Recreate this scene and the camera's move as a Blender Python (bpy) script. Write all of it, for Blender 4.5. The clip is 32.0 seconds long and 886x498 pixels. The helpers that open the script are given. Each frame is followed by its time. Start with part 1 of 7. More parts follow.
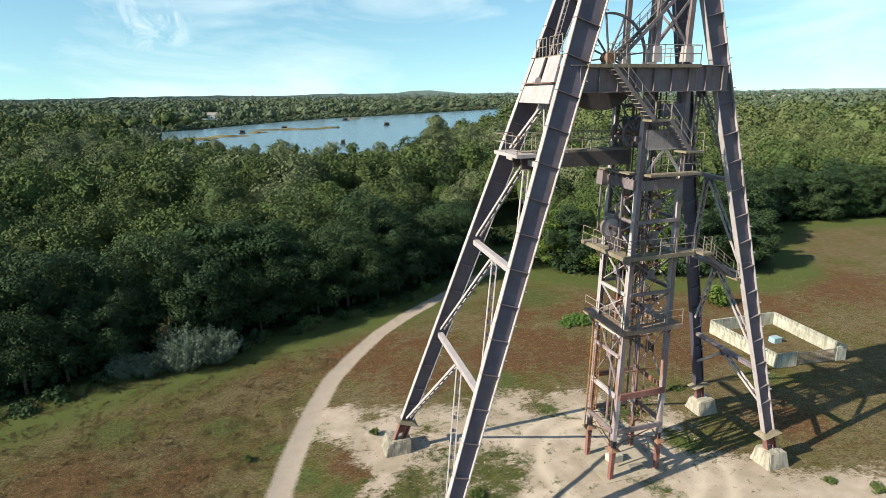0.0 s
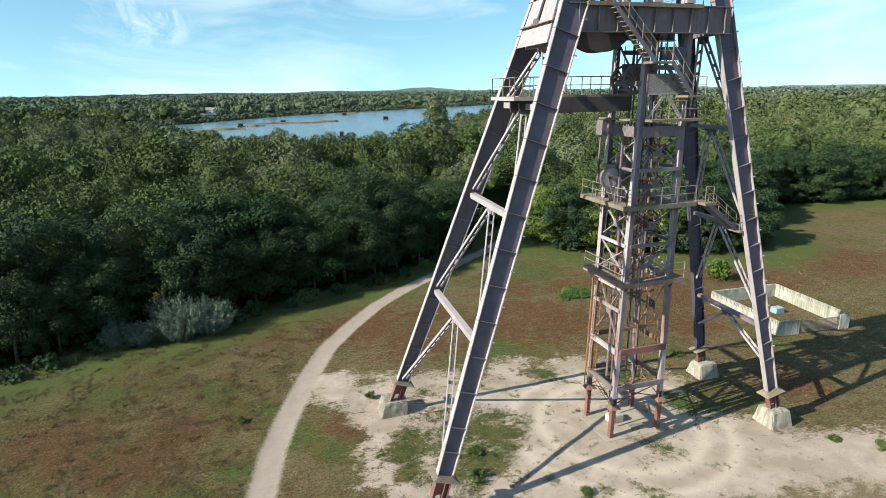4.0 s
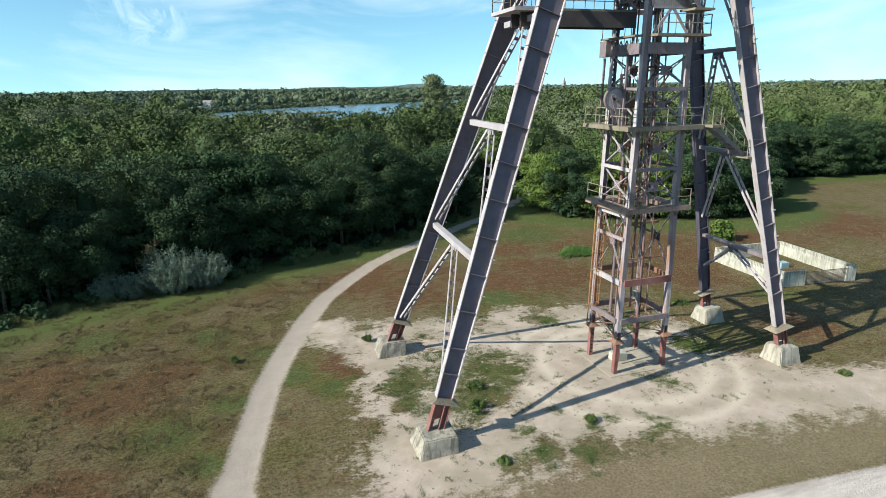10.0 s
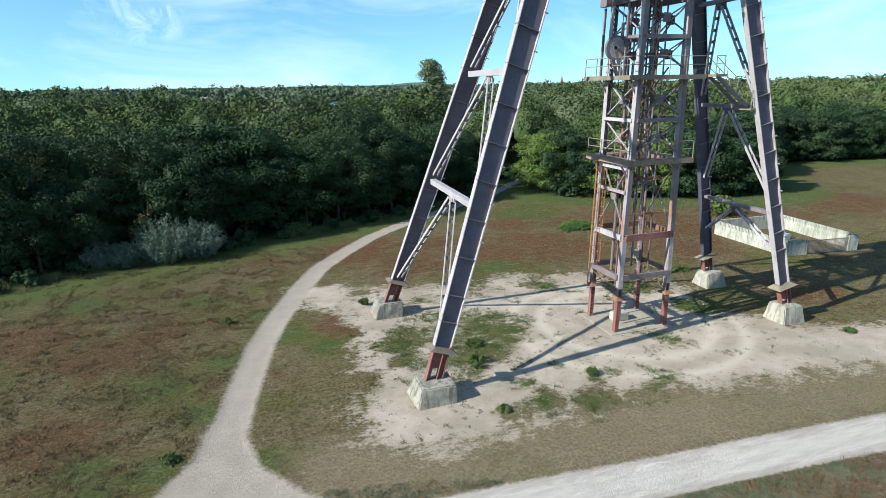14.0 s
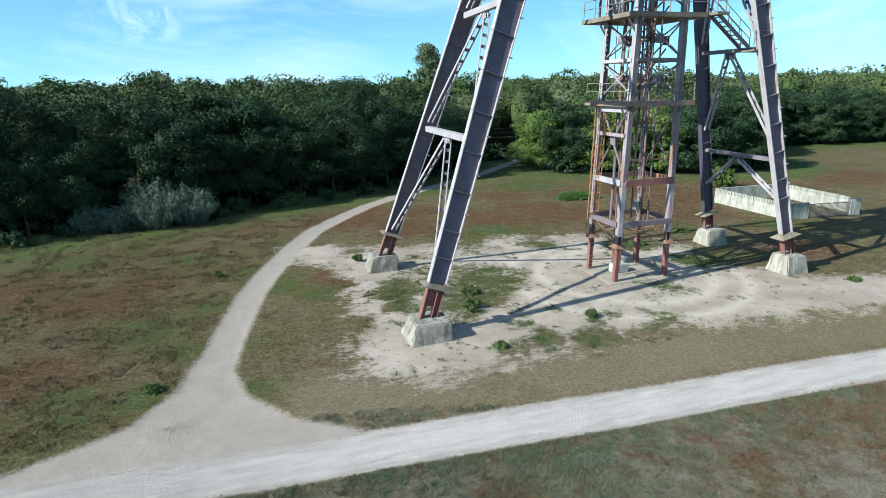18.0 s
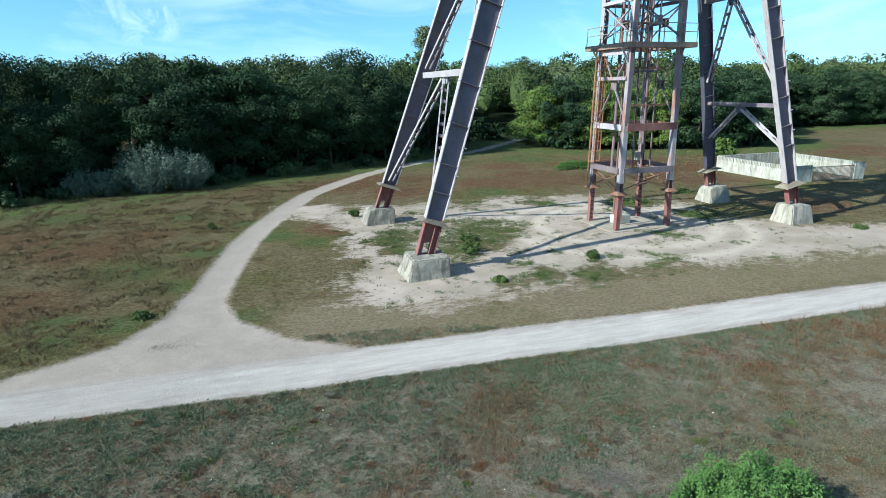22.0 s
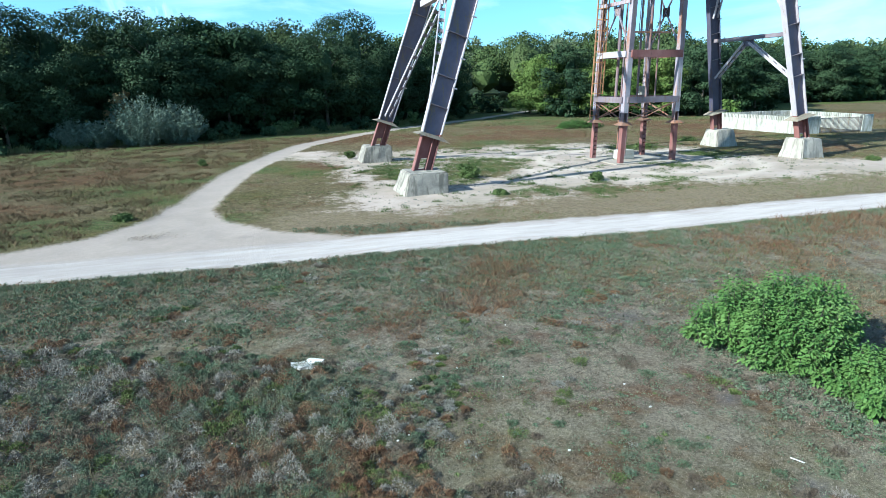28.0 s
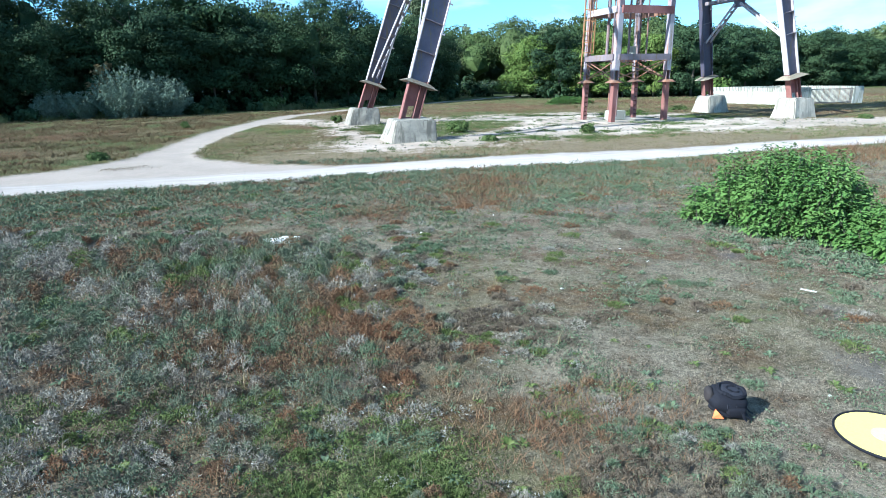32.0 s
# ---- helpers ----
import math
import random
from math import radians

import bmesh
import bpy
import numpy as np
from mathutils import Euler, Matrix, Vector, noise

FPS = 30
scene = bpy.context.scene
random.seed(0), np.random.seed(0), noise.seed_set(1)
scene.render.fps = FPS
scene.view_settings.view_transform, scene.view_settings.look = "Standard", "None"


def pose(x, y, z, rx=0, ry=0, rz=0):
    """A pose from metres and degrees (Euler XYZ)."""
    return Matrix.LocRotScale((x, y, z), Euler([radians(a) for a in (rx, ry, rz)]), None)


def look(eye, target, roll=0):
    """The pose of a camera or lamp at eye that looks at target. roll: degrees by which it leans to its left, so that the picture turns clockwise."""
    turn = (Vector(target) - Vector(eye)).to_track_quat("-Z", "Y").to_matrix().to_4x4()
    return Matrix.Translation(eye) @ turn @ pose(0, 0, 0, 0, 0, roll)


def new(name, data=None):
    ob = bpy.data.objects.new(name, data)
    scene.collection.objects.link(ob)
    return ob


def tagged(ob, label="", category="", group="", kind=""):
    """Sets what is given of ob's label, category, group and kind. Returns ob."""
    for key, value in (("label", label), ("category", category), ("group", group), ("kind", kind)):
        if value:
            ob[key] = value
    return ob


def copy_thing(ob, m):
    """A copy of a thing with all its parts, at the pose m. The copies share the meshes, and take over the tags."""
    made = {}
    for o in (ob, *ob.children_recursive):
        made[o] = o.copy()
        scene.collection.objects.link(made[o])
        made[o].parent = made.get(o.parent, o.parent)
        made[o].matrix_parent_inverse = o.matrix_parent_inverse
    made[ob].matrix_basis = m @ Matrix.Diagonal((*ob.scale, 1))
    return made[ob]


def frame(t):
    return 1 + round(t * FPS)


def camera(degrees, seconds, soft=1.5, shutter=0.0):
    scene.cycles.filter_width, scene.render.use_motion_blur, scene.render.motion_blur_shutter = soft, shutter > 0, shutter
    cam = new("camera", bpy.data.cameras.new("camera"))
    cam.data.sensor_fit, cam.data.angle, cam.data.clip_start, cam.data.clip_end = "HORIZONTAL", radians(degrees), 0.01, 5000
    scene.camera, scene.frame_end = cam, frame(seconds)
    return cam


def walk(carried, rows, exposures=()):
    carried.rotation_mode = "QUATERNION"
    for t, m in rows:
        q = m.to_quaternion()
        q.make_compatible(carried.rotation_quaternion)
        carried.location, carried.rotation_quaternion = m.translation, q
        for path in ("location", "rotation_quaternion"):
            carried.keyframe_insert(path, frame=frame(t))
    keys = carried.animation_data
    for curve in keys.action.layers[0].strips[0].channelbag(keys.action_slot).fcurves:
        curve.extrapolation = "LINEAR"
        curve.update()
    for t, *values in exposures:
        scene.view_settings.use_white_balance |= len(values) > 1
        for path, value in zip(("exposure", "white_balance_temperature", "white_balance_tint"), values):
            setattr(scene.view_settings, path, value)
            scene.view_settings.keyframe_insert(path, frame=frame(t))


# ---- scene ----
cam = camera(73.5, 32.0, soft=0.85)
# seconds, eye in metres, heading, pitch and roll in degrees: a drone that sinks straight down
ROWS = [
    (0, 0.037, 0.289, 26.319, -17.200, -14.860, -0.729),
    (0.5, 0.087, 0.285, 25.838, -17.076, -14.780, -0.752),
    (1, 0.124, 0.286, 25.389, -17.020, -14.748, -0.770),
    (1.5, 0.153, 0.290, 24.975, -17.029, -14.775, -0.784),
    (2, 0.176, 0.295, 24.602, -17.086, -14.858, -0.793),
    (2.5, 0.193, 0.300, 24.274, -17.148, -14.955, -0.799),
    (3, 0.207, 0.304, 23.950, -17.192, -15.029, -0.803),
    (3.5, 0.218, 0.306, 23.614, -17.225, -15.087, -0.806),
    (5.5, 0.240, 0.308, 22.075, -17.254, -15.066, -0.823),
    (6, 0.240, 0.310, 21.713, -17.274, -15.094, -0.830),
    (6.5, 0.238, 0.314, 21.352, -17.298, -15.130, -0.837),
    (7, 0.233, 0.319, 20.981, -17.326, -15.170, -0.846),
    (7.5, 0.227, 0.325, 20.598, -17.347, -15.203, -0.854),
    (8, 0.218, 0.331, 20.213, -17.355, -15.232, -0.862),
    (8.5, 0.207, 0.336, 19.829, -17.357, -15.265, -0.869),
    (9, 0.194, 0.341, 19.444, -17.360, -15.301, -0.876),
    (9.5, 0.179, 0.346, 19.058, -17.367, -15.338, -0.880),
    (10, 0.162, 0.349, 18.672, -17.379, -15.369, -0.884),
    (10.5, 0.144, 0.351, 18.289, -17.401, -15.391, -0.885),
    (11, 0.127, 0.353, 17.914, -17.430, -15.403, -0.885),
    (11.5, 0.112, 0.354, 17.547, -17.463, -15.411, -0.883),
    (12, 0.100, 0.355, 17.184, -17.495, -15.418, -0.881),
    (12.5, 0.092, 0.357, 16.824, -17.526, -15.426, -0.877),
    (13, 0.088, 0.358, 16.469, -17.557, -15.434, -0.873),
    (13.5, 0.088, 0.360, 16.117, -17.591, -15.441, -0.869),
    (14, 0.092, 0.362, 15.755, -17.625, -15.444, -0.864),
    (14.5, 0.102, 0.363, 15.370, -17.656, -15.440, -0.861),
    (16.5, 0.165, 0.364, 13.527, -17.730, -15.336, -0.866),
    (17, 0.179, 0.360, 13.087, -17.763, -15.326, -0.874),
    (17.5, 0.192, 0.354, 12.653, -17.800, -15.321, -0.883),
    (18, 0.203, 0.346, 12.224, -17.835, -15.324, -0.895),
    (18.5, 0.212, 0.336, 11.800, -17.859, -15.334, -0.907),
    (19, 0.218, 0.323, 11.381, -17.876, -15.347, -0.919),
    (19.5, 0.222, 0.309, 10.966, -17.888, -15.361, -0.932),
    (20, 0.224, 0.294, 10.554, -17.896, -15.371, -0.944),
    (20.5, 0.225, 0.277, 10.142, -17.904, -15.375, -0.955),
    (21, 0.224, 0.260, 9.736, -17.907, -15.377, -0.964),
    (21.5, 0.224, 0.245, 9.338, -17.901, -15.380, -0.973),
    (22, 0.224, 0.232, 8.953, -17.876, -15.386, -0.980),
    (22.5, 0.225, 0.222, 8.585, -17.830, -15.398, -0.986),
    (23, 0.227, 0.216, 8.232, -17.771, -15.417, -0.992),
    (23.5, 0.230, 0.214, 7.891, -17.711, -15.446, -0.997),
    (24, 0.235, 0.216, 7.558, -17.661, -15.486, -1.003),
    (24.5, 0.240, 0.221, 7.233, -17.633, -15.531, -1.009),
    (25, 0.246, 0.231, 6.910, -17.628, -15.570, -1.015),
    (25.5, 0.253, 0.243, 6.585, -17.641, -15.598, -1.023),
    (27.5, 0.293, 0.306, 5.253, -17.792, -15.614, -1.064),
    (28, 0.306, 0.320, 4.910, -17.846, -15.623, -1.077),
    (28.5, 0.319, 0.332, 4.565, -17.912, -15.635, -1.089),
    (29, 0.334, 0.342, 4.219, -17.993, -15.650, -1.100),
    (29.5, 0.348, 0.350, 3.880, -18.090, -15.665, -1.109),
    (30, 0.362, 0.355, 3.552, -18.197, -15.681, -1.116),
    (30.5, 0.376, 0.358, 3.240, -18.312, -15.699, -1.120),
    (31, 0.388, 0.357, 2.954, -18.434, -15.719, -1.120),
    (31.5, 0.398, 0.352, 2.718, -18.566, -15.740, -1.116),
    (32, 0.406, 0.341, 2.568, -18.717, -15.759, -1.107),
]
walk(cam, [(t, pose(x, y, z, 90 + pitch, 0, yaw) @ pose(0, 0, 0, 0, 0, roll)) for t, x, y, z, yaw, pitch, roll in ROWS],
     exposures=[(0, 0.93, 6700, 3), (6, 0.91, 6100, 2), (9, 0.90, 6050, 1), (14, 0.88, 5650, 0), (25, 1.02, 5230, -3), (32, 1.60, 5030, 0)])

# ---- light: a clear afternoon, the sun behind the left shoulder ----
SUN_DIR = Vector((-1.55, -0.21, 1.0)).normalized()
world = bpy.data.worlds.new("sky")
scene.world = world
world.use_nodes = True
wn, wl = world.node_tree.nodes, world.node_tree.links
wbg = wn["Background"]
sky = wn.new("ShaderNodeTexSky")
sky.sky_type = "NISHITA"
sky.sun_disc = False
sky.sun_elevation = math.asin(SUN_DIR.z)
sky.sun_rotation = math.atan2(SUN_DIR.x, SUN_DIR.y)
sky.air_density, sky.dust_density, sky.ozone_density = 1.0, 0.15, 1.5
wbg.inputs["Strength"].default_value = 0.08
# thin wisps of cloud, drawn out along the wind
wgeo = wn.new("ShaderNodeTexCoord")
wmap = wn.new("ShaderNodeMapping")
wmap.inputs["Scale"].default_value = (1.6, 1.6, 5.0)
wmap.inputs["Rotation"].default_value = (0.2, 0.35, 0.4)
wl.new(wgeo.outputs["Generated"], wmap.inputs["Vector"])
wnoise = wn.new("ShaderNodeTexNoise")
wnoise.inputs["Scale"].default_value, wnoise.inputs["Detail"].default_value, wnoise.inputs["Roughness"].default_value, wnoise.inputs["Distortion"].default_value = 1.7, 7, 0.58, 0.7
wl.new(wmap.outputs[0], wnoise.inputs["Vector"])
wramp = wn.new("ShaderNodeMapRange")
wramp.inputs["From Min"].default_value, wramp.inputs["From Max"].default_value, wramp.inputs["To Max"].default_value = 0.47, 0.74, 0.6
wl.new(wnoise.outputs["Fac"], wramp.inputs["Value"])
wtint = wn.new("ShaderNodeMix")
wtint.data_type, wtint.blend_type = "RGBA", "MULTIPLY"
wtint.inputs[0].default_value = 1.0
wtint.inputs[7].default_value = (0.90, 1.12, 1.13, 1)
wl.new(sky.outputs[0], wtint.inputs[6])
# the clear sky stays blue down to the horizon: its colour is taken a few degrees higher up
wlift = wn.new("ShaderNodeVectorMath")
wlift.operation = "MULTIPLY_ADD"
wlift.inputs[1].default_value, wlift.inputs[2].default_value = (1, 1, 0.9), (0, 0, 0.075)
wl.new(wgeo.outputs["Generated"], wlift.inputs[0])
wl.new(wlift.outputs[0], sky.inputs[0])
wmix = wn.new("ShaderNodeMix")
wmix.data_type = "RGBA"
wmix.inputs[7].default_value = (7.6, 8.4, 8.8, 1)
# one brighter wisp above the wood
wdot = wn.new("ShaderNodeVectorMath")
wdot.operation = "DOT_PRODUCT"
wdot.inputs[1].default_value = Vector((math.sin(radians(-7.5)), math.cos(radians(-7.5)), 0.125)).normalized()
wl.new(wgeo.outputs["Generated"], wdot.inputs[0])
wnear = wn.new("ShaderNodeMapRange")
wnear.inputs["From Min"].default_value, wnear.inputs["From Max"].default_value = math.cos(radians(4.5)), math.cos(radians(0.5))
wl.new(wdot.outputs["Value"], wnear.inputs["Value"])
wstreak = wn.new("ShaderNodeTexNoise")
wstreak.inputs["Scale"].default_value, wstreak.inputs["Detail"].default_value, wstreak.inputs["Roughness"].default_value, wstreak.inputs["Distortion"].default_value = 16.0, 6, 0.62, 1.4
wl.new(wgeo.outputs["Generated"], wstreak.inputs["Vector"])
wcut = wn.new("ShaderNodeMapRange")
wcut.inputs["From Min"].default_value, wcut.inputs["From Max"].default_value, wcut.inputs["To Max"].default_value = 0.47, 0.68, 0.75
wl.new(wstreak.outputs["Fac"], wcut.inputs["Value"])
wwisp = wn.new("ShaderNodeMath")
wwisp.operation = "MULTIPLY"
wl.new(wnear.outputs[0], wwisp.inputs[0])
wl.new(wcut.outputs[0], wwisp.inputs[1])
wsum = wn.new("ShaderNodeMath")
wsum.operation = "MAXIMUM"
wl.new(wramp.outputs[0], wsum.inputs[0])
wl.new(wwisp.outputs[0], wsum.inputs[1])
wl.new(wsum.outputs[0], wmix.inputs[0])
wl.new(wtint.outputs[2], wmix.inputs[6])
wl.new(wmix.outputs[2], wbg.inputs["Color"])
sun = new("sun", bpy.data.lights.new("sun", "SUN"))
sun.data.energy, sun.data.angle, sun.data.color = 5.0, radians(0.5), (1.0, 0.91, 0.77)
sun.matrix_basis = look((0, 0, 60), Vector((0, 0, 60)) - SUN_DIR)


# ---- materials ----
def nodes(name):
    m = bpy.data.materials.new(name)
    m.use_nodes = True
    n, l = m.node_tree.nodes, m.node_tree.links
    return m, n, l, n["Principled BSDF"]


def noise_tex(n, l, scale, detail=4, rough=0.6, vec=None):
    q = n.new("ShaderNodeTexNoise")
    q.inputs["Scale"].default_value, q.inputs["Detail"].default_value, q.inputs["Roughness"].default_value = scale, detail, rough
    if vec is not None:
        l.new(vec, q.inputs["Vector"])
    return q.outputs["Fac"]


def position(n, l, sx=1, sy=1, sz=1):
    g = n.new("ShaderNodeNewGeometry")
    if (sx, sy, sz) == (1, 1, 1):
        return g.outputs["Position"]
    v = n.new("ShaderNodeVectorMath")
    v.operation = "MULTIPLY"
    v.inputs[1].default_value = (sx, sy, sz)
    l.new(g.outputs["Position"], v.inputs[0])
    return v.outputs[0]


def ramp(n, l, fac, lo, hi):
    r = n.new("ShaderNodeMapRange")
    r.inputs["From Min"].default_value, r.inputs["From Max"].default_value = lo, hi
    l.new(fac, r.inputs["Value"])
    return r.outputs[0]


def mixc(n, l, fac, a, b):
    m = n.new("ShaderNodeMix")
    m.data_type = "RGBA"
    for sock, v in ((m.inputs[0], fac), (m.inputs[6], a), (m.inputs[7], b)):
        if isinstance(v, (int, float)):
            sock.default_value = v
        elif isinstance(v, tuple):
            sock.default_value = (*v, 1)
        else:
            l.new(v, sock)
    return m.outputs[2]


def maths(n, l, op, a, b=0.0):
    m = n.new("ShaderNodeMath")
    m.operation = op
    for i, v in enumerate((a, b)):
        if isinstance(v, (int, float)):
            m.inputs[i].default_value = v
        else:
            l.new(v, m.inputs[i])
    return m.outputs[0]


def bump(n, l, b, height, strength, dist):
    q = n.new("ShaderNodeBump")
    q.inputs["Strength"].default_value, q.inputs["Distance"].default_value = strength, dist
    l.new(height, q.inputs["Height"])
    l.new(q.outputs[0], b.inputs["Normal"])


def painted_steel(name, base, fade, rust, rust_at=0.58, rough=0.62):
    """Old paint: patchy fading, streaks that run down, rust breaking through."""
    m, n, l, b = nodes(name)
    pos = position(n, l)
    streak = noise_tex(n, l, 1.0, 5, 0.65, position(n, l, 5, 5, 0.45))
    patch = noise_tex(n, l, 0.9, 6, 0.7, pos)
    fine = noise_tex(n, l, 14, 4, 0.7, pos)
    c = mixc(n, l, ramp(n, l, patch, 0.35, 0.68), base, fade)
    spots = maths(n, l, "ADD", maths(n, l, "MULTIPLY", streak, 0.7), maths(n, l, "MULTIPLY", fine, 0.3))
    c = mixc(n, l, ramp(n, l, spots, rust_at, rust_at + 0.12), c, rust)
    obj = n.new("ShaderNodeObjectInfo")
    tone = ramp(n, l, obj.outputs["Random"], -0.6, 2.4)
    c = mixc(n, l, maths(n, l, "MULTIPLY", tone, 0.35), c, tuple(v * 0.55 for v in base))
    l.new(c, b.inputs["Base Color"])
    b.inputs["Roughness"].default_value = rough
    bump(n, l, b, fine, 0.25, 0.01)
    return m


STEEL = painted_steel("grey paint", (0.140, 0.110, 0.126), (0.220, 0.182, 0.198), (0.15, 0.10, 0.055), 0.52)
STEEL_PALE = painted_steel("pale grey and sunlit paint", (0.330, 0.290, 0.308), (0.430, 0.392, 0.400), (0.23, 0.160, 0.105), 0.54)
STEEL_DARK = painted_steel("dark violet-grey and shaded paint", (0.078, 0.067, 0.098), (0.138, 0.118, 0.158), (0.145, 0.108, 0.055), 0.52)
RUSTY = painted_steel("rusted steel", (0.15, 0.085, 0.06), (0.24, 0.13, 0.085), (0.30, 0.12, 0.05), 0.50, 0.8)
RED = painted_steel("faded red paint", (0.175, 0.062, 0.052), (0.24, 0.115, 0.10), (0.10, 0.052, 0.04), 0.54, 0.75)
DECK = painted_steel("weathered deck", (0.165, 0.135, 0.098), (0.245, 0.21, 0.155), (0.13, 0.08, 0.045), 0.52, 0.85)
# leg c alone is darker and bluer than the other legs
STEEL_NAVY = painted_steel("dark navy steel", (0.050, 0.046, 0.074), (0.088, 0.079, 0.112), (0.10, 0.075, 0.05), 0.54)
STEEL_BLACK = painted_steel("near-black steel", (0.045, 0.036, 0.038), (0.075, 0.062, 0.062), (0.10, 0.06, 0.035), 0.54, 0.8)
RAIL = painted_steel("rail paint", (0.19, 0.165, 0.145), (0.27, 0.235, 0.20), (0.20, 0.10, 0.05), 0.52, 0.7)
RUST_DECK = painted_steel("rusted deck plate", (0.20, 0.135, 0.10), (0.29, 0.215, 0.175), (0.17, 0.08, 0.045), 0.50, 0.85)

ORANGE_RUST = painted_steel("orange rust", (0.27, 0.125, 0.055), (0.36, 0.20, 0.09), (0.20, 0.075, 0.035), 0.50, 0.85)
STEEL_RUST = painted_steel("rust-stained paint", (0.115, 0.092, 0.110), (0.18, 0.142, 0.155), (0.235, 0.096, 0.048), 0.47, 0.75)
PINK = painted_steel("pale lilac paint", (0.232, 0.205, 0.240), (0.325, 0.295, 0.325), (0.25, 0.115, 0.06), 0.47, 0.75)


def concrete(name, base, dark, moss):
    m, n, l, b = nodes(name)
    pos = position(n, l)
    big = noise_tex(n, l, 0.8, 6, 0.7, pos)
    run = noise_tex(n, l, 1.0, 5, 0.6, position(n, l, 4, 4, 0.5))
    fine = noise_tex(n, l, 18, 5, 0.75, pos)
    c = mixc(n, l, ramp(n, l, big, 0.43, 0.58), base, dark)
    c = mixc(n, l, ramp(n, l, run, 0.50, 0.62), c, moss)
    c = mixc(n, l, ramp(n, l, fine, 0.60, 0.72), c, dark)
    l.new(c, b.inputs["Base Color"])
    b.inputs["Roughness"].default_value = 0.92
    bump(n, l, b, fine, 0.5, 0.03)
    return m


CONCRETE = concrete("old concrete", (0.300, 0.268, 0.220), (0.175, 0.156, 0.130), (0.130, 0.116, 0.094))
CONCRETE_PALE = concrete("pale concrete", (0.365, 0.332, 0.280), (0.265, 0.240, 0.200), (0.205, 0.184, 0.150))
PANEL = concrete("white concrete panel", (0.43, 0.41, 0.355), (0.32, 0.305, 0.26), (0.24, 0.228, 0.175))


def foliage(name, dark, light, yellow, clump=0.12, rough=0.7):
    m, n, l, b = nodes(name)
    pos = position(n, l)
    g = n.new("ShaderNodeNewGeometry")
    tree = noise_tex(n, l, clump, 2, 0.5, pos)
    fine = noise_tex(n, l, 0.9, 3, 0.6, pos)
    c = mixc(n, l, ramp(n, l, tree, 0.40, 0.60), dark, light)
    c = mixc(n, l, ramp(n, l, g.outputs["Random Per Island"], 0.4, 3.2), c, yellow)
    c = mixc(n, l, ramp(n, l, fine, 0.50, 1.05), c, yellow)
    l.new(c, b.inputs["Base Color"])
    b.inputs["Roughness"].default_value = rough
    b.inputs["Specular IOR Level"].default_value = 0.08
    return m


LEAF = foliage("broad leaves", (0.020, 0.038, 0.019), (0.037, 0.060, 0.027), (0.058, 0.080, 0.037))
LEAF_WOOD = foliage("leaves of the closed wood", (0.034, 0.052, 0.021), (0.062, 0.085, 0.030), (0.108, 0.122, 0.046), 0.09)
# edge and undergrowth leaves: the wood's deep shade is in this darker colour
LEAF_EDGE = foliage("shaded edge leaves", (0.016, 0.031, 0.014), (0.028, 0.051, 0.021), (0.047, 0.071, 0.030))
LEAF_LIME = foliage("yellow-green leaves", (0.068, 0.108, 0.024), (0.105, 0.145, 0.034), (0.165, 0.188, 0.055))
LEAF_PALE = foliage("pale willow leaves", (0.075, 0.095, 0.046), (0.115, 0.135, 0.070), (0.160, 0.178, 0.100))
LEAF_LIGHT = foliage("light leaves", (0.045, 0.070, 0.022), (0.070, 0.100, 0.034), (0.115, 0.138, 0.052))
LEAF_OLIVE = foliage("olive leaves", (0.070, 0.092, 0.034), (0.105, 0.125, 0.052), (0.150, 0.160, 0.078), 0.05)
LEAF_WILLOW = foliage("silver leaves", (0.088, 0.118, 0.086), (0.128, 0.162, 0.120), (0.215, 0.25, 0.198), 0.6)
LEAF_WEED = foliage("weed leaves", (0.052, 0.076, 0.022), (0.078, 0.105, 0.034), (0.125, 0.145, 0.058), 1.0)
LEAF_NETTLE = foliage("knotweed leaves", (0.058, 0.115, 0.028), (0.095, 0.165, 0.042), (0.19, 0.255, 0.085), 1.3, 0.55)
BARK = concrete("bark", (0.10, 0.08, 0.06), (0.05, 0.04, 0.03), (0.08, 0.08, 0.05))


# ---- building helpers ----
ORIGIN = {}


def thing(name, at, label, category, group="", kind=""):
    e = new(name)
    e.location = at
    ORIGIN[e] = Vector(at)
    return tagged(e, label, category, group, kind)


def mesh_of(name, bm, material):
    me = bpy.data.meshes.new(name)
    bm.to_mesh(me)
    bm.free()
    me.materials.append(material)
    return me


def part(name, bm, material, parent, label=""):
    """Links a bmesh, given in world metres, as one mesh under a thing or a part."""
    o = ORIGIN[parent]
    bmesh.ops.translate(bm, verts=bm.verts, vec=-o)
    ob = new(name, mesh_of(name, bm, material))
    ob.parent = parent
    ORIGIN[ob] = o
    return tagged(ob, label)


def alone(name, bm, material, at, label, category, group="", kind=""):
    bmesh.ops.translate(bm, verts=bm.verts, vec=-Vector(at))
    ob = new(name, mesh_of(name, bm, material))
    ob.location = at
    ORIGIN[ob] = Vector(at)
    return tagged(ob, label, category, group, kind)


def hexa(bm, q):
    """A block from eight corners: four below, four above, each in ring order."""
    v = [bm.verts.new(c) for c in q]
    for f in ((3, 2, 1, 0), (4, 5, 6, 7), (0, 1, 5, 4), (1, 2, 6, 5), (2, 3, 7, 6), (3, 0, 4, 7)):
        bm.faces.new([v[i] for i in f])


def box(bm, x0, x1, y0, y1, z0, z1):
    hexa(bm, [(x0, y0, z0), (x1, y0, z0), (x1, y1, z0), (x0, y1, z0), (x0, y0, z1), (x1, y0, z1), (x1, y1, z1), (x0, y1, z1)])


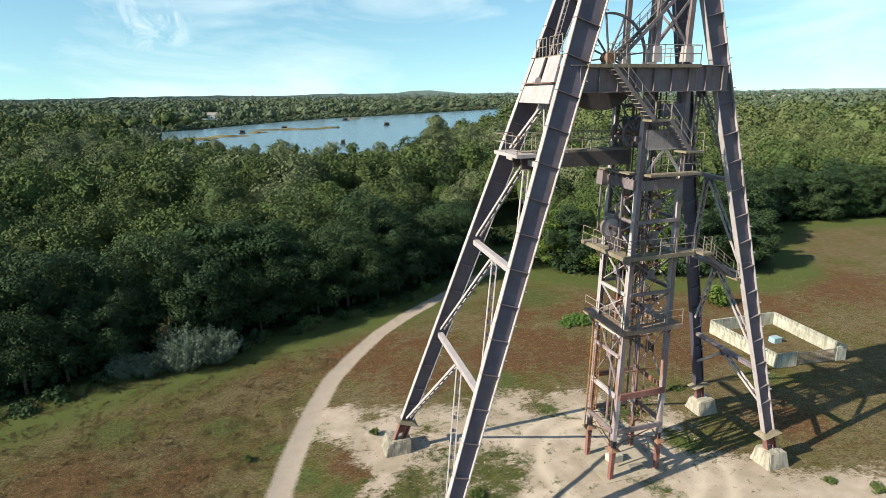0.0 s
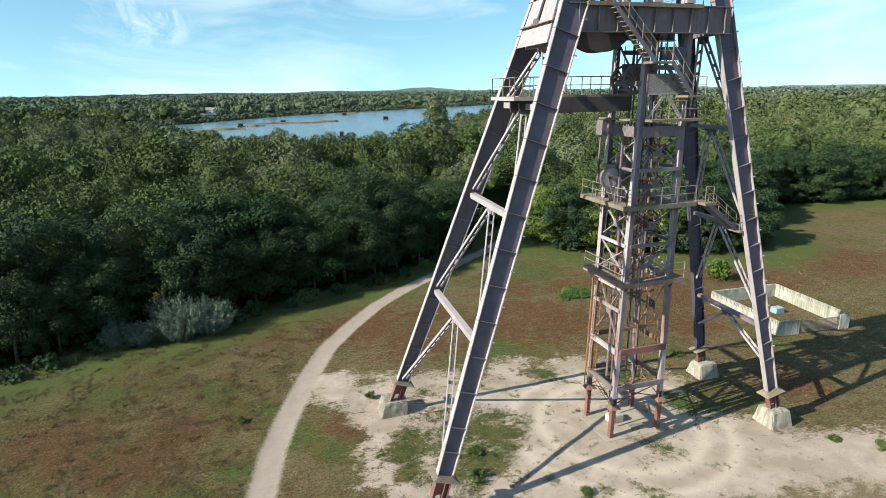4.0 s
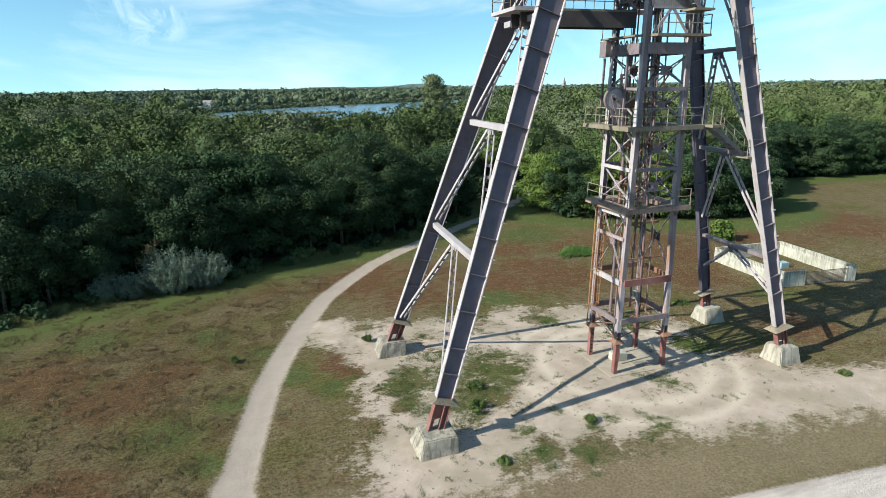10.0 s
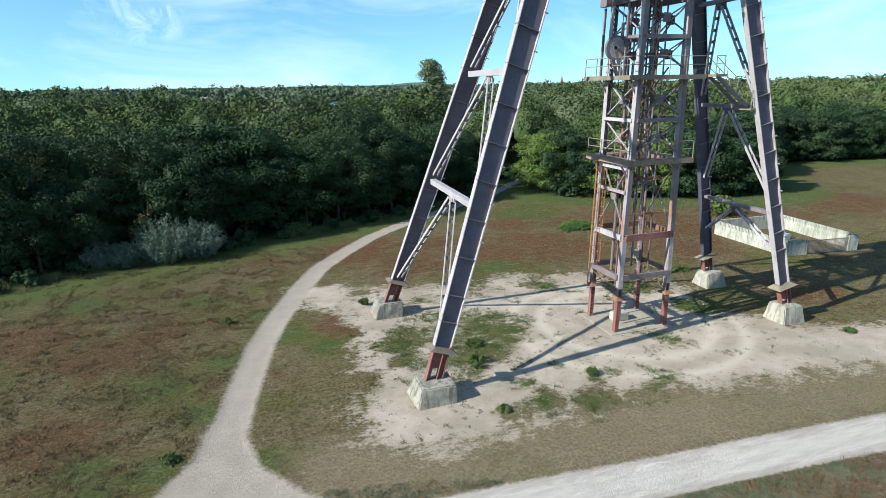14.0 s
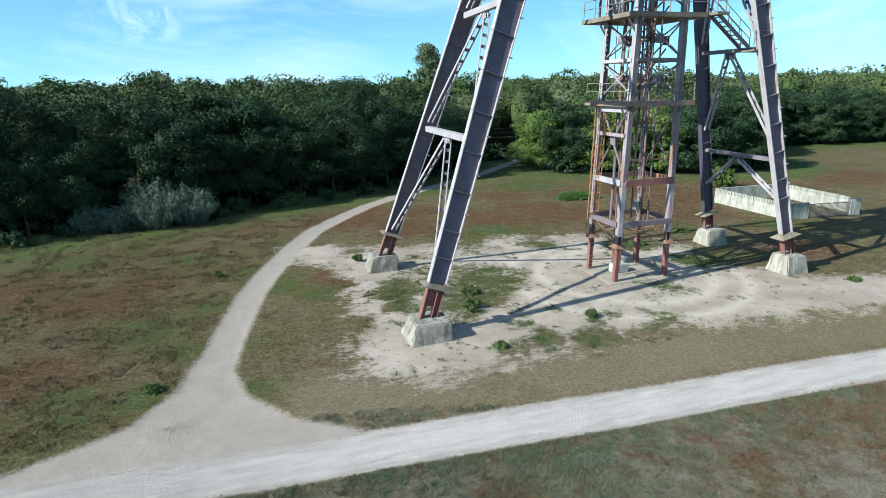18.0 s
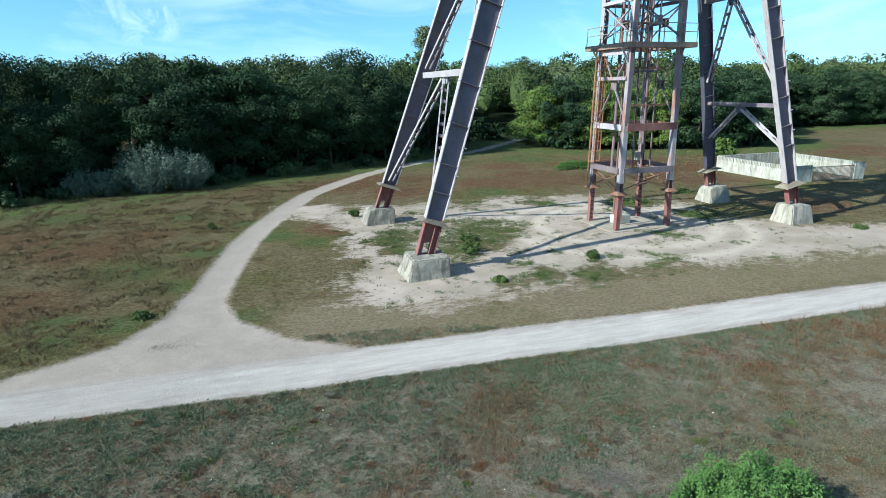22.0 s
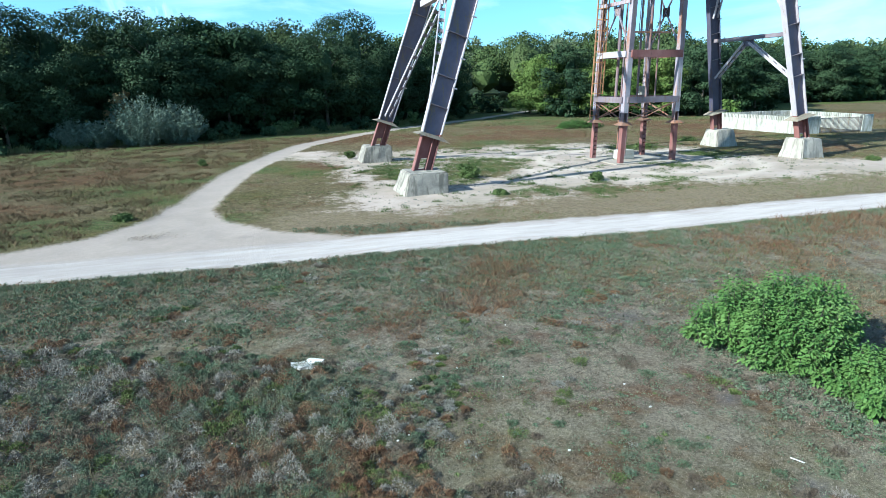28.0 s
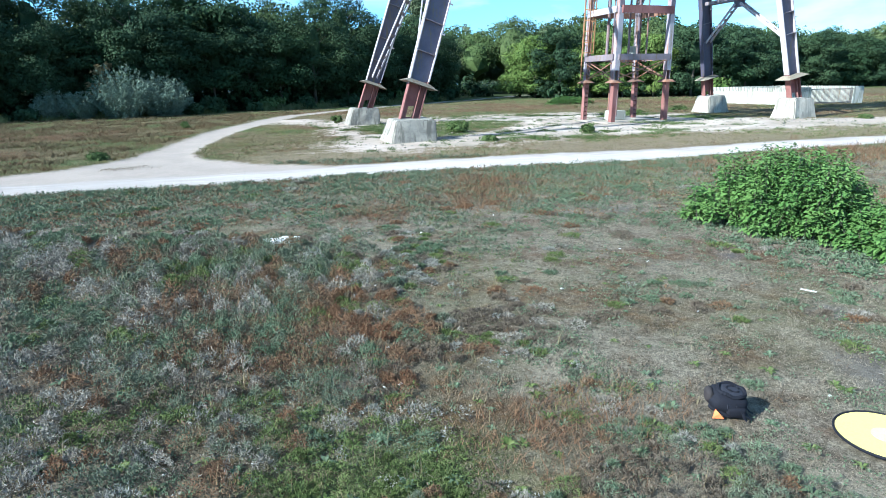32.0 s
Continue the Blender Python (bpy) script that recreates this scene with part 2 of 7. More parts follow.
def bar(bm, a, b, w, h, side=None):
    """A straight bar from a to b, w wide along side and h across it."""
    a, b = Vector(a), Vector(b)
    d = (b - a).normalized()
    s = Vector(side) if side is not None else d.cross(Vector((0, 0, 1)))
    s = s - d * s.dot(d)
    if s.length < 1e-4:
        s = Vector((1, 0, 0)) - d * d.x
    s.normalize()
    u = s.cross(d)
    s, u = s * w / 2, u * h / 2
    hexa(bm, [a - s - u, a + s - u, a + s + u, a - s + u, b - s - u, b + s - u, b + s + u, b - s + u])


def tube(bm, a, b, r, n=8, r2=None):
    a, b = Vector(a), Vector(b)
    q = (b - a).to_track_quat("Z", "Y")
    r2 = r if r2 is None else r2
    lo = [bm.verts.new(a + q @ Vector((r * math.cos(6.2832 * i / n), r * math.sin(6.2832 * i / n), 0))) for i in range(n)]
    hi = [bm.verts.new(b + q @ Vector((r2 * math.cos(6.2832 * i / n), r2 * math.sin(6.2832 * i / n), 0))) for i in range(n)]
    for i in range(n):
        bm.faces.new((lo[i], lo[(i + 1) % n], hi[(i + 1) % n], hi[i]))
    bm.faces.new(lo[::-1])
    bm.faces.new(hi)


def one(maker, *args, **kw):
    bm = bmesh.new()
    maker(bm, *args, **kw)
    return bm


# ---- headframe ----
AXIS = 33.2
frame_thing = thing("mine_headframe", (22.0, AXIS, 0.0), "tall rusting grey steel mine headframe on four raking legs", "headframe")


def leg_point(foot, slope, z):
    return Vector((foot[0] + slope[0] * z, foot[1] + slope[1] * z, z))


def make_leg(foot, slope, w0, w1, depth, top, low, flange, first, pitch):
    """A raking I-section leg: two flanges, a web set back between them, stiffeners, red foot and flared collar."""
    h = depth / 2

    def profile(z, t):
        """Outline of the I-section at height z, flanges t thick."""
        c = leg_point(foot, slope, z)
        w = (w0 + (w1 - w0) * z / top) / 2
        pts = ((-w, -h), (-w + t, -h), (-w + t, -0.02), (w - t, -0.02), (w - t, -h), (w, -h), (w, h), (w - t, h), (w - t, 0.02), (-w + t, 0.02), (-w + t, h), (-w, h))
        return [c + Vector((x, y, 0)) for x, y in pts]

    def skin(z0, z1, t):
        bm = bmesh.new()
        lo, hi = [bm.verts.new(p) for p in profile(z0, t)], [bm.verts.new(p) for p in profile(z1, t)]
        for q in range(12):
            bm.faces.new((lo[q], lo[(q + 1) % 12], hi[(q + 1) % 12], hi[q]))
        # flanges pale and web dark: sun and shade put into the colour
        for q, f in enumerate(bm.faces):
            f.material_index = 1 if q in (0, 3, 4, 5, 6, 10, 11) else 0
        bm.faces.new(lo[::-1])
        bm.faces.new(hi)
        return bm
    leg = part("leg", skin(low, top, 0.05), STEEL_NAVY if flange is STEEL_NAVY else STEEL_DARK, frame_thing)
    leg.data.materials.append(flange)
    across = Vector((1, 0, -slope[0])).normalized()
    for i, z in enumerate([first - pitch * 0.7] + [first + pitch * q for q in range(30)]):
        if z > top - 0.5:
            break
        c = leg_point(foot, slope, z)
        w = (w0 + (w1 - w0) * z / top - 0.1) / across.x
        bm = bmesh.new()
        for s in (-1, 1):
            y = Vector((0, s * (h / 2 + 0.01), 0))
            bar(bm, c - across * w / 2 + y, c + across * w / 2 + y, h - 0.03, 0.035, (0, 1, 0))
        part("stiffener", bm, STEEL, leg)
        c2 = leg_point(foot, slope, z + pitch * 0.5)
        w2 = (w0 + (w1 - w0) * c2.z / top) / across.x
        part("lug", one(bar, c2 + across * (w2 / 2 - 0.17) + Vector((0, -h - 0.03, 0)), c2 + across * (w2 / 2 + 0.06) + Vector((0, -h - 0.03, 0)), 0.06, 0.06), STEEL_PALE, leg)
    # red foot below the collar: two flanges and a web with a square hand hole through it
    bm = bmesh.new()

    def plate(x0, x1, y0, y1, z0, z1):
        p, q = leg_point(foot, slope, z0), leg_point(foot, slope, z1)
        hexa(bm, [o + Vector((x, y, 0)) for o in (p, q) for x, y in ((x0, y0), (x1, y0), (x1, y1), (x0, y1))])
    e = w0 / 2
    plate(-e, -e + 0.05, -h, h, 0.7, low)
    plate(e - 0.05, e, -h, h, 0.7, low)
    plate(-e + 0.05, -0.2, -0.02, 0.02, 0.7, low)
    plate(0.1, e - 0.05, -0.02, 0.02, 0.7, low)
    plate(-0.2, 0.1, -0.02, 0.02, 0.7, 1.02)
    plate(-0.2, 0.1, -0.02, 0.02, 1.5, low)
    plate(0.12, 0.15, -h, -0.02, 0.9, low)
    part("foot_section", bm, RED, leg, "faded red foot section with a square hand hole")
    c = leg_point(foot, slope, low)
    r0, r1 = e + 0.02, e + 0.36
    corners = ((-1, -0.7), (1, -0.7), (1, 0.7), (-1, 0.7))
    bm = bmesh.new()
    hexa(bm, [c + across * sx * r1 + Vector((0, sy * r1, -0.13)) for sx, sy in corners] + [c + across * sx * r0 + Vector((0, sy * r0, 0.05)) for sx, sy in corners])
    part("collar", bm, DECK, leg, "flared rusty anti-climb collar")
    return leg


FEET = {"a": ((7.7, 27.25), (0.3445, 0.125)), "b": ((8.12, 39.4), (0.346, -0.128)), "d": ((33.8, 29.2), (-0.236, 0.07)), "c": ((34.1, 37.1), (-0.223, -0.07))}
TOP = 37.0
for k in "abdc":
    foot, slope = FEET[k]
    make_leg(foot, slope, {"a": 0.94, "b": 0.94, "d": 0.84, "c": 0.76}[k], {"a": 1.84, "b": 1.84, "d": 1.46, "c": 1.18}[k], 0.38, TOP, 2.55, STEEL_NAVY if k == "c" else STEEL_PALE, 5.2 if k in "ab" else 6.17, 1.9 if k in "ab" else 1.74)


def lattice_brace(a, b, gap=0.32, wide=0.16, material=STEEL_PALE):
    """Two flats side by side, tied by batten plates."""
    a, b = Vector(a), Vector(b)
    d = (b - a).normalized()
    s = Vector((1, 0, 0)) - d * d.x
    s.normalize()
    bm = bmesh.new()
    n = s.cross(d)
    for k in (-1, 1):
        bar(bm, a + s * k * gap / 2, b + s * k * gap / 2, 0.05, wide, s)
    ob = part("brace", bm, material, frame_thing)
    count = max(2, int((b - a).length / 0.75))
    for i in range(1, count):
        p = a.lerp(b, i / count)
        part("batten", one(bar, p - d * 0.1, p + d * 0.1, gap, 0.03, s), STEEL, ob)
    return ob


def tie(pa, pb, wide=0.34, material=STEEL_PALE):
    bm = bmesh.new()
    bar(bm, pa, pb, 0.36, wide, (1, 0, 0))
    ob = part("tie_beam", bm, material, frame_thing)
    mid = (pa + pb) / 2
    bm = bmesh.new()
    bar(bm, mid + Vector((0, -0.45, -0.28)), mid + Vector((0, 0.45, -0.28)), 0.06, 0.5, (1, 0, 0))
    part("gusset", bm, material if material is STEEL_PALE else STEEL_DARK, ob)
    return mid


for near, far, tiers, face in (("a", "b", ((9.6, 2.9), (16.4, 10.0), (22.2, 16.8), (25.7, 22.7)), -0.05), ("d", "c", ((7.4, 4.9), (14.15, 8.9), (20.6, 14.8), (26.3, 21.3)), -0.1)):
    for z, zl in tiers:
        pn, pf = leg_point(*FEET[near], z), leg_point(*FEET[far], z)
        off = Vector((face, 0, 0))
        mid = tie(pn + off + Vector((0, 0.3, 0)), pf + off - Vector((0, 0.3, 0)), 0.34 if near == "a" else 0.24, STEEL_PALE if near == "a" else STEEL)
        for f, s in ((near, 1), (far, -1)):
            lattice_brace(mid + Vector((0, -s * 0.2, -0.3)), leg_point(*FEET[f], zl) + off + Vector((0, s * 0.3, 0)), material=STEEL_PALE)

# shaft tower
TX0, TX1, TY0, TY1 = 21.55, 25.35, 31.25, 34.3
POSTS = [(TX0, TY0), (TX1, TY0), (TX1, TY1), (TX0, TY1)]


def tower_post(x, y):
    bm = bmesh.new()
    for s in (-1, 1):
        box(bm, x + s * 0.155 - 0.015, x + s * 0.155 + 0.015, y - 0.17, y + 0.17, 11.1, 27.6)
    ob = part("tower_post", bm, STEEL, frame_thing)
    # the posts' sunlit west sides are put into the plates' paler colours
    part("cover_plate", one(box, x - 0.19, x - 0.172, y - 0.185, y + 0.185, 11.1, 27.6), STEEL_PALE, ob)
    bm = bmesh.new()
    for s in (-1, 1):
        box(bm, x + s * 0.130 - 0.015, x + s * 0.130 + 0.015, y - 0.145, y + 0.145, 2.4, 11.1)
    part("lower_section", bm, STEEL_RUST, ob, "rust-stained lower post")
    part("cover_plate", one(box, x - 0.166, x - 0.148, y - 0.16, y + 0.16, 3.0, 11.1), PINK, ob, "pale lilac cover plate, sunlit in colour")
    front = y == TY0
    if front:
        part("face_plate", one(box, x - 0.16, x + 0.16, y - 0.192, y - 0.174, 11.15, 27.6), STEEL, ob)
        part("face_plate", one(box, x - 0.145, x + 0.145, y - 0.167, y - 0.149, 6.5, 11.1), STEEL, ob)
        part("face_plate", one(box, x - 0.145, x + 0.145, y - 0.167, y - 0.149, 3.0, 6.45), STEEL_PALE, ob, "pale weathered face plate")
        part("face_plate", one(box, x - 0.13, x + 0.13, y - 0.163, y - 0.145, 0.02, 2.3), RED, ob, "faded red face plate")
    for sy in (0.14,) if front else (-0.14, 0.14):
        bm = bmesh.new()
        z, k = 2.4, 1
        while z < 27:
            bar(bm, (x - 0.115 * k, y + sy, z), (x + 0.115 * k, y + sy, z + 0.3), 0.02, 0.07, (0, 1, 0))
            z, k = z + 0.3, -k
        part("lacing", bm, STEEL_RUST, ob)
    bm = bmesh.new()
    for s in (-1, 1):
        box(bm, x + s * 0.120 - 0.02, x + s * 0.120 + 0.02, y - 0.145, y + 0.145, 0.0, 2.4)
    for i in range(8):
        for sy in (-0.13, 0.13):
            bar(bm, (x - 0.10, y + sy, 0.15 + 0.28 * i), (x + 0.10, y + sy, 0.15 + 0.28 * i), 0.02, 0.2, (0, 1, 0))
    part("foot_section", bm, RED, ob, "faded red lower post")
    bm = bmesh.new()
    hexa(bm, [(x + sx * 0.42, y + sy * 0.42, 2.3) for sx, sy in ((-1, -1), (1, -1), (1, 1), (-1, 1))] + [(x + sx * 0.20, y + sy * 0.20, 2.47) for sx, sy in ((-1, -1), (1, -1), (1, 1), (-1, 1))])
    part("collar", bm, RUSTY, ob)


for x, y in POSTS:
    tower_post(x, y)


def ring(z, h, material, sides="nesw", w=0.14):
    for s, (a, b) in zip("sewn", (((TX0, TY0), (TX1, TY0)), ((TX1, TY0), (TX1, TY1)), ((TX0, TY0), (TX0, TY1)), ((TX0, TY1), (TX1, TY1)))):
        if s in sides:
            out = {"s": (0, -0.21, 0), "n": (0, 0.21, 0), "e": (0.2, 0, 0), "w": (-0.2, 0, 0)}[s]
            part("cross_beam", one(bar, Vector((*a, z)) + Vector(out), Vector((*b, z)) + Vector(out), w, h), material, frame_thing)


def cross(face, z0, z1, material, w=0.13):
    a, b = {"s": ((TX0, TY0), (TX1, TY0)), "e": ((TX1, TY0), (TX1, TY1)), "w": ((TX0, TY0), (TX0, TY1)), "n": ((TX0, TY1), (TX1, TY1))}[face]
    for p, q in ((a, b), (b, a)):
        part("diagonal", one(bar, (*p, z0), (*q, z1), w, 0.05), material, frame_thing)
    c = Vector(((a[0] + b[0]) / 2, (a[1] + b[1]) / 2, (z0 + z1) / 2))
    if z1 - z0 > 1.5:
        flat = (0.3, 0.03) if face in "sn" else (0.03, 0.3)
        part("diagonal_gusset", one(box, c.x - flat[0], c.x + flat[0], c.y - flat[1], c.y + flat[1], c.z - 0.26, c.z + 0.26), STEEL_BLACK if face in "en" else STEEL, frame_thing)


# west ring beams are paler: their sunlight is part of the colour
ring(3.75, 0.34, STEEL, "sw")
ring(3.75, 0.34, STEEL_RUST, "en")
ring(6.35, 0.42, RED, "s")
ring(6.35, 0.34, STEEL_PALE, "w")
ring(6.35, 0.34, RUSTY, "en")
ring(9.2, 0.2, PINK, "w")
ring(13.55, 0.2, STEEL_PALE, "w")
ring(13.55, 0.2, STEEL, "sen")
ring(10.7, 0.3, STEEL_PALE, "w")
ring(18.3, 0.22, STEEL)
ring(20.6, 0.62, STEEL)
ring(23.4, 1.1, STEEL, "s")
ring(23.4, 0.3, STEEL, "ewn")
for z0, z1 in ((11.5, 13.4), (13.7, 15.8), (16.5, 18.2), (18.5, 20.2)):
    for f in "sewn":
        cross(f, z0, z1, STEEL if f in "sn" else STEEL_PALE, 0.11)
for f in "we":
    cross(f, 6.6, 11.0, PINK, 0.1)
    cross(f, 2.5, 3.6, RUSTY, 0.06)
cross("s", 2.5, 3.6, RUSTY, 0.06)
cross("n", 2.5, 3.6, RUSTY, 0.06)


def railing(deck, pts, h=1.05, step=1.35, rails=(1.0, 0.55)):
    for a, b in zip(pts, pts[1:]):
        a, b = Vector(a), Vector(b)
        n = max(1, round((b - a).length / step))
        for i in range(n + 1):
            p = a.lerp(b, i / n)
            part("rail_post", one(tube, p, p + Vector((0, 0, h)), 0.03, 6), RAIL, deck)
        for k in rails:
            part("handrail", one(tube, a + Vector((0, 0, h * k)), b + Vector((0, 0, h * k)), 0.024, 6), RAIL, deck)


def platform(name, x0, x1, y0, y1, z, th=0.22, rail=(), material=None, hole=None):
    bm = bmesh.new()
    if hole:
        hx0, hx1, hy0, hy1 = hole
        box(bm, x0, x1, y0, hy0, z - th, z)
        box(bm, x0, x1, hy1, y1, z - th, z)
        box(bm, x0, hx0, hy0 + 0.002, hy1 - 0.002, z - th, z)
        box(bm, hx1, x1, hy0 + 0.002, hy1 - 0.002, z - th, z)
    else:
        box(bm, x0, x1, y0, y1, z - th, z)
    ob = part(name, bm, material or DECK, frame_thing)
    for r in rail:
        railing(ob, [(px, py, z) for px, py in r])
    return ob


HOLE = (TX0 + 0.3, TX1 - 0.3, TY0 + 0.35, TY1 - 0.3)
platform("platform", 21.0, 26.2, 30.75, 35.5, 11.2, 0.3, rail=[[(21.05, 35.4), (21.05, 30.8), (26.15, 30.8)]], material=RUST_DECK, hole=HOLE)
platform("platform", 20.75, 26.6, 30.75, 36.1, 16.15, 0.26, rail=[[(20.8, 36.0), (20.8, 30.8), (26.55, 30.8)]], hole=HOLE)
platform("platform", 21.6, 26.1, 30.2, 31.0, 21.35, 0.14, rail=[[(21.65, 30.25), (26.05, 30.25), (26.05, 31.0)]])
platform("walkway", 14.9, 22.35, 32.5, 33.6, 22.8, 0.12, rail=[[(15.6, 32.55), (22.2, 32.55)], [(15.6, 33.55), (22.2, 33.55)]])
for y in (32.45, 33.65):
    part("walkway_beam", one(box, 14.9, 22.35, y - 0.05, y + 0.05, 21.8, 22.67), STEEL_BLACK, frame_thing)
platform("balcony", 14.2, 15.5, 31.6, 35.0, 22.75, 0.2, rail=[[(15.4, 31.65), (14.25, 31.65), (14.25, 34.95), (15.4, 34.95)]], material=STEEL_PALE)
platform("landing", 21.9, 23.4, 30.0, 30.9, 24.6, 0.12, rail=[[(22.2, 30.05), (23.3, 30.05)]])
platform("landing", 24.4, 25.75, 29.9, 31.2, 22.7, 0.12, rail=[[(25.65, 29.95), (25.65, 31.1)]])
platform("headgear_deck", 17.9, 25.35, 30.4, 36.0, 27.7, 0.2, rail=[[(19.0, 30.45), (25.3, 30.45), (25.3, 36.0)]])

# main girders under the headgear deck, with vertical stiffeners
for y in (30.75, 35.65):
    bm = bmesh.new()
    box(bm, 16.9, 27.6, y - 0.02, y + 0.02, 26.2, 27.6)
    box(bm, 16.9, 27.6, y - 0.2, y + 0.2, 27.6, 27.65)
    box(bm, 16.9, 27.6, y - 0.2, y + 0.2, 26.15, 26.2)
    g = part("girder", bm, STEEL, frame_thing)
    for i in range(9):
        x = 17.5 + i * 1.2
        part("stiffener", one(box, x - 0.02, x + 0.02, y - 0.19, y + 0.19, 26.202, 27.598), STEEL, g)


def sheave(cx, cy, cz, r, label="large spoked winding sheave"):
    bm = bmesh.new()
    n = 40
    prof = ((r - 0.11, -0.08), (r, -0.10), (r - 0.04, 0.0), (r, 0.10), (r - 0.11, 0.08))
    rings = [[bm.verts.new((cx + q * math.cos(6.28319 * i / n), cy + y, cz + q * math.sin(6.28319 * i / n))) for q, y in prof] for i in range(n)]
    for i in range(n):
        a, b = rings[i], rings[(i + 1) % n]
        for j in range(5):
            bm.faces.new((a[j], a[(j + 1) % 5], b[(j + 1) % 5], b[j]))
    w = part("sheave_wheel", bm, STEEL, frame_thing, label)
    for i in range(12):
        a = 6.28319 * i / 12 + 0.13
        part("spoke", one(bar, (cx + 0.25 * math.cos(a), cy, cz + 0.25 * math.sin(a)), (cx + (r - 0.12) * math.cos(a), cy, cz + (r - 0.12) * math.sin(a)), 0.10, 0.08, (0, 1, 0)), STEEL, w)
    part("hub", one(tube, (cx, cy - 0.35, cz), (cx, cy + 0.35, cz), min(0.35, 0.25 * r), 16), RUSTY, w)


sheave(20.1, 32.0, 28.1, 2.5)
# pan under the wheel
bm = bmesh.new()
arc = [(19.55 + 2.45 * math.cos(radians(a)), 28.1 + 2.95 * math.sin(radians(a))) for a in range(219, 322, 6)]
for y0, y1 in ((31.4, 32.6),):
    lo = [bm.verts.new((x, y0, z)) for x, z in arc]
    hi = [bm.verts.new((x, y1, z)) for x, z in arc]
    for i in range(len(arc) - 1):
        bm.faces.new((lo[i], lo[i + 1], hi[i + 1], hi[i]))
    bm.faces.new(lo)
    bm.faces.new(hi[::-1])
part("wheel_pan", bm, STEEL_BLACK, frame_thing, "dark steel pan under the sheave")


def stair(a, b, width):
    """A steep open stair with stringers, treads and a handrail on both sides."""
    a, b = Vector(a), Vector(b)
    bm = bmesh.new()
    for k in (0, width):
        bar(bm, a + Vector((0, k, 0)), b + Vector((0, k, 0)), 0.05, 0.22, (0, 1, 0))
    ob = part("stair", bm, STEEL, frame_thing, "steep open steel stair")
    n = max(3, int(abs(b.z - a.z) / 0.22))
    for i in range(1, n):
        p = a.lerp(b, i / n)
        part("tread", one(box, p.x - 0.12, p.x + 0.12, p.y + 0.03, p.y + width - 0.03, p.z - 0.02, p.z + 0.02), DECK, ob)
    for k in (0, width):
        m = max(2, round((b - a).length / 1.3))
        for i in range(m + 1):
            p = a.lerp(b, i / m) + Vector((0, k, 0))
            part("rail_post", one(tube, p, p + Vector((0, 0, 1.0)), 0.025, 6), RAIL, ob)
        for h in (0.5, 1.0):
            part("handrail", one(tube, a + Vector((0, k, h)), b + Vector((0, k, h)), 0.022, 6), RAIL, ob)


stair((19.2, 30.0, 27.6), (22.1, 30.0, 24.6), 0.7)
stair((23.2, 30.0, 24.6), (24.8, 30.0, 22.7), 0.7)
stair((20.3, 31.3, 27.9), (25.5, 31.3, 32.9), 0.7)
stair((27.0, 30.6, 16.15), (29.6, 30.6, 14.2), 0.7)
platform("landing", 26.6, 27.4, 30.1, 31.6, 16.15, 0.15, rail=[[(26.6, 30.15), (27.2, 30.15)]])
platform("landing", 29.6, 31.0, 30.2, 31.6, 14.1, 0.12, rail=[[(29.6, 30.25), (30.9, 30.25)]])


def ladder(x, y, z0, z1, cage=True, material=RUSTY):
    bm = bmesh.new()
    for s in (-0.22, 0.22):
        box(bm, x + s - 0.025, x + s + 0.025, y - 0.03, y + 0.03, z0, z1)
    ob = part("ladder", bm, material, frame_thing, "rusty caged ladder" if cage else "rusty ladder")
    z = z0 + 0.25
    while z < z1:
        part("rung", one(tube, (x - 0.2, y, z), (x + 0.2, y, z), 0.015, 5), material, ob)
        z += 0.3
    if cage:
        z = z0 + 1.6
        while z < z1:
            bm = bmesh.new()
            pts = [(x - 0.25, y), (x - 0.36, y - 0.3), (x - 0.2, y - 0.6), (x + 0.2, y - 0.6), (x + 0.36, y - 0.3), (x + 0.25, y)]
            for p, q in zip(pts, pts[1:]):
                bar(bm, (*p, z), (*q, z), 0.02, 0.05)
            part("cage_hoop", bm, material, ob)
            z += 0.62
        for px_, py_ in ((x - 0.36, y - 0.3), (x - 0.2, y - 0.6), (x, y - 0.6), (x + 0.2, y - 0.6), (x + 0.36, y - 0.3)):
            part("cage_strip", one(box, px_ - 0.02, px_ + 0.02, py_ - 0.012, py_ + 0.012, z0 + 1.6, z1), material, ob)


ladder(21.28, 34.2, 2.5, 11.0, True, ORANGE_RUST)
ladder(24.2, 33.0, 11.3, 17.2, False, ORANGE_RUST)
# guides and pipes inside the shaft tower
for x, y, r, z0 in ((22.5, 32.2, 0.07, 0.3), (22.9, 33.6, 0.07, 0.3), (23.6, 32.0, 0.09, 3.5), (24.3, 33.8, 0.09, 3.5), (24.6, 32.4, 0.07, 3.5), (22.2, 33.2, 0.12, 3.6)):
    part("guide_rail", one(tube, (x, y, z0), (x, y, 26.1), r * 0.8, 8), STEEL_RUST, frame_thing)
for z in (9.8, 12.4, 14.9, 17.4, 19.6):
    part("guide_beam", one(bar, (TX0, 32.7, z), (TX1, 32.7, z), 0.12, 0.14), RUSTY, frame_thing)
    part("guide_beam", one(bar, (23.5, TY0, z - 0.2), (23.5, TY1, z - 0.2), 0.12, 0.12), STEEL, frame_thing)

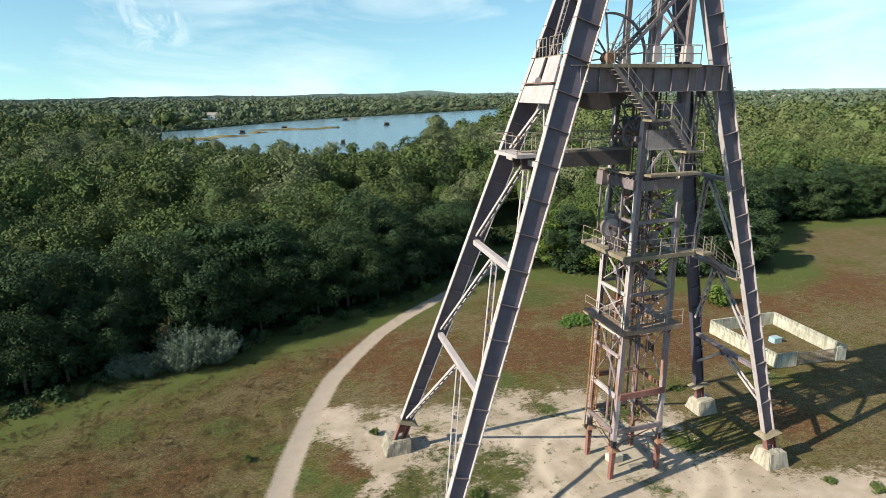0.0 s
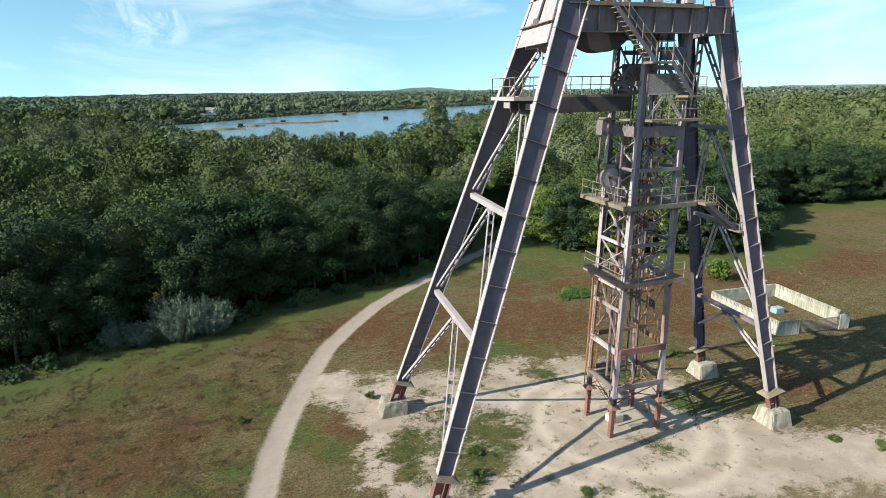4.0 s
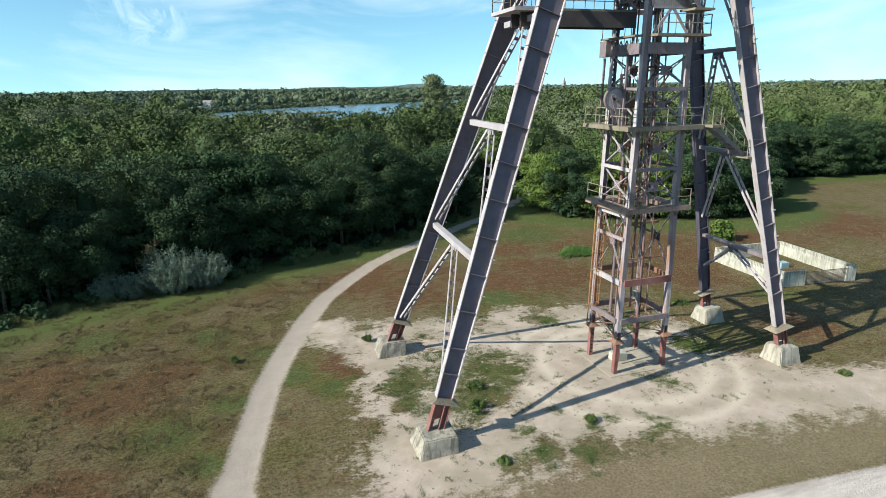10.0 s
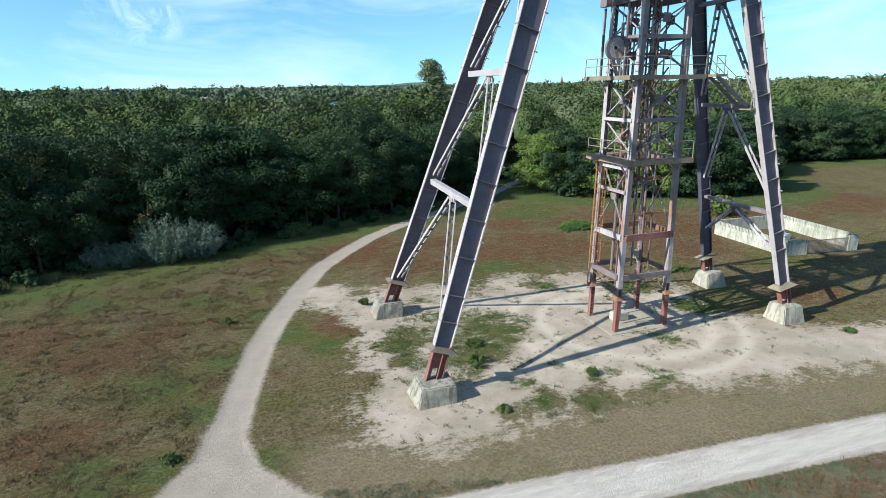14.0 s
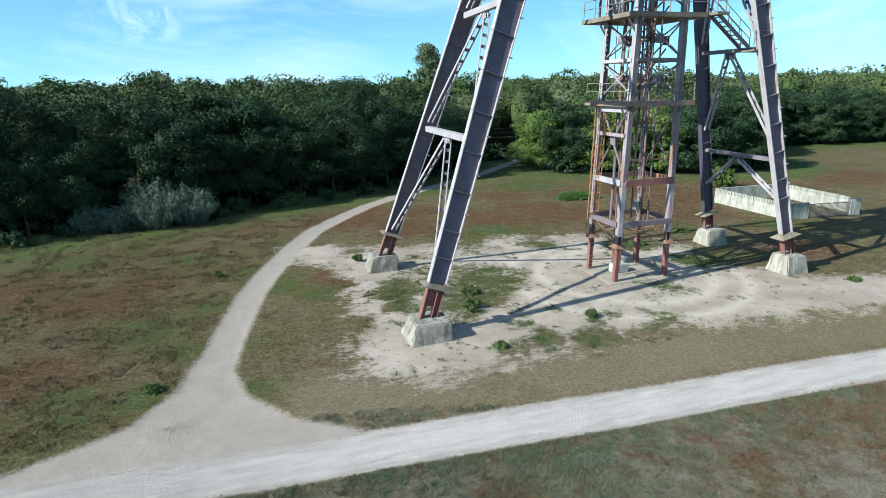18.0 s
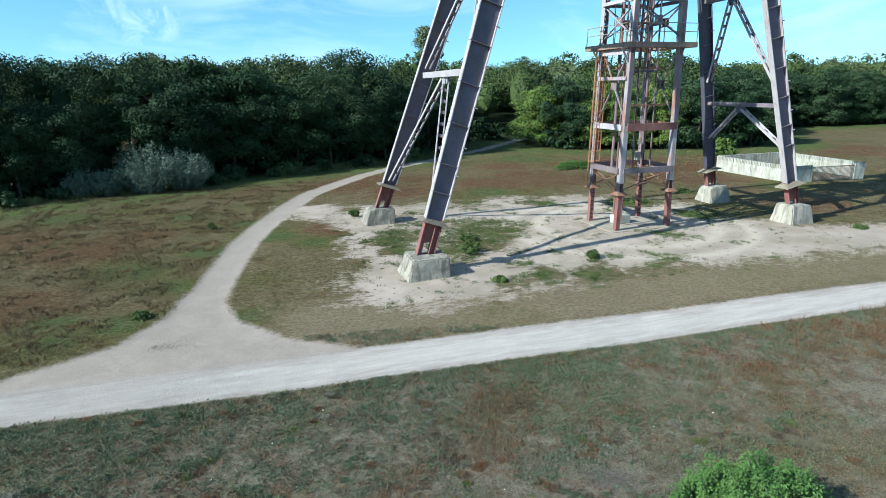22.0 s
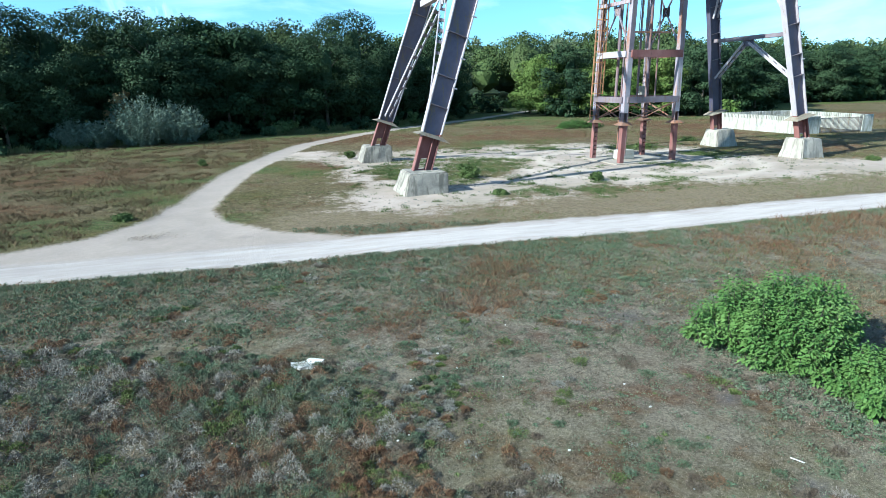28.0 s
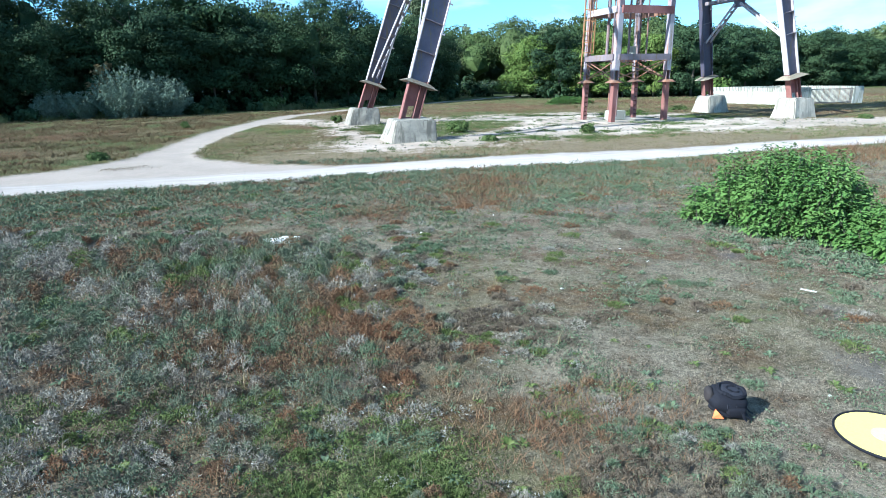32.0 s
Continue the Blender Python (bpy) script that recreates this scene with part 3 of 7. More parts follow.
# ---- footings ----
def footing(cx, cy, b, t, h, shift, label, material):
    """A cast block with battered sides, its top set off by shift, worn and chipped at the edges."""
    bm = bmesh.new()
    random.seed(int(cx * 10 + cy))
    j = lambda: random.uniform(-0.05, 0.05)
    ring4 = ((-1, -1), (1, -1), (1, 1), (-1, 1))
    hexa(bm, [(cx + sx * b + j(), cy + sy * b + j(), -0.25) for sx, sy in ring4] + [(cx + shift + sx * t + j(), cy + sy * t + j(), h + j()) for sx, sy in ring4])
    bmesh.ops.subdivide_edges(bm, edges=bm.edges[:], cuts=3, use_grid_fill=True)
    bmesh.ops.bevel(bm, geom=[e for e in bm.edges if len(e.link_faces) == 2 and e.calc_face_angle() > 0.4], offset=0.06, segments=2, affect="EDGES")
    for v in bm.verts:
        v.co += 0.045 * noise.noise_vector(v.co * 1.7) + 0.02 * noise.noise_vector(v.co * 6)
    return alone("concrete_footing", bm, material, (cx, cy, 0), label, "footing", "footings of the headframe")


footing(7.85, 27.25, 1.14, 0.90, 0.98, 0.22, "weathered concrete footing block on sandy ground under a raking leg", CONCRETE)
footing(8.2, 39.6, 1.06, 0.82, 1.02, 0.22, "weathered concrete footing block beside the sandy path", CONCRETE)
footing(33.68, 29.3, 0.95, 0.68, 1.22, -0.08, "pale concrete footing block on sandy ground", CONCRETE_PALE)
footing(34.12, 36.9, 0.94, 0.68, 1.2, -0.08, "concrete footing block in the headframe's shade", CONCRETE_PALE)

# ---- ground: one sheet to the horizon; paths, sand and plants are told apart by signed distances kept in its vertices ----
def axis(marks):
    out = [marks[0][0]]
    for (a, s), (b, s2) in zip(marks, marks[1:]):
        x, n = a, 0
        while x < b - 1e-6:
            k = (x - a) / (b - a)
            x = min(b, x + s + (s2 - s) * k)
            out.append(x)
    return np.array(out)


GX = axis([(-4500, 600), (-600, 60), (-120, 6), (-30, 0.7), (-8, 0.28), (14, 0.28), (40, 0.7), (130, 5), (600, 60), (4500, 600)])
GY = axis([(-4500, 900), (-400, 80), (-30, 5), (-3, 0.28), (22, 0.3), (52, 0.6), (110, 4), (320, 20), (900, 80), (4500, 600)])


def seg_dist(px, py, line):
    d = np.full(px.shape, 1e9)
    for (ax, ay), (bx, by) in zip(line, line[1:]):
        dx, dy = bx - ax, by - ay
        t = np.clip(((px - ax) * dx + (py - ay) * dy) / (dx * dx + dy * dy), 0, 1)
        d = np.minimum(d, np.hypot(px - ax - t * dx, py - ay - t * dy))
    return d


def inside(px, py, poly):
    """Signed distance to a closed outline: positive inside."""
    d = seg_dist(px, py, poly + poly[:1])
    c = np.zeros(px.shape, bool)
    for (ax, ay), (bx, by) in zip(poly, poly[1:] + poly[:1]):
        hit = ((ay > py) != (by > py)) & (px < (bx - ax) * (py - ay) / (by - ay + 1e-12) + ax)
        c ^= hit
    return np.where(c, d, -d)


ROAD = [(-60, 26), (-30, 22.2), (-16, 20.0), (-8, 19.25), (2.3, 18.45), (11, 18.08), (20, 17.65), (27, 17.25), (50, 15.8), (90, 12)]
PATH_LINE = [(-2.6, 24), (-2.3, 26.5), (-1.6, 31), (-0.5, 37), (0.8, 41.5), (2.7, 47), (5.0, 52.5), (7.8, 57), (11.4, 62), (15.6, 66.3), (20, 70), (26, 75.3), (33, 81), (45, 94), (60, 108)]
FAN = [(-11, 20), (-7, 21.9), (-5.2, 22.9), (-3.7, 25.6), (-3.2, 28.5), (-1.4, 28), (-1.3, 26.5), (-0.7, 24), (1.1, 21.4), (4, 19.4)]
SAND = [(2.9, 47.2), (7.3, 45.6), (13.3, 43.4), (19, 44.6), (26, 42.7), (30.3, 39.7), (31.5, 36), (31.5, 31), (34, 27.5), (46, 23.4), (46, 20.6), (36, 21.4), (30, 23.2), (23.2, 23.3), (16.5, 24.2), (10.7, 23.2), (7, 22.8), (4.4, 24.3), (4.6, 27), (5.1, 31.6), (5.4, 38), (5.4, 42), (3, 42.6)]
FOREST = [(-400, 58), (-120, 58), (-40, 57.5), (-22, 55.5), (-15, 59.8), (-5, 63.2), (5, 67.6), (17.5, 72.8), (24, 77.8), (31, 84), (35.5, 92), (41, 92), (40.5, 78), (45, 73.5), (50, 70.5), (57, 68), (65, 64.8), (73, 67.5), (80, 79), (95, 92), (125, 88.5), (205, 77), (500, 55), (900, 900), (-900, 900)]
LAKE = [(-88, 466), (-70, 424), (-36, 350), (-6, 300), (8, 272), (37, 262), (66, 270), (110, 372), (232, 527), (330, 600), (470, 960), (371, 865), (215, 750), (153, 702), (85, 661), (22, 597), (-15, 545), (-45, 502)]
WEEDS = [(10, 39.3), (16, 37.9), (18, 35), (15.7, 32), (11.9, 29), (10.4, 27.6), (8.7, 27.9), (6.8, 31.4), (6.4, 35)]
# round patches in the meadow: x, y, radius
RUST_SPOTS = ((9, 56, 4.5), (13.5, 51, 4), (22, 52, 4), (28.5, 51, 4.5), (28, 62, 3), (40, 47, 5), (0, 57, 2.5), (-14.5, 42.5, 3.5), (-10, 38, 2.5), (-7, 41, 2.5), (-10, 29, 2.5), (4.8, 38.7, 1.6), (44, 60, 6), (58, 58, 7), (40, 33, 3), (27, 55, 4), (35, 60.5, 3), (45, 54, 5), (74, 58, 8), (11, 60, 2.5), (16, 57, 3), (-9.5, 38.6, 3))
FRESH_SPOTS = ((-13, 49, 2.5), (-6, 33, 1.8), (-4.5, 47, 2), (-17, 36, 2.2), (-8, 26, 1.4), (3.5, 35.5, 1.2), (44, 40, 2), (33, 68, 4.5), (20, 47.4, 2.5), (-18, 56, 3), (-8, 56.4, 3), (-0.8, 42.5, 1.4), (-2.6, 35.6, 1.5), (1.2, 38, 1.6), (3.2, 43.8, 1.4), (-5.4, 25.2, 1.3), (-7.4, 23.8, 1.2), (-0.4, 24.4, 1.0), (-3.8, 29.5, 1.2), (1.2, 3.3, 0.8))
THIN_SPOTS = ((11.5, 24.4, 1.0), (13.8, 25.6, 1.2), (16, 24.2, 1.4), (18.6, 23.6, 1.4), (20.4, 22.8, 1.0), (6.5, 34, 1.5), (7.5, 31.5, 1.3), (8.8, 35, 1.4), (5, 30, 1.2), (5.2, 37, 1.2), (11, 41, 2.0), (16, 42.5, 2.0), (21, 42, 1.6), (7, 44.5, 1.4), (27.5, 38.5, 2.4), (29.8, 34, 2.0), (12.5, 31, 2.2), (14, 34, 2.4))
SAND_WEEDS = ((16.9, 26.2, 0.7), (18.5, 26.6, 0.7), (13.2, 24.9, 1.0), (10.7, 24.4, 0.5), (23.9, 29.4, 1.5), (15.8, 28.3, 0.6), (15.4, 24, 1), (20.6, 25.1, 0.9), (13.2, 27, 0.9), (29.5, 33, 2), (28, 39, 2.2), (22, 41, 1.5))

gx, gy = np.meshgrid(GX, GY)
gx, gy = gx.ravel(), gy.ravel()
d_road = 1.3 - seg_dist(gx, gy, ROAD)
d_path = np.maximum(0.95 - seg_dist(gx, gy, PATH_LINE), np.minimum(inside(gx, gy, FAN), 0.9))
d_sand = inside(gx, gy, SAND)


def patches(spots):
    w = np.zeros(gx.shape)
    for x, y, r in spots:
        w = np.maximum(w, np.exp(-((gx - x) ** 2 + (gy - y) ** 2) / (r * r)))
    return w


def PATH_X(y):
    return np.interp(y, [20, 24, 31, 37, 41.5, 47, 52.5, 57, 62], [-9, -2.6, -1.6, -0.5, 0.8, 2.7, 5.0, 7.8, 11.4])


d_weeds = np.maximum(np.clip(inside(gx, gy, WEEDS) / 2.6 + 0.18, 0, 0.44), 0.66 * patches(SAND_WEEDS))
d_forest = inside(gx, gy, FOREST)
d_lake = inside(gx, gy, LAKE)
gz = np.array([0.10 * noise.noise((x * 0.13, y * 0.13, 3.1)) + 0.03 * noise.noise((x * 0.9, y * 0.9, 7.7)) if abs(x) < 150 and -30 < y < 150 else 0.0 for x, y in zip(gx, gy)])
gz = gz - np.clip(d_road, 0, 0.3) * 0.15 - np.clip(d_path, 0, 0.3) * 0.2 - np.clip(d_lake / 10, 0, 1) * 2.0
nx, ny = len(GX), len(GY)
idx = np.arange(nx * ny).reshape(ny, nx)
quads = np.stack([idx[:-1, :-1], idx[:-1, 1:], idx[1:, 1:], idx[1:, :-1]], -1).reshape(-1, 4)


def raw_mesh(name, verts, quads_, material, smooth=False):
    me = bpy.data.meshes.new(name)
    me.vertices.add(len(verts))
    me.vertices.foreach_set("co", np.asarray(verts, np.float32).ravel())
    k = quads_.shape[1]
    me.loops.add(quads_.size)
    me.loops.foreach_set("vertex_index", quads_.astype(np.int32).ravel())
    me.polygons.add(len(quads_))
    me.polygons.foreach_set("loop_start", np.arange(0, quads_.size, k, dtype=np.int32))
    me.polygons.foreach_set("use_smooth", np.full(len(quads_), smooth))
    me.update()
    me.validate()
    me.materials.append(material)
    return me


def ground_material():
    m, n, l, b = nodes("meadow, sand and gravel")
    pos = position(n, l)

    def attr(name):
        a = n.new("ShaderNodeAttribute")
        a.attribute_name = name
        return a.outputs["Fac"]
    wob = maths(n, l, "MULTIPLY", maths(n, l, "SUBTRACT", noise_tex(n, l, 1.7, 6, 0.75, pos), 0.5), 2.2)
    wob_s = maths(n, l, "MULTIPLY", maths(n, l, "SUBTRACT", noise_tex(n, l, 5.0, 5, 0.75, pos), 0.5), 0.9)
    big = noise_tex(n, l, 0.16, 5, 0.6, pos)
    mid = noise_tex(n, l, 0.75, 6, 0.7, pos)
    fine = noise_tex(n, l, 7.0, 6, 0.8, pos)
    grit = noise_tex(n, l, 38.0, 3, 0.8, pos)
    big2 = noise_tex(n, l, 0.11, 4, 0.65, position(n, l, 1, 1.35, 1))
    # dry meadow
    dry = mixc(n, l, ramp(n, l, fine, 0.38, 0.66), (0.060, 0.046, 0.022), (0.215, 0.168, 0.092))
    green = mixc(n, l, ramp(n, l, fine, 0.35, 0.68), (0.040, 0.042, 0.010), (0.132, 0.124, 0.038))
    lush = mixc(n, l, ramp(n, l, fine, 0.35, 0.68), (0.036, 0.050, 0.013), (0.098, 0.125, 0.038))
    rust = mixc(n, l, ramp(n, l, fine, 0.36, 0.66), (0.052, 0.024, 0.012), (0.158, 0.082, 0.038))
    speck = noise_tex(n, l, 22.0, 5, 0.85, pos)
    heath = mixc(n, l, ramp(n, l, speck, 0.36, 0.66), (0.078, 0.064, 0.045), (0.275, 0.236, 0.175))
    heath = mixc(n, l, ramp(n, l, mid, 0.44, 0.60), heath, mixc(n, l, ramp(n, l, speck, 0.36, 0.66), (0.050, 0.038, 0.029), (0.180, 0.138, 0.105)))
    near = ramp(n, l, attr("heath"), -1.0, 1.0)
    thick = maths(n, l, "ADD", attr("west"), maths(n, l, "MULTIPLY", maths(n, l, "SUBTRACT", noise_tex(n, l, 1.6, 5, 0.7, pos), 0.5), 2.4))
    heath = mixc(n, l, maths(n, l, "MULTIPLY", ramp(n, l, thick, 0.25, 0.95), 0.72), heath, (0.072, 0.058, 0.041))
    dry = mixc(n, l, near, dry, heath)
    lift = maths(n, l, "ADD", maths(n, l, "ADD", big, maths(n, l, "MULTIPLY", mid, 0.5)), maths(n, l, "MULTIPLY", attr("fresh"), 0.36))
    c = mixc(n, l, maths(n, l, "MULTIPLY", ramp(n, l, lift, 0.70, 0.90), maths(n, l, "SUBTRACT", 1.0, maths(n, l, "MULTIPLY", near, 0.5))), dry, green)
    red = maths(n, l, "ADD", maths(n, l, "ADD", maths(n, l, "MULTIPLY", big2, 0.45), maths(n, l, "MULTIPLY", mid, 0.95)), maths(n, l, "MULTIPLY", attr("rusty"), 0.36))
    c = mixc(n, l, ramp(n, l, red, 0.73, 0.93), c, rust)
    c = mixc(n, l, ramp(n, l, maths(n, l, "ADD", attr("fresh"), maths(n, l, "MULTIPLY", wob, 0.5)), 0.35, 0.8), c, lush)
    c = mixc(n, l, ramp(n, l, maths(n, l, "ADD", attr("ash"), maths(n, l, "MULTIPLY", wob, 0.7)), 0.45, 1.1), c, (0.105, 0.094, 0.088))
    # trampled and tufted places, darker and paler
    clump = noise_tex(n, l, 4.2, 6, 0.78, pos)
    c = mixc(n, l, maths(n, l, "MULTIPLY", ramp(n, l, clump, 0.50, 0.60), maths(n, l, "SUBTRACT", 0.56, maths(n, l, "MULTIPLY", near, 0.16))), c, (0.028, 0.024, 0.012))
    c = mixc(n, l, maths(n, l, "MULTIPLY", ramp(n, l, clump, 0.47, 0.30), 0.40), c, (0.20, 0.165, 0.10))
    mott = noise_tex(n, l, 1.35, 7, 0.78, position(n, l, 0.8, 1.5, 1))
    far_off = maths(n, l, "SUBTRACT", 1.0, near)
    c = mixc(n, l, maths(n, l, "MULTIPLY", ramp(n, l, mott, 0.52, 0.58), maths(n, l, "MULTIPLY", far_off, 0.52)), c, mixc(n, l, ramp(n, l, fine, 0.36, 0.66), (0.034, 0.026, 0.014), (0.105, 0.066, 0.034)))
    c = mixc(n, l, maths(n, l, "MULTIPLY", ramp(n, l, mott, 0.44, 0.38), maths(n, l, "MULTIPLY", far_off, 0.35)), c, (0.225, 0.185, 0.115))
    # rough brown sorrel and heather west of the path, bleached turf beside the track
    c = mixc(n, l, maths(n, l, "MULTIPLY", ramp(n, l, attr("rough"), 0.0, 1.0), maths(n, l, "MULTIPLY", ramp(n, l, clump, 0.40, 0.60), 0.58)), c, (0.044, 0.036, 0.016))
    c = mixc(n, l, maths(n, l, "MULTIPLY", ramp(n, l, maths(n, l, "ADD", attr("turf"), maths(n, l, "MULTIPLY", wob, 0.5)), 0.1, 0.9), 0.68), c, mixc(n, l, ramp(n, l, fine, 0.35, 0.68), (0.135, 0.103, 0.066), (0.280, 0.220, 0.148)))
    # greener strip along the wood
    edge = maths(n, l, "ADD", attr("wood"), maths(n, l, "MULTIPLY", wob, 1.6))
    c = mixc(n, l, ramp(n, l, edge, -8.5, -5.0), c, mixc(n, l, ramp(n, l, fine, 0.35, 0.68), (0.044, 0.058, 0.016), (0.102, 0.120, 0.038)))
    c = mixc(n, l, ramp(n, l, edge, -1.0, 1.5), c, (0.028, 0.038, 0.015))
    # sand
    sand = mixc(n, l, ramp(n, l, mid, 0.35, 0.7), (0.440, 0.356, 0.300), (0.345, 0.276, 0.226))
    sand = mixc(n, l, ramp(n, l, grit, 0.55, 0.8), sand, (0.23, 0.19, 0.14))
    drift = maths(n, l, "MULTIPLY", maths(n, l, "SUBTRACT", noise_tex(n, l, 0.42, 5, 0.6, pos), 0.5), 4.0)
    tufty = maths(n, l, "MULTIPLY", maths(n, l, "SUBTRACT", fine, 0.5), 3.0)
    sand_edge = maths(n, l, "ADD", maths(n, l, "ADD", maths(n, l, "ADD", maths(n, l, "MULTIPLY", attr("sand"), 0.75), 0.9), drift), maths(n, l, "ADD", maths(n, l, "MULTIPLY", wob, 1.2), tufty))
    sand_edge = maths(n, l, "MINIMUM", sand_edge, maths(n, l, "ADD", 1.95, maths(n, l, "ADD", drift, tufty)))
    sand_edge = maths(n, l, "SUBTRACT", sand_edge, maths(n, l, "MULTIPLY", attr("weeds"), 2.3))
    sparse = maths(n, l, "MULTIPLY", maths(n, l, "SUBTRACT", noise_tex(n, l, 1.5, 7, 0.72, position(n, l, 0.8, 1.3, 1)), 0.5), 4.5)
    sand_edge = maths(n, l, "ADD", sand_edge, sparse)
    sand_edge = maths(n, l, "SUBTRACT", sand_edge, maths(n, l, "MULTIPLY", attr("thin"), 1.45))
    sand = mixc(n, l, ramp(n, l, noise_tex(n, l, 0.3, 4, 0.6, pos), 0.42, 0.62), sand, (0.30, 0.245, 0.19))
    sand = mixc(n, l, maths(n, l, "MULTIPLY", attr("ring"), 0.8), sand, (0.50, 0.415, 0.34))
    c = mixc(n, l, ramp(n, l, maths(n, l, "ADD", attr("weeds"), maths(n, l, "MULTIPLY", wob, 0.3)), 0.25, 0.7), c, lush)
    c = mixc(n, l, ramp(n, l, sand_edge, 0.1, 1.0), c, sand)
    # path and road
    path = mixc(n, l, ramp(n, l, fine, 0.35, 0.7), (0.350, 0.288, 0.246), (0.305, 0.250, 0.210))
    path = mixc(n, l, maths(n, l, "MULTIPLY", ramp(n, l, mid, 0.42, 0.62), 0.35), path, (0.245, 0.205, 0.17))
    p_edge = maths(n, l, "ADD", attr("path"), maths(n, l, "ADD", maths(n, l, "MULTIPLY", wob_s, 0.75), maths(n, l, "MULTIPLY", wob, 0.16)))
    c = mixc(n, l, ramp(n, l, p_edge, -0.10, 0.22), c, path)
    track = noise_tex(n, l, 1.0, 5, 0.7, position(n, l, 0.45, 2.6, 1))
    road = mixc(n, l, ramp(n, l, track, 0.35, 0.7), (0.410, 0.352, 0.318), (0.525, 0.462, 0.426))
    road = mixc(n, l, ramp(n, l, grit, 0.5, 0.85), road, (0.36, 0.315, 0.28))
    xw = n.new("ShaderNodeSeparateXYZ")
    l.new(pos, xw.inputs[0])
    trod = maths(n, l, "ADD", xw.outputs[0], maths(n, l, "MULTIPLY", wob, 2.0))
    road = mixc(n, l, maths(n, l, "MULTIPLY", ramp(n, l, trod, 5.0, -3.0), 0.7), road, mixc(n, l, ramp(n, l, track, 0.35, 0.7), (0.295, 0.250, 0.225), (0.370, 0.318, 0.287)))
    worn = maths(n, l, "ADD", attr("road"), maths(n, l, "MULTIPLY", maths(n, l, "SUBTRACT", track, 0.5), 1.6))
    road = mixc(n, l, maths(n, l, "MULTIPLY", ramp(n, l, worn, 0.75, 0.05), 0.75), road, mixc(n, l, ramp(n, l, fine, 0.35, 0.7), (0.335, 0.280, 0.245), (0.265, 0.220, 0.190)))
    r_edge = maths(n, l, "ADD", attr("road"), maths(n, l, "MULTIPLY", wob_s, 0.6))
    c = mixc(n, l, ramp(n, l, r_edge, 0.0, 0.16), c, road)
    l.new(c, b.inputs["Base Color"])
    b.inputs["Roughness"].default_value = 0.95
    b.inputs["Specular IOR Level"].default_value = 0.1
    bump(n, l, b, maths(n, l, "ADD", fine, maths(n, l, "MULTIPLY", grit, 0.5)), 0.7, 0.07)
    return m


GROUND = ground_material()
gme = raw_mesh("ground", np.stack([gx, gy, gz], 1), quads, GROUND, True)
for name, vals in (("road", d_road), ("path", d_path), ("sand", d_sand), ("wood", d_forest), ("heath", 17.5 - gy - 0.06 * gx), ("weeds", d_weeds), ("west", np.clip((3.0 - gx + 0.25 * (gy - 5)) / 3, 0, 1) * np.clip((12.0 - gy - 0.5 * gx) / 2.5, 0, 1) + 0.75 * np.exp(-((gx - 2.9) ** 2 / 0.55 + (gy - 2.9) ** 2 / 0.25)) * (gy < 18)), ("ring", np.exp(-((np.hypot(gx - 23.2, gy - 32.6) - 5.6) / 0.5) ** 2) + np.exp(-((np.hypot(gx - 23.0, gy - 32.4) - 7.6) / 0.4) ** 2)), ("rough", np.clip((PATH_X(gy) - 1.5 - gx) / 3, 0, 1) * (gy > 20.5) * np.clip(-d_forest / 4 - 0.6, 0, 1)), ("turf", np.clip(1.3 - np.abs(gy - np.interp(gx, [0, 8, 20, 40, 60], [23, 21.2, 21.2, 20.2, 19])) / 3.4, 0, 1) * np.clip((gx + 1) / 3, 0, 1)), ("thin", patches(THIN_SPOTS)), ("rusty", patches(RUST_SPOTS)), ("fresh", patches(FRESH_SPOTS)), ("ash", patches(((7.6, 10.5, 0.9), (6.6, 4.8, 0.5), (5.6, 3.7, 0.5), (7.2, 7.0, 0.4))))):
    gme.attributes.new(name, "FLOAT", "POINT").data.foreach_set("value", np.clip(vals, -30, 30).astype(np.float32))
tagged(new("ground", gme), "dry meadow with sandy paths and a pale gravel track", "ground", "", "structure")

# lake
m, n, l, b = nodes("lake water")
b.inputs["Base Color"].default_value = (0.09, 0.15, 0.19, 1)
b.inputs["Roughness"].default_value = 0.2
b.inputs["Specular IOR Level"].default_value = 0.6
bump(n, l, b, noise_tex(n, l, 0.5, 4, 0.6, position(n, l, 1, 2.5, 1)), 0.25, 0.4)
WATER = m
bm = bmesh.new()
bm.faces.new([bm.verts.new((x * 1.0, y, 0.12)) for x, y in LAKE])
bmesh.ops.triangulate(bm, faces=bm.faces[:])
tagged(new("water", mesh_of("water", bm, WATER)), "still blue lake between the woods", "lake", "", "structure")


# ---- trees ----
def ico(level):
    bm = bmesh.new()
    bmesh.ops.create_icosphere(bm, subdivisions=level, radius=1)
    v = np.array([q.co[:] for q in bm.verts])
    f = np.array([[q.index for q in p.verts] for p in bm.faces])
    bm.free()
    return v, f


ICO, ICO2 = ico(1), ico(2)


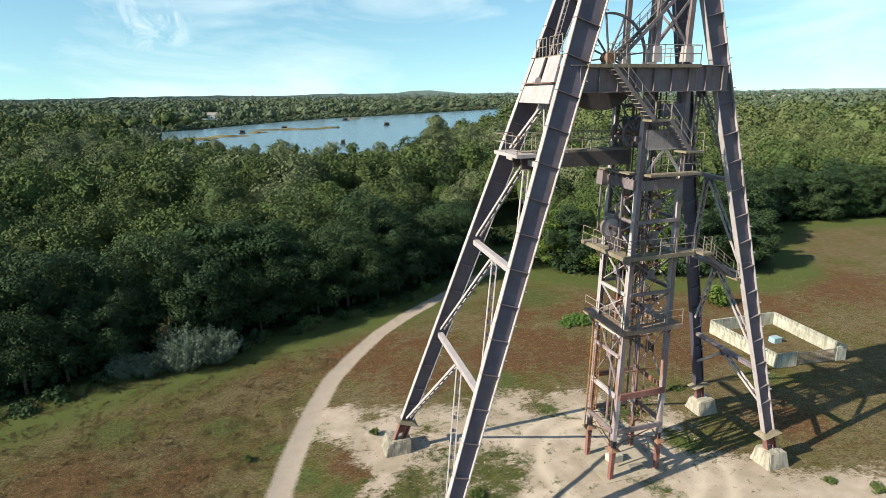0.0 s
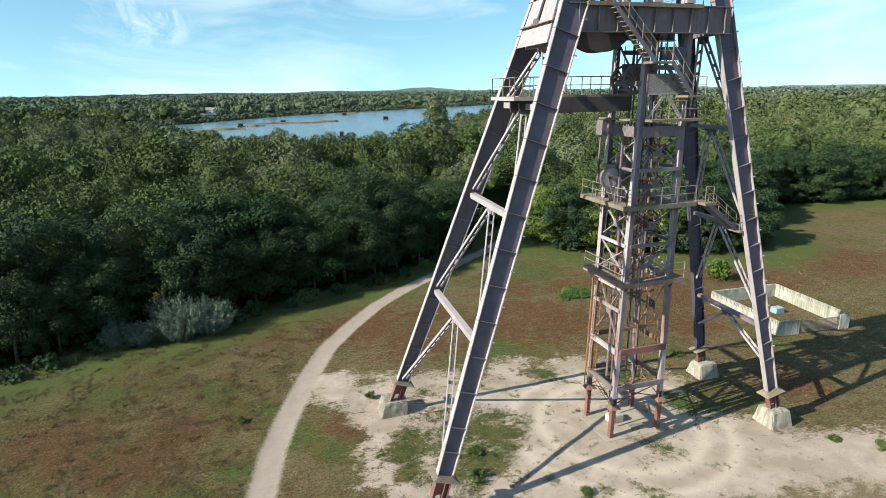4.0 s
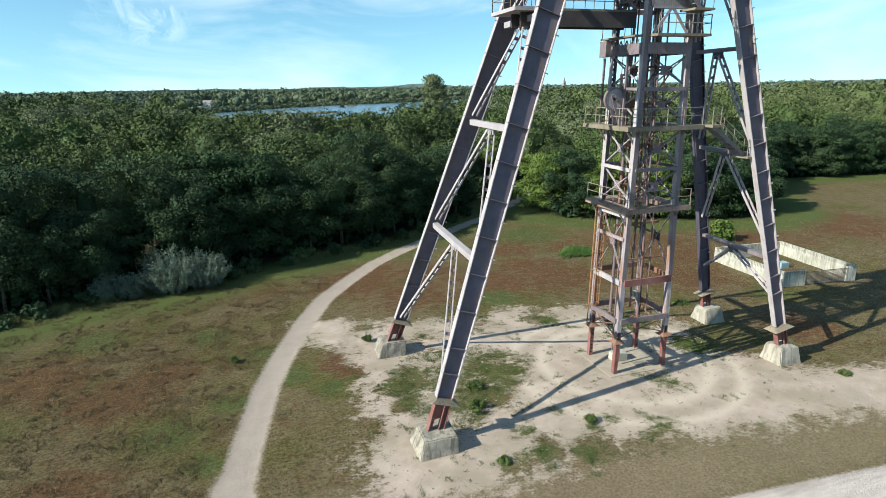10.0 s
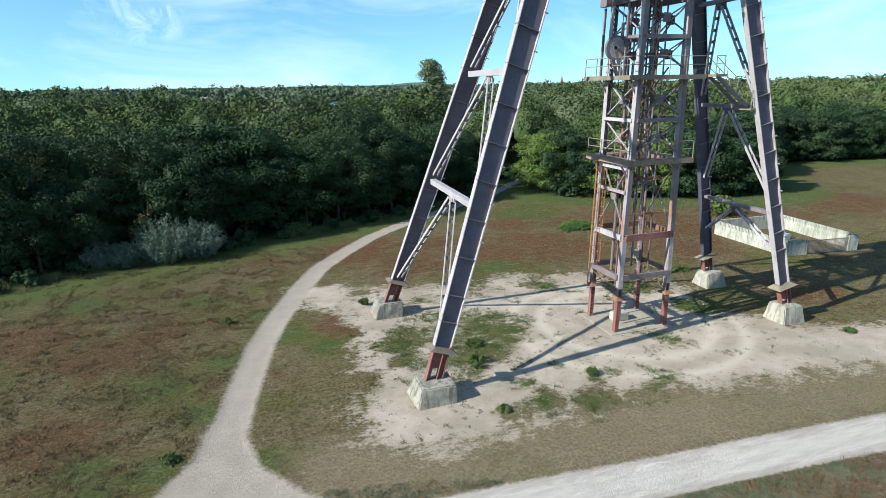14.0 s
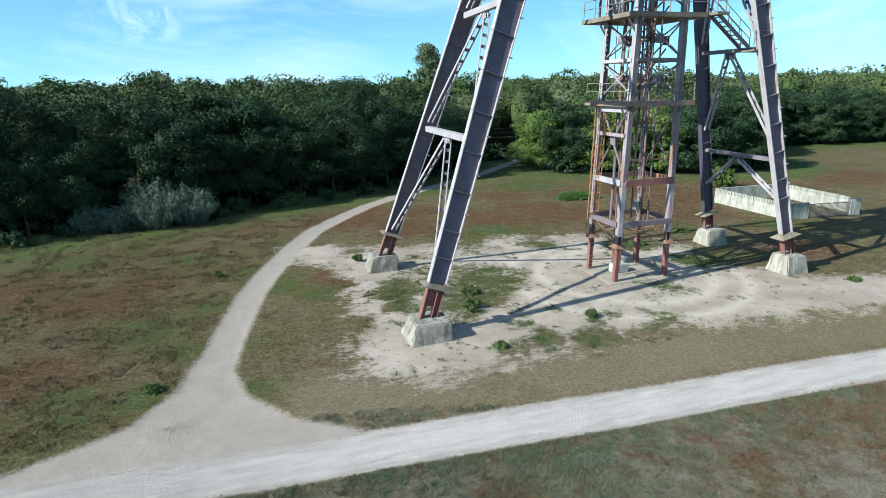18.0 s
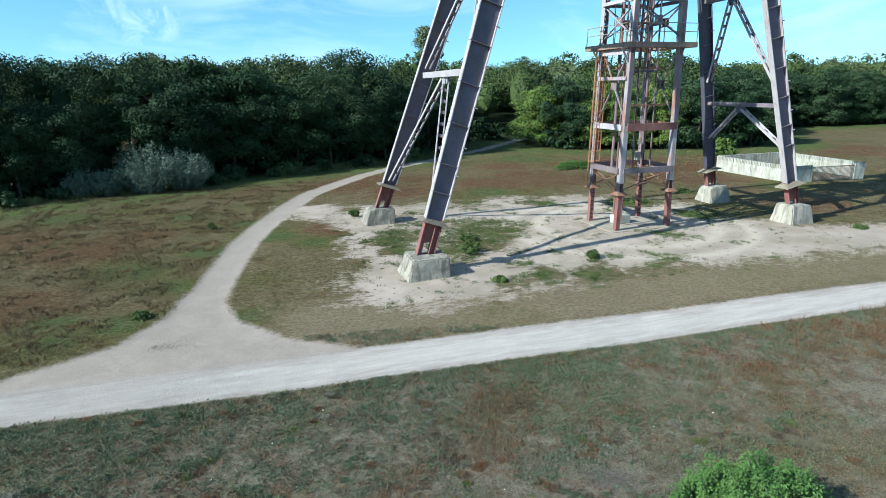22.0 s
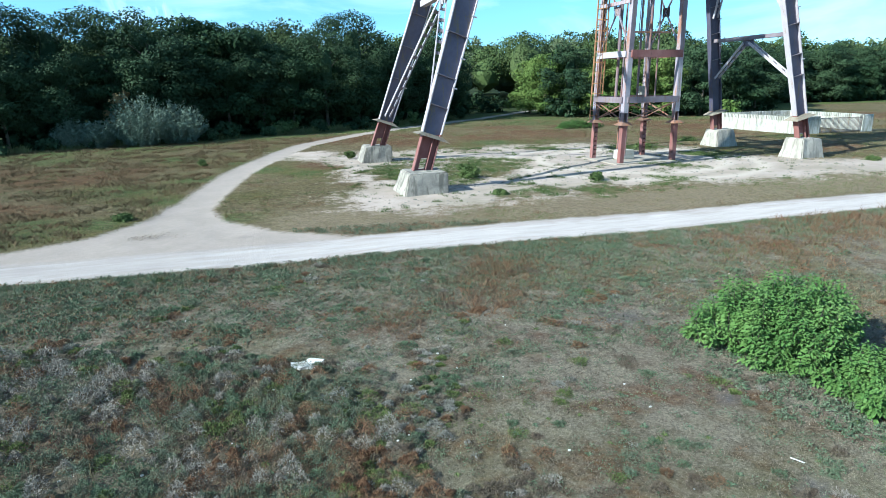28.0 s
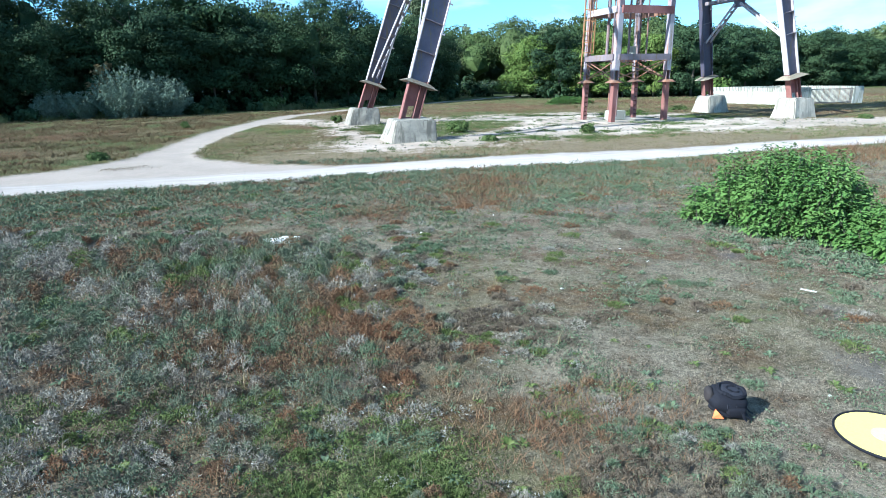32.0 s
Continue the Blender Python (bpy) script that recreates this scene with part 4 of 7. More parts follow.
def crown(rng, h, r, lobes, leaves, size, base=0.12, core=0.5):
    """Lobes of a crown from base*h to h, and small leaf sprays spread over them: vertices and triangles."""
    V, F, k = [], [], 0
    cents = []
    for i in range(lobes):
        t = (i + 0.5) / lobes
        z = h * (base + (0.90 - base) * t)
        wide = r * (1 - (abs(t - 0.42) / 0.75) ** 2.2)
        a = i * 2.4 + rng.uniform(-0.5, 0.5)
        q = wide * rng.uniform(0.25, 0.8)
        lr = max(0.29 * r, wide * rng.uniform(0.42, 0.62) * (10 / (lobes + 4)) ** 0.3)
        cents.append((q * math.cos(a), q * math.sin(a), min(z, h - lr * 0.8), lr))
    iv, jf = ICO
    for x, y, z, lr in cents:
        v = iv * (lr * core) * (1 + rng.uniform(-0.22, 0.22, (len(iv), 1))) * np.array((1, 1, 0.85)) + (x, y, z)
        V.append(v)
        F.append(jf + k)
        k += len(v)
    if leaves:
        pick = rng.integers(0, lobes, leaves)
        C = np.array(cents)[pick]
        d = rng.normal(size=(leaves, 3))
        d[:, 2] += 0.25
        d /= np.linalg.norm(d, axis=1)[:, None]
        p = C[:, :3] + d * C[:, 3:] * rng.uniform(0.52, 1.16, (leaves, 1)) * np.array((1, 1, 0.88))
        nrm = d + rng.normal(size=(leaves, 3)) * 0.55
        nrm /= np.linalg.norm(nrm, axis=1)[:, None]
        u = np.cross(nrm, rng.normal(size=(leaves, 3)))
        u /= np.linalg.norm(u, axis=1)[:, None]
        w = np.cross(nrm, u)
        s = size * rng.uniform(0.6, 1.35, (leaves, 1))
        q = np.stack([p - u * s * 0.85 - w * s * 0.45, p + u * s * 0.85 - w * s * 0.45, p + w * s * 0.95], 1)
        V.append(q.reshape(-1, 3))
        F.append(np.arange(leaves * 3).reshape(-1, 3) + k)
    return np.concatenate(V), np.concatenate(F)


def canopy(rng, h, r, lobes, leaves, size, jitter=0.55, low=0.55):
    """A broad crown seen from above: domed lobes set in a spiral round one inner mass, thick with leaf sprays on their outer sides."""
    iv, jf = ICO2
    mid_z, rz = h * low, h * (1 - low)
    V = [iv * np.array((0.60 * r, 0.60 * r, 0.62 * rz)) * (1 + rng.uniform(-0.12, 0.12, (len(iv), 1))) + (0, 0, mid_z)]
    t = (np.arange(lobes) + 0.5) / lobes
    cos_, a = 1 - 1.05 * t, np.arange(lobes) * 2.4 + rng.uniform(-0.4, 0.4, lobes)
    sin_ = np.sqrt(np.maximum(0, 1 - cos_ ** 2))
    out = np.stack([sin_ * np.cos(a), sin_ * np.sin(a), cos_], 1)
    lr = r * rng.uniform(0.30, 0.50, lobes)
    cen = out * np.array((r, r, rz)) * rng.uniform(0.60, 0.76, (lobes, 1)) + (0, 0, mid_z)
    pick = rng.integers(0, lobes, leaves)
    d = rng.normal(size=(leaves, 3)) + out[pick] * 0.9 + (0, 0, 0.35)
    d /= np.linalg.norm(d, axis=1)[:, None]
    p = cen[pick] + d * lr[pick][:, None] * rng.uniform(0.45, 1.22, (leaves, 1)) * np.array((1, 1, 0.9))
    nrm = d + rng.normal(size=(leaves, 3)) * jitter
    nrm /= np.linalg.norm(nrm, axis=1)[:, None]
    u = np.cross(nrm, rng.normal(size=(leaves, 3)))
    u /= np.linalg.norm(u, axis=1)[:, None]
    w = np.cross(nrm, u)
    s = size * rng.uniform(0.55, 1.35, (leaves, 1))
    V.append(np.stack([p - u * s * 0.85 - w * s * 0.45, p + u * s * 0.85 - w * s * 0.45, p + w * s * 0.95], 1).reshape(-1, 3))
    return np.concatenate(V), np.concatenate([jf, np.arange(leaves * 3).reshape(-1, 3) + len(iv)])


def layered_crown(rng, h, r, lobes, leaves, size, base=0.1, point=0.0):
    """A tree's crown of many flat, uneven leaf layers round an inner mass, with gaps between them and a ragged outline."""
    iv, jf = ICO2
    V = [iv * np.array((0.22 * r, 0.22 * r, 0.27 * h * (1 - base))) * (1 + rng.uniform(-0.15, 0.15, (len(iv), 1))) + (0, 0, h * (0.5 + 0.4 * base))]
    t = rng.uniform(0, 1, lobes)
    wide = r * np.sqrt(np.maximum(0.05, 1 - (np.abs(t - 0.40) / 0.66) ** 2.4)) * (1 - point * t)
    a = np.arange(lobes) * 2.4 + rng.uniform(-0.6, 0.6, lobes)
    q = wide * rng.uniform(0.2, 1.0, lobes) ** 0.6
    lr = r * rng.uniform(0.16, 0.42, lobes)
    cen = np.stack([q * np.cos(a), q * np.sin(a), h * (base + (0.88 - base) * t)], 1)
    pick = rng.choice(lobes, leaves, p=lr ** 2 / np.sum(lr ** 2))
    d = rng.normal(size=(leaves, 3)) + (0, 0, 0.6)
    d /= np.linalg.norm(d, axis=1)[:, None]
    p = cen[pick] + d * lr[pick][:, None] * rng.uniform(0.15, 1.15, (leaves, 1)) ** 0.45 * np.array((1.15, 1.15, 0.64))
    p[:, 2] -= 0.12 * np.hypot(p[:, 0] - cen[pick][:, 0], p[:, 1] - cen[pick][:, 1])
    nrm = d * np.array((1, 1, 1.2)) + rng.normal(size=(leaves, 3)) * 0.34
    nrm /= np.linalg.norm(nrm, axis=1)[:, None]
    u = np.cross(nrm, rng.normal(size=(leaves, 3)))
    u /= np.linalg.norm(u, axis=1)[:, None]
    w = np.cross(nrm, u)
    s = size * rng.uniform(0.55, 1.35, (leaves, 1))
    V.append(np.stack([p - u * s * 0.85 - w * s * 0.45, p + u * s * 0.85 - w * s * 0.45, p + w * s * 0.95], 1).reshape(-1, 3))
    return np.concatenate(V), np.concatenate([jf, np.arange(leaves * 3).reshape(-1, 3) + len(iv)])


def trunk_mesh(rng, h, r):
    bm = bmesh.new()
    p, n = Vector((0, 0, -0.2)), 6
    for i in range(n):
        q = p + Vector((rng.uniform(-0.12, 0.12), rng.uniform(-0.12, 0.12), h * 0.8 / n))
        tube(bm, p, q, r * (1 - i / n * 0.8), 7, r * (1 - (i + 1) / n * 0.8))
        if i > 1:
            for _ in range(2):
                a = rng.uniform(0, 6.28)
                tube(bm, p, p + Vector((math.cos(a) * h * 0.16, math.sin(a) * h * 0.16, h * 0.14)), r * 0.35, 5, r * 0.08)
        p = q
    return bm


def tree_variant(name, seed, h, r, lobes, leaves, size, material, label, category="tree", base=0.1, point=0.0):
    rng = np.random.default_rng(seed)
    e = thing(name, (0, 0, 0), label, category)
    part("trunk", trunk_mesh(rng, h, 0.02 * h), BARK, e)
    v, f = layered_crown(rng, h, r, lobes, leaves, size, base, point)
    ob = new("crown", raw_mesh("crown", v, f, material))
    ob.parent = e
    return e


rng = np.random.default_rng(5)
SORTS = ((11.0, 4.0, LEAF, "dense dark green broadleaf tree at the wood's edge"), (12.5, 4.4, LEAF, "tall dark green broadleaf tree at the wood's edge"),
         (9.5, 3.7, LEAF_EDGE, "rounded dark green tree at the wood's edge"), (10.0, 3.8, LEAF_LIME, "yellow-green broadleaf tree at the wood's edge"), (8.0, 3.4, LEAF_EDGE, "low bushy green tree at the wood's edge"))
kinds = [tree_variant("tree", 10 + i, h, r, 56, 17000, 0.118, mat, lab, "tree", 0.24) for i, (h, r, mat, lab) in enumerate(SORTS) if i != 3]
kinds.insert(3, None)
far_sorts = [tree_variant("tree", 20 + i, h, r, 46, 12500, 0.150, mat, lab, "tree", 0.10) for i, (h, r, mat, lab) in enumerate(SORTS)]
for e in [k for k in kinds if k] + far_sorts:
    e["group"] = "trees at the wood's edge"


def wood_line(x):
    return np.interp(x, [-120, -40, -22, -15, -5, 5, 17.5, 24, 31], [58, 57.5, 55.5, 59.8, 63.2, 67.6, 72.8, 77.8, 84])


def place(kind, x, y, s, rz, first=[]):
    m_ = Matrix.LocRotScale((x, y, 0), Euler((0, 0, rz)), None)
    if kind not in first:
        first.append(kind)
        kind.matrix_basis = m_ @ Matrix.Diagonal((s, s, s, 1))
        return kind
    c = copy_thing(kind, m_)
    c.scale = (s, s, s)
    return c


edge_spots = []
x = -62.0
while x < 31:
    edge_spots.append((x, wood_line(x) + 2.6 + rng.uniform(-0.8, 0.8)))
    x += rng.uniform(2.9, 4.4)
for row, back in ((1, 7.0),):
    x = -66.0 + row
    while x < 30:
        edge_spots.append((x, wood_line(x) + back + rng.uniform(-1.2, 1.2)))
        x += rng.uniform(4.0, 5.5)
for cx, cy in ((42.5, 81), (44, 76.5), (47.5, 74.5), (51.5, 72.5), (55.5, 71), (60, 69), (64.5, 67.8), (69, 68.5), (72.5, 71), (46, 81), (51, 78), (56.5, 76.5), (62, 75), (68, 75), (74, 77.5), (43, 87), (50, 85), (58, 83), (66, 82)):
    edge_spots.append((cx, cy))
for back, x in ((1.6, 79.0), (6.5, 80.5)):
    while x < 132:
        edge_spots.append((x, np.interp(x, [79, 95, 125, 205], [78, 92, 88.5, 77]) + back + rng.uniform(-0.6, 0.8)))
        x += rng.uniform(2.6, 3.6)
for i, (x, y) in enumerate(edge_spots):
    k = 3 if 39 < x < 58 and rng.random() < 0.7 else (0, 1, 2, 4, 0, 1)[int(rng.integers(0, 6))]
    back = y - wood_line(x) > 6 and x < 33
    s = rng.uniform(0.90, 1.04) * ((1.27 if x < 2 else 1.12) if back else (1.0 if x < 2 else (0.92 if x < 76 else 0.98)))
    if -32 < x < -12 and not back:
        s *= 0.74
    if x < 2:
        s = min(s, 12.6 / SORTS[k][0])
        if back:
            s = rng.uniform(12.2, 13.6) / SORTS[k][0]
    place((kinds if x < 33 else far_sorts)[k], x, y, s, rng.uniform(0, 6.28))

# undergrowth that closes the wood's foot, dark with shade put into its colour
low_kinds = [crown(np.random.default_rng(80 + i), h_, 1.9, 6, 240, 0.22, 0.05, core=0.55) for i, h_ in enumerate((2.2, 3.0, 3.8))]
under = [(x_ + rng.uniform(-0.7, 0.7), wood_line(x_) + b_ + rng.uniform(-0.6, 0.6)) for b_ in (3.6, 6.4, 9.5) for x_ in np.arange(-62, 31, 2.3)]
under += [(cx + rng.uniform(-1, 1), cy + rng.uniform(-1.2, 0.4)) for cx, cy in edge_spots if cx > 39]
under += [(x_, np.interp(x_, [31, 36, 41], [87, 96, 92]) + rng.uniform(0, 3)) for x_ in np.arange(31, 42, 1.6)]


def spread_under():
    V, F, k = [], [], 0
    for x_, y_ in under:
        v, f = low_kinds[int(rng.integers(0, 3))]
        a_ = rng.uniform(0, 6.28)
        c_, s_ = math.cos(a_), math.sin(a_)
        V.append(np.stack([v[:, 0] * c_ - v[:, 1] * s_ + x_, v[:, 0] * s_ + v[:, 1] * c_ + y_, v[:, 2]], 1))
        F.append(f + k)
        k += len(v)
    return np.concatenate(V), np.concatenate(F)


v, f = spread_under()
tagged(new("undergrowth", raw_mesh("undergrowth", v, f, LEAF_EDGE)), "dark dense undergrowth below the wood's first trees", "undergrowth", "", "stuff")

# tall poplar that stands out of the wood
pop = tree_variant("poplar_tree", 77, 23.2, 4.4, 110, 18000, 0.20, LEAF_PALE, "tall pointed poplar rising above the wood", "tree", 0.2, 0.62)
pop.matrix_basis = pose(38.5, 127.5, 0)


def spread(spots, make):
    """Many crowns joined: spots are (x, y, scale), make gives variants."""
    V, F, k = [], [], 0
    for x, y, s, a, (v, f) in make(spots):
        c, q = math.cos(a), math.sin(a)
        w = np.stack([v[:, 0] * c - v[:, 1] * q, v[:, 0] * q + v[:, 1] * c, v[:, 2]], 1) * s + (x, y, 0)
        V.append(w)
        F.append(f + k)
        k += len(v)
    return np.concatenate(V), np.concatenate(F)


def grid_spots(x0, x1, y0, y1, step, test):
    xs, ys = np.meshgrid(np.arange(x0, x1, step), np.arange(y0, y1, step))
    xs = (xs + rng.uniform(-0.42, 0.42, xs.shape) * step).ravel()
    ys = (ys + rng.uniform(-0.42, 0.42, ys.shape) * step).ravel()
    keep = test(xs, ys)
    return np.stack([xs[keep], ys[keep]], 1)


def in_view(x, y, margin=6):
    a = np.degrees(np.arctan2(x, y))
    return (a > -26 - margin) & (a < 62 + margin)


near_kinds = [canopy(np.random.default_rng(50 + i), rng.uniform(10.5, 14.8), rng.uniform(4.0, 5.4), 17, 3000, 0.185) for i in range(6)]
mid_kinds = [canopy(np.random.default_rng(40 + i), rng.uniform(10, 15), rng.uniform(4.2, 5.6), 14, 1450, 0.27) for i in range(6)]
far_kinds = [canopy(np.random.default_rng(60 + i), rng.uniform(9, 14), rng.uniform(4.5, 6.5), 9, 240, 0.62, 0.35) for i in range(6)]
last_kinds = [canopy(np.random.default_rng(70 + i), rng.uniform(10, 15), rng.uniform(6.5, 9), 6, 70, 1.35, 0.4) for i in range(5)]
mid = grid_spots(-140, 330, 20, 285, 7.3, lambda x, y: (inside(x, y, FOREST) > 10.5) & (inside(x, y, LAKE) < -8) & in_view(x, y, -2) & (np.hypot(x, y) < 270))
far = grid_spots(-500, 600, 60, 530, 11.5, lambda x, y: (inside(x, y, FOREST) > 8) & (inside(x, y, LAKE) < -9) & (np.hypot(x, y) > 266) & (np.hypot(x, y) < 530) & in_view(x, y, -4))
farther = grid_spots(-700, 1200, 60, 1300, 21.0, lambda x, y: (inside(x, y, LAKE) < -10) & (np.hypot(x, y) >= 530) & (np.hypot(x, y) < 1300) & in_view(x, y, -5))
far = np.concatenate([far, farther])


def make_with(kinds_, lo, hi):
    def make(spots):
        for x, y in spots:
            d, a = math.hypot(x, y), math.degrees(math.atan2(x, y))
            k = kinds_[int(rng.integers(0, len(kinds_)))]
            s = rng.uniform(lo, hi)
            if -13 < a < 30 and d < 440:
                # the wood thins out into low willows towards the lake
                slope_ = np.interp(a, [-13, -9.5, -5.2, -1.4, 3, 9, 13, 15.5, 18, 22, 28], [0.03, 0.060, 0.077, 0.095, 0.097, 0.097, 0.094, 0.082, 0.062, 0.042, 0.03])
                most = max(2.2, 26.4 - slope_ * d + (rng.uniform(3.0, 6.0) if rng.random() < 0.16 and d > 165 else rng.uniform(-0.8, 0.9))) / k[0][:, 2].max()
                s = most if 118 < d < 158 and -9 < a < 17 else min(s, most)
            if d < 150 and not 12 < a < 38:
                # an even skyline that rises slowly behind the edge
                s = min(s, ((13.2 if x < 30 else 12.6) + 0.05 * (y - 72) + rng.uniform(-1.0, 0.7)) / k[0][:, 2].max())
            yield x, y, s, rng.uniform(0, 6.28), k
    return make


mid_d = np.hypot(mid[:, 0], mid[:, 1])
mid_light = rng.random(len(mid)) < 0.28 + 0.1 * (mid_d > 110)
mid_pale = (rng.random(len(mid)) < np.clip((mid_d - 90) / 160, 0.04, 0.6)) & (np.degrees(np.arctan2(mid[:, 0], mid[:, 1])) < 38)
mid_az = np.degrees(np.arctan2(mid[:, 0], mid[:, 1]))
mid_right = (mid_az > 38) & (np.hypot(mid[:, 0], mid[:, 1]) > 165) & (rng.random(len(mid)) < 0.75)
for spots, mat, lab in ((mid[~mid_light & ~mid_right & ~mid_pale], LEAF_WOOD, "dense dark green canopy of the wood"), (mid[mid_pale & ~mid_right], LEAF_PALE, "pale grey-green willow crowns within the wood"), (mid[mid_light & ~mid_right & ~mid_pale], LEAF_LIGHT, "paler green crowns within the wood"), (mid[mid_right], LEAF_OLIVE, "olive green young woods beyond the meadow")):
    near = np.hypot(spots[:, 0], spots[:, 1]) < 125
    for some, kinds_ in ((spots[near], near_kinds), (spots[~near], mid_kinds)):
        if len(some):
            v, f = spread(some, make_with(kinds_, 0.74, 1.14))
            tagged(new("wood_canopy", raw_mesh("wood_canopy", v, f, mat)), lab, "wood", "", "stuff")
far_az = np.degrees(np.arctan2(far[:, 0], far[:, 1]))
far_d = np.hypot(far[:, 0], far[:, 1])
olive = (far_az > 30) & (rng.random(len(far)) < 0.8) | (rng.random(len(far)) < 0.3)
# distance haze is put into this greyer leaf colour
HAZED_LEAF = foliage("grey-green leaves with painted haze", (0.075, 0.100, 0.062), (0.098, 0.122, 0.076), (0.125, 0.146, 0.092), 0.02, 0.9)
for spots, mat, lab in ((far[~olive & (far_d < 530)], LEAF_WOOD, "dark green woods beyond the lake"), (far[olive & (far_d < 530)], LEAF_OLIVE, "paler olive woods beyond the meadow"), (far[far_d >= 530], HAZED_LEAF, "far grey-green woods up to the horizon, hazed in colour")):
    v, f = spread(spots, make_with(far_kinds if mat is not HAZED_LEAF else last_kinds, 0.5, 1.35))
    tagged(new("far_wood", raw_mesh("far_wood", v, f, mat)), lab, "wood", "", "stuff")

# the last woods before the horizon
last = grid_spots(-1600, 2700, 700, 3000, 74.0, lambda x, y: (np.hypot(x, y) > 1250) & (np.hypot(x, y) < 3000) & in_view(x, y, -4))


def make_last(spots):
    for x, y in spots:
        yield x, y, rng.uniform(0.9, 1.45), rng.uniform(0, 6.28), last_kinds[int(rng.integers(0, len(last_kinds)))]


# paler and bluer still: more haze in the leaf colour
HAZIER_LEAF = foliage("bluish green leaves with painted haze", (0.105, 0.138, 0.118), (0.118, 0.152, 0.130), (0.135, 0.168, 0.142), 0.01, 0.9)
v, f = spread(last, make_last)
tagged(new("far_wood", raw_mesh("far_wood", v, f, HAZIER_LEAF)), "last woods below the horizon, paled by painted haze", "wood", "", "stuff")

# low willows and trees along the lake's shores
shore = []
for (ax, ay), (bx_, by_) in zip(LAKE, LAKE[1:] + LAKE[:1]):
    n_s = max(1, int(math.hypot(bx_ - ax, by_ - ay) / 7))
    ox_, oy_ = (by_ - ay), -(bx_ - ax)
    q_ = math.hypot(ox_, oy_)
    for i in range(n_s):
        for off in (3, 9):
            k_ = off + rng.uniform(-2, 3)
            shore.append((ax + (bx_ - ax) * i / n_s + ox_ / q_ * k_, ay + (by_ - ay) * i / n_s + oy_ / q_ * k_))
shore_kinds = [crown(np.random.default_rng(85 + i), h_, r__, 4, 40, 0.9, 0.05, core=0.6) for i, (h_, r__) in enumerate(((3.5, 4.0), (5.5, 4.5), (8.0, 4.5)))]


def make_shore(spots):
    for x, y in spots:
        far_side = y > 0.55 * x + 400
        yield x, y, rng.uniform(0.7, 1.15) if far_side else rng.uniform(0.25, 0.6), rng.uniform(0, 6.28), shore_kinds[int(rng.integers(0, 3))]


v, f = spread(shore, make_shore)
tagged(new("shore_willows", raw_mesh("shore_willows", v, f, HAZED_LEAF)), "grey-green willows along the lake's shore", "trees", "", "stuff")

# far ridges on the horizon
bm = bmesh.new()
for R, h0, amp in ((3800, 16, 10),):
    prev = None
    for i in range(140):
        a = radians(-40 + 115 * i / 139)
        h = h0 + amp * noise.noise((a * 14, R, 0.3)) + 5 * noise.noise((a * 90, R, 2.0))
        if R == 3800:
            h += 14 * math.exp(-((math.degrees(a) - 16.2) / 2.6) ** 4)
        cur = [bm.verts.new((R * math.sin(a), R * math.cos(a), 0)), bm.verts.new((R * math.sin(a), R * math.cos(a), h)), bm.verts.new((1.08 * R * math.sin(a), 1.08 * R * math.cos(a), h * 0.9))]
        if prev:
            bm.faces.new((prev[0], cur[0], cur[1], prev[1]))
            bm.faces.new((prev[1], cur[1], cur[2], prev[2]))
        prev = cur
# the ridges carry the horizon haze as a pale bluish base colour
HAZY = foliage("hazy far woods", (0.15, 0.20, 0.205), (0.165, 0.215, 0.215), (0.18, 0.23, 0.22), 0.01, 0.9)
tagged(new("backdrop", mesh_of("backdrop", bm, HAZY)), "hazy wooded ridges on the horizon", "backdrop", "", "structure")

# ---- silver willow scrub at the wood's edge ----
def plumes(rng_, h, r, shoots, per, size):
    """Upright leafy shoots: slim leaves set along each, pointing up and out."""
    V = []
    for _ in range(shoots):
        a, u = rng_.uniform(0, 6.2832), rng_.uniform(0, 1) ** 0.5
        x0, y0 = r * u * math.cos(a), r * u * math.sin(a)
        top = h * (1 - 0.5 * u ** 2) * rng_.uniform(0.55, 1.08)
        t = rng_.uniform(0.02, 1.0, per) ** 0.8
        base = np.stack([x0 * (0.45 + 0.75 * t), y0 * (0.45 + 0.75 * t), top * t], 1) + rng_.normal(size=(per, 3)) * 0.085
        d = rng_.normal(size=(per, 3)) * 0.95 + np.array((x0 / r * 0.8, y0 / r * 0.8, 0.8))
        d /= np.linalg.norm(d, axis=1)[:, None]
        w = np.cross(d, rng_.normal(size=(per, 3)))
        w /= np.linalg.norm(w, axis=1)[:, None]
        L = size * rng_.uniform(0.6, 1.4, (per, 1))
        V.append(np.stack([base - w * L * 0.24, base + w * L * 0.24, base + d * L], 1))
    V = np.concatenate(V).reshape(-1, 3)
    return V, np.arange(len(V)).reshape(-1, 3)


for i, (x, y, h, r) in enumerate(((-13.9, 59.6, 2.6, 1.4), (-11.9, 59.2, 2.2, 1.1), (-8.6, 59.7, 4.6, 2.4), (-5.6, 60.6, 3.8, 2.3))):
    e = thing("willow_bush", (x, y, 0), "silver-grey willow bush at the wood's edge", "bush", "silver bushes")
    v, f = plumes(np.random.default_rng(90 + i), h, r, 190, 70, 0.17)
    ob = new("crown", raw_mesh("crown", v, f, LEAF_WILLOW))
    ob.parent = e

